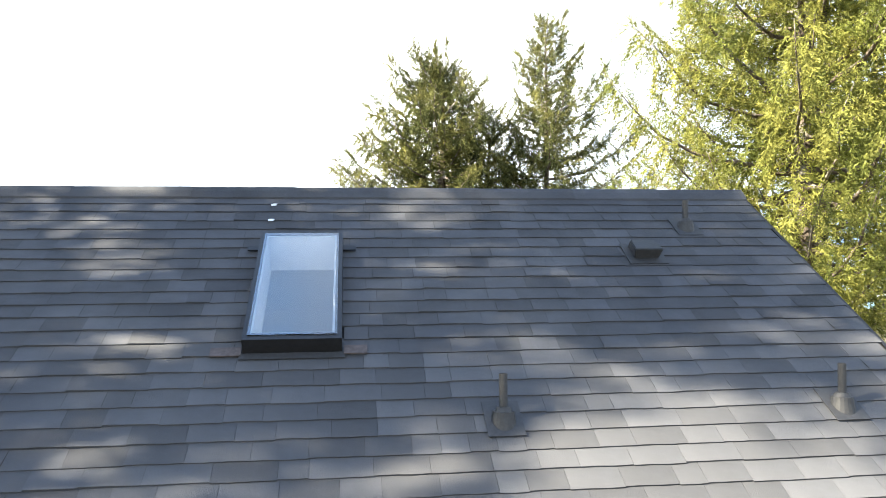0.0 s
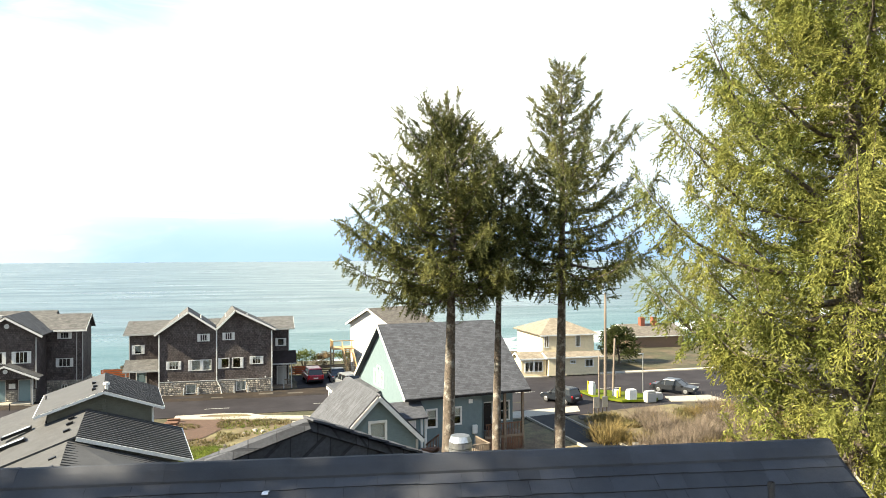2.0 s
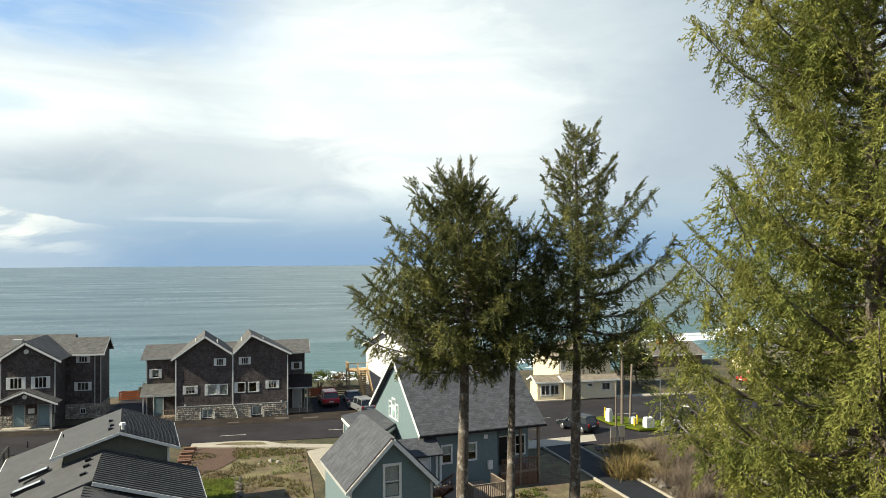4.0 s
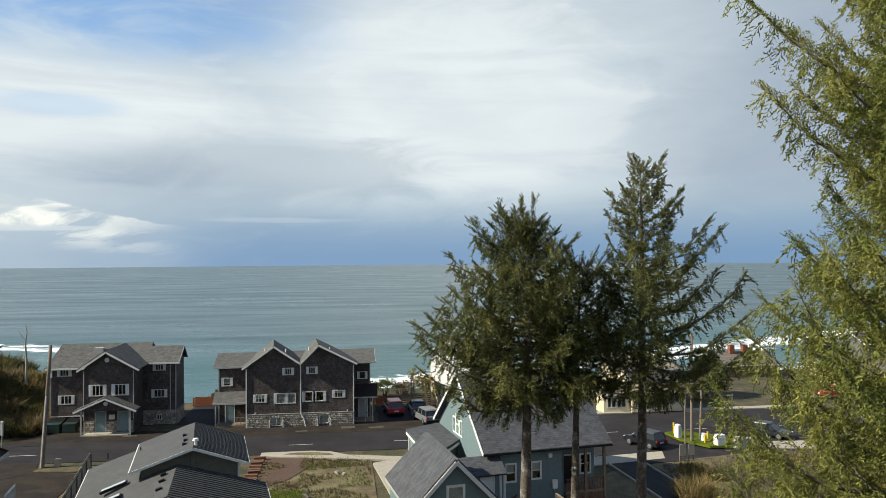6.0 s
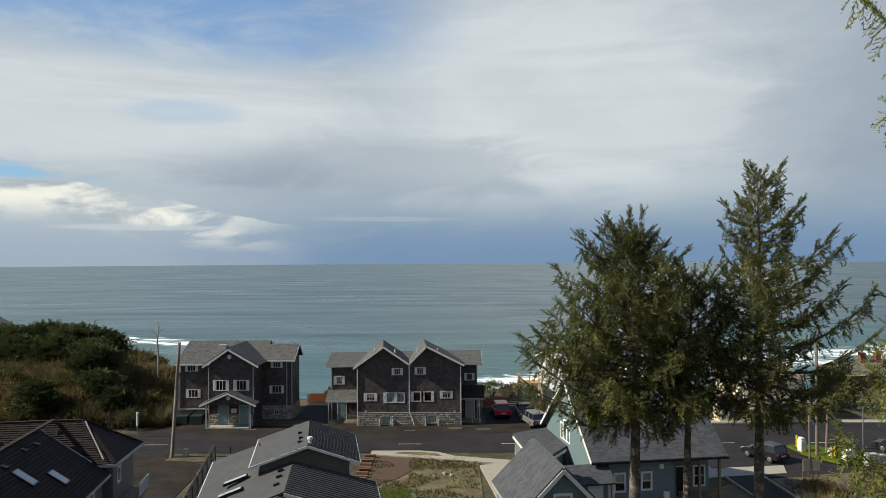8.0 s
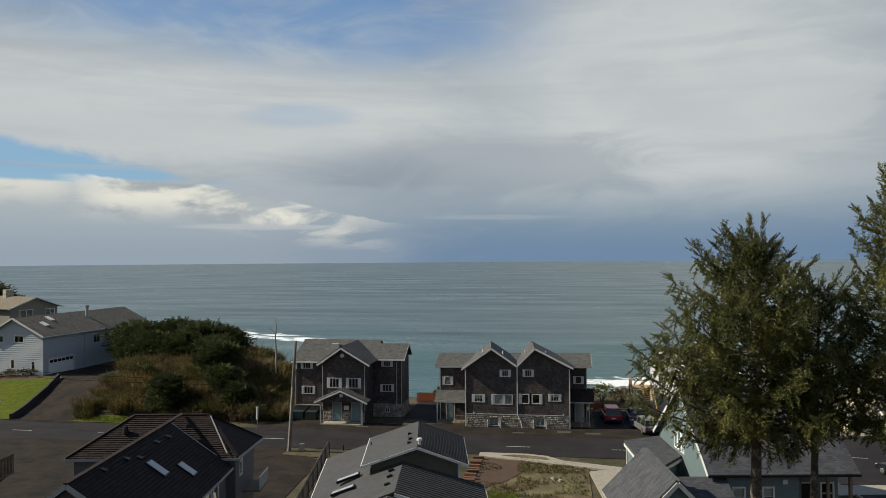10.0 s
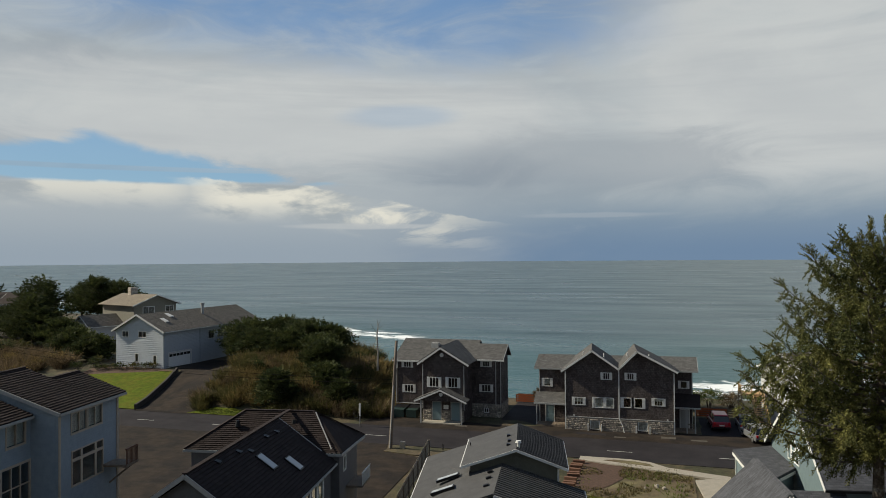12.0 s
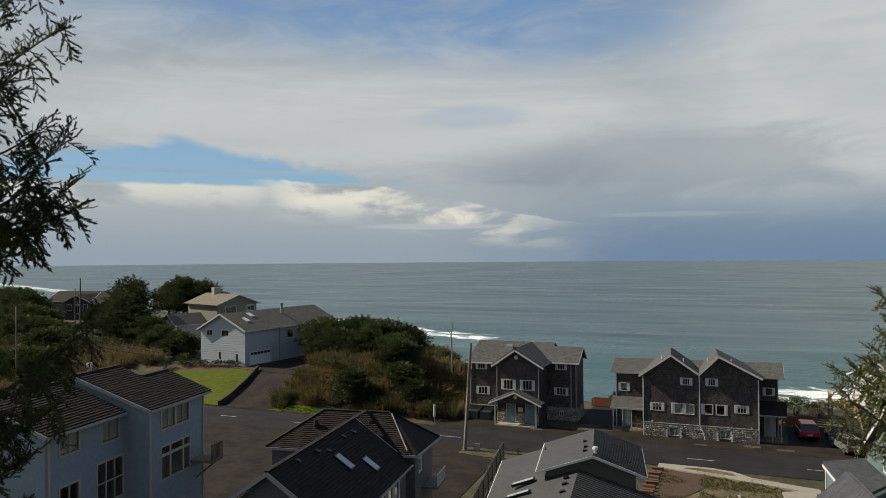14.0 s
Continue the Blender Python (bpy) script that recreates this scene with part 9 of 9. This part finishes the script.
car(6.75, 88.2, 0.01, 95, (0.30, 0.016, 0.030), "dark red sport-utility car parked nose to the sea", 4.7, 1.9, 1.75)
car(9.6, 88.4, 0.01, 92, (0.035, 0.042, 0.055), "dark blue-grey saloon car parked nose to the sea", 4.6, 1.82, 1.45, False)
car(10.1, 83.2, 0.01, 105, (0.16, 0.165, 0.175), "silver-grey sport-utility car parked in the bay", 4.6, 1.86, 1.66)
car(29.9, 68.9, 0.0, 118, (0.010, 0.013, 0.018), "dark compact sport-utility car standing at the kerb", 4.0, 1.78, 1.6)
car(43.6, 70.6, 0.0, -50, (0.020, 0.022, 0.026), "black saloon car on the street", 4.7, 1.82, 1.45, False)
car(26.6, 40.2, 0.03, 78, (0.42, 0.012, 0.035), "bright red sport-utility car with roof bars on the driveway", 4.5, 1.85, 1.68, True, True)
car(64, 88.5, 0.0, 5, (0.50, 0.03, 0.03), "red pickup-sized car across the junction", 4.8, 1.85, 1.6, False)
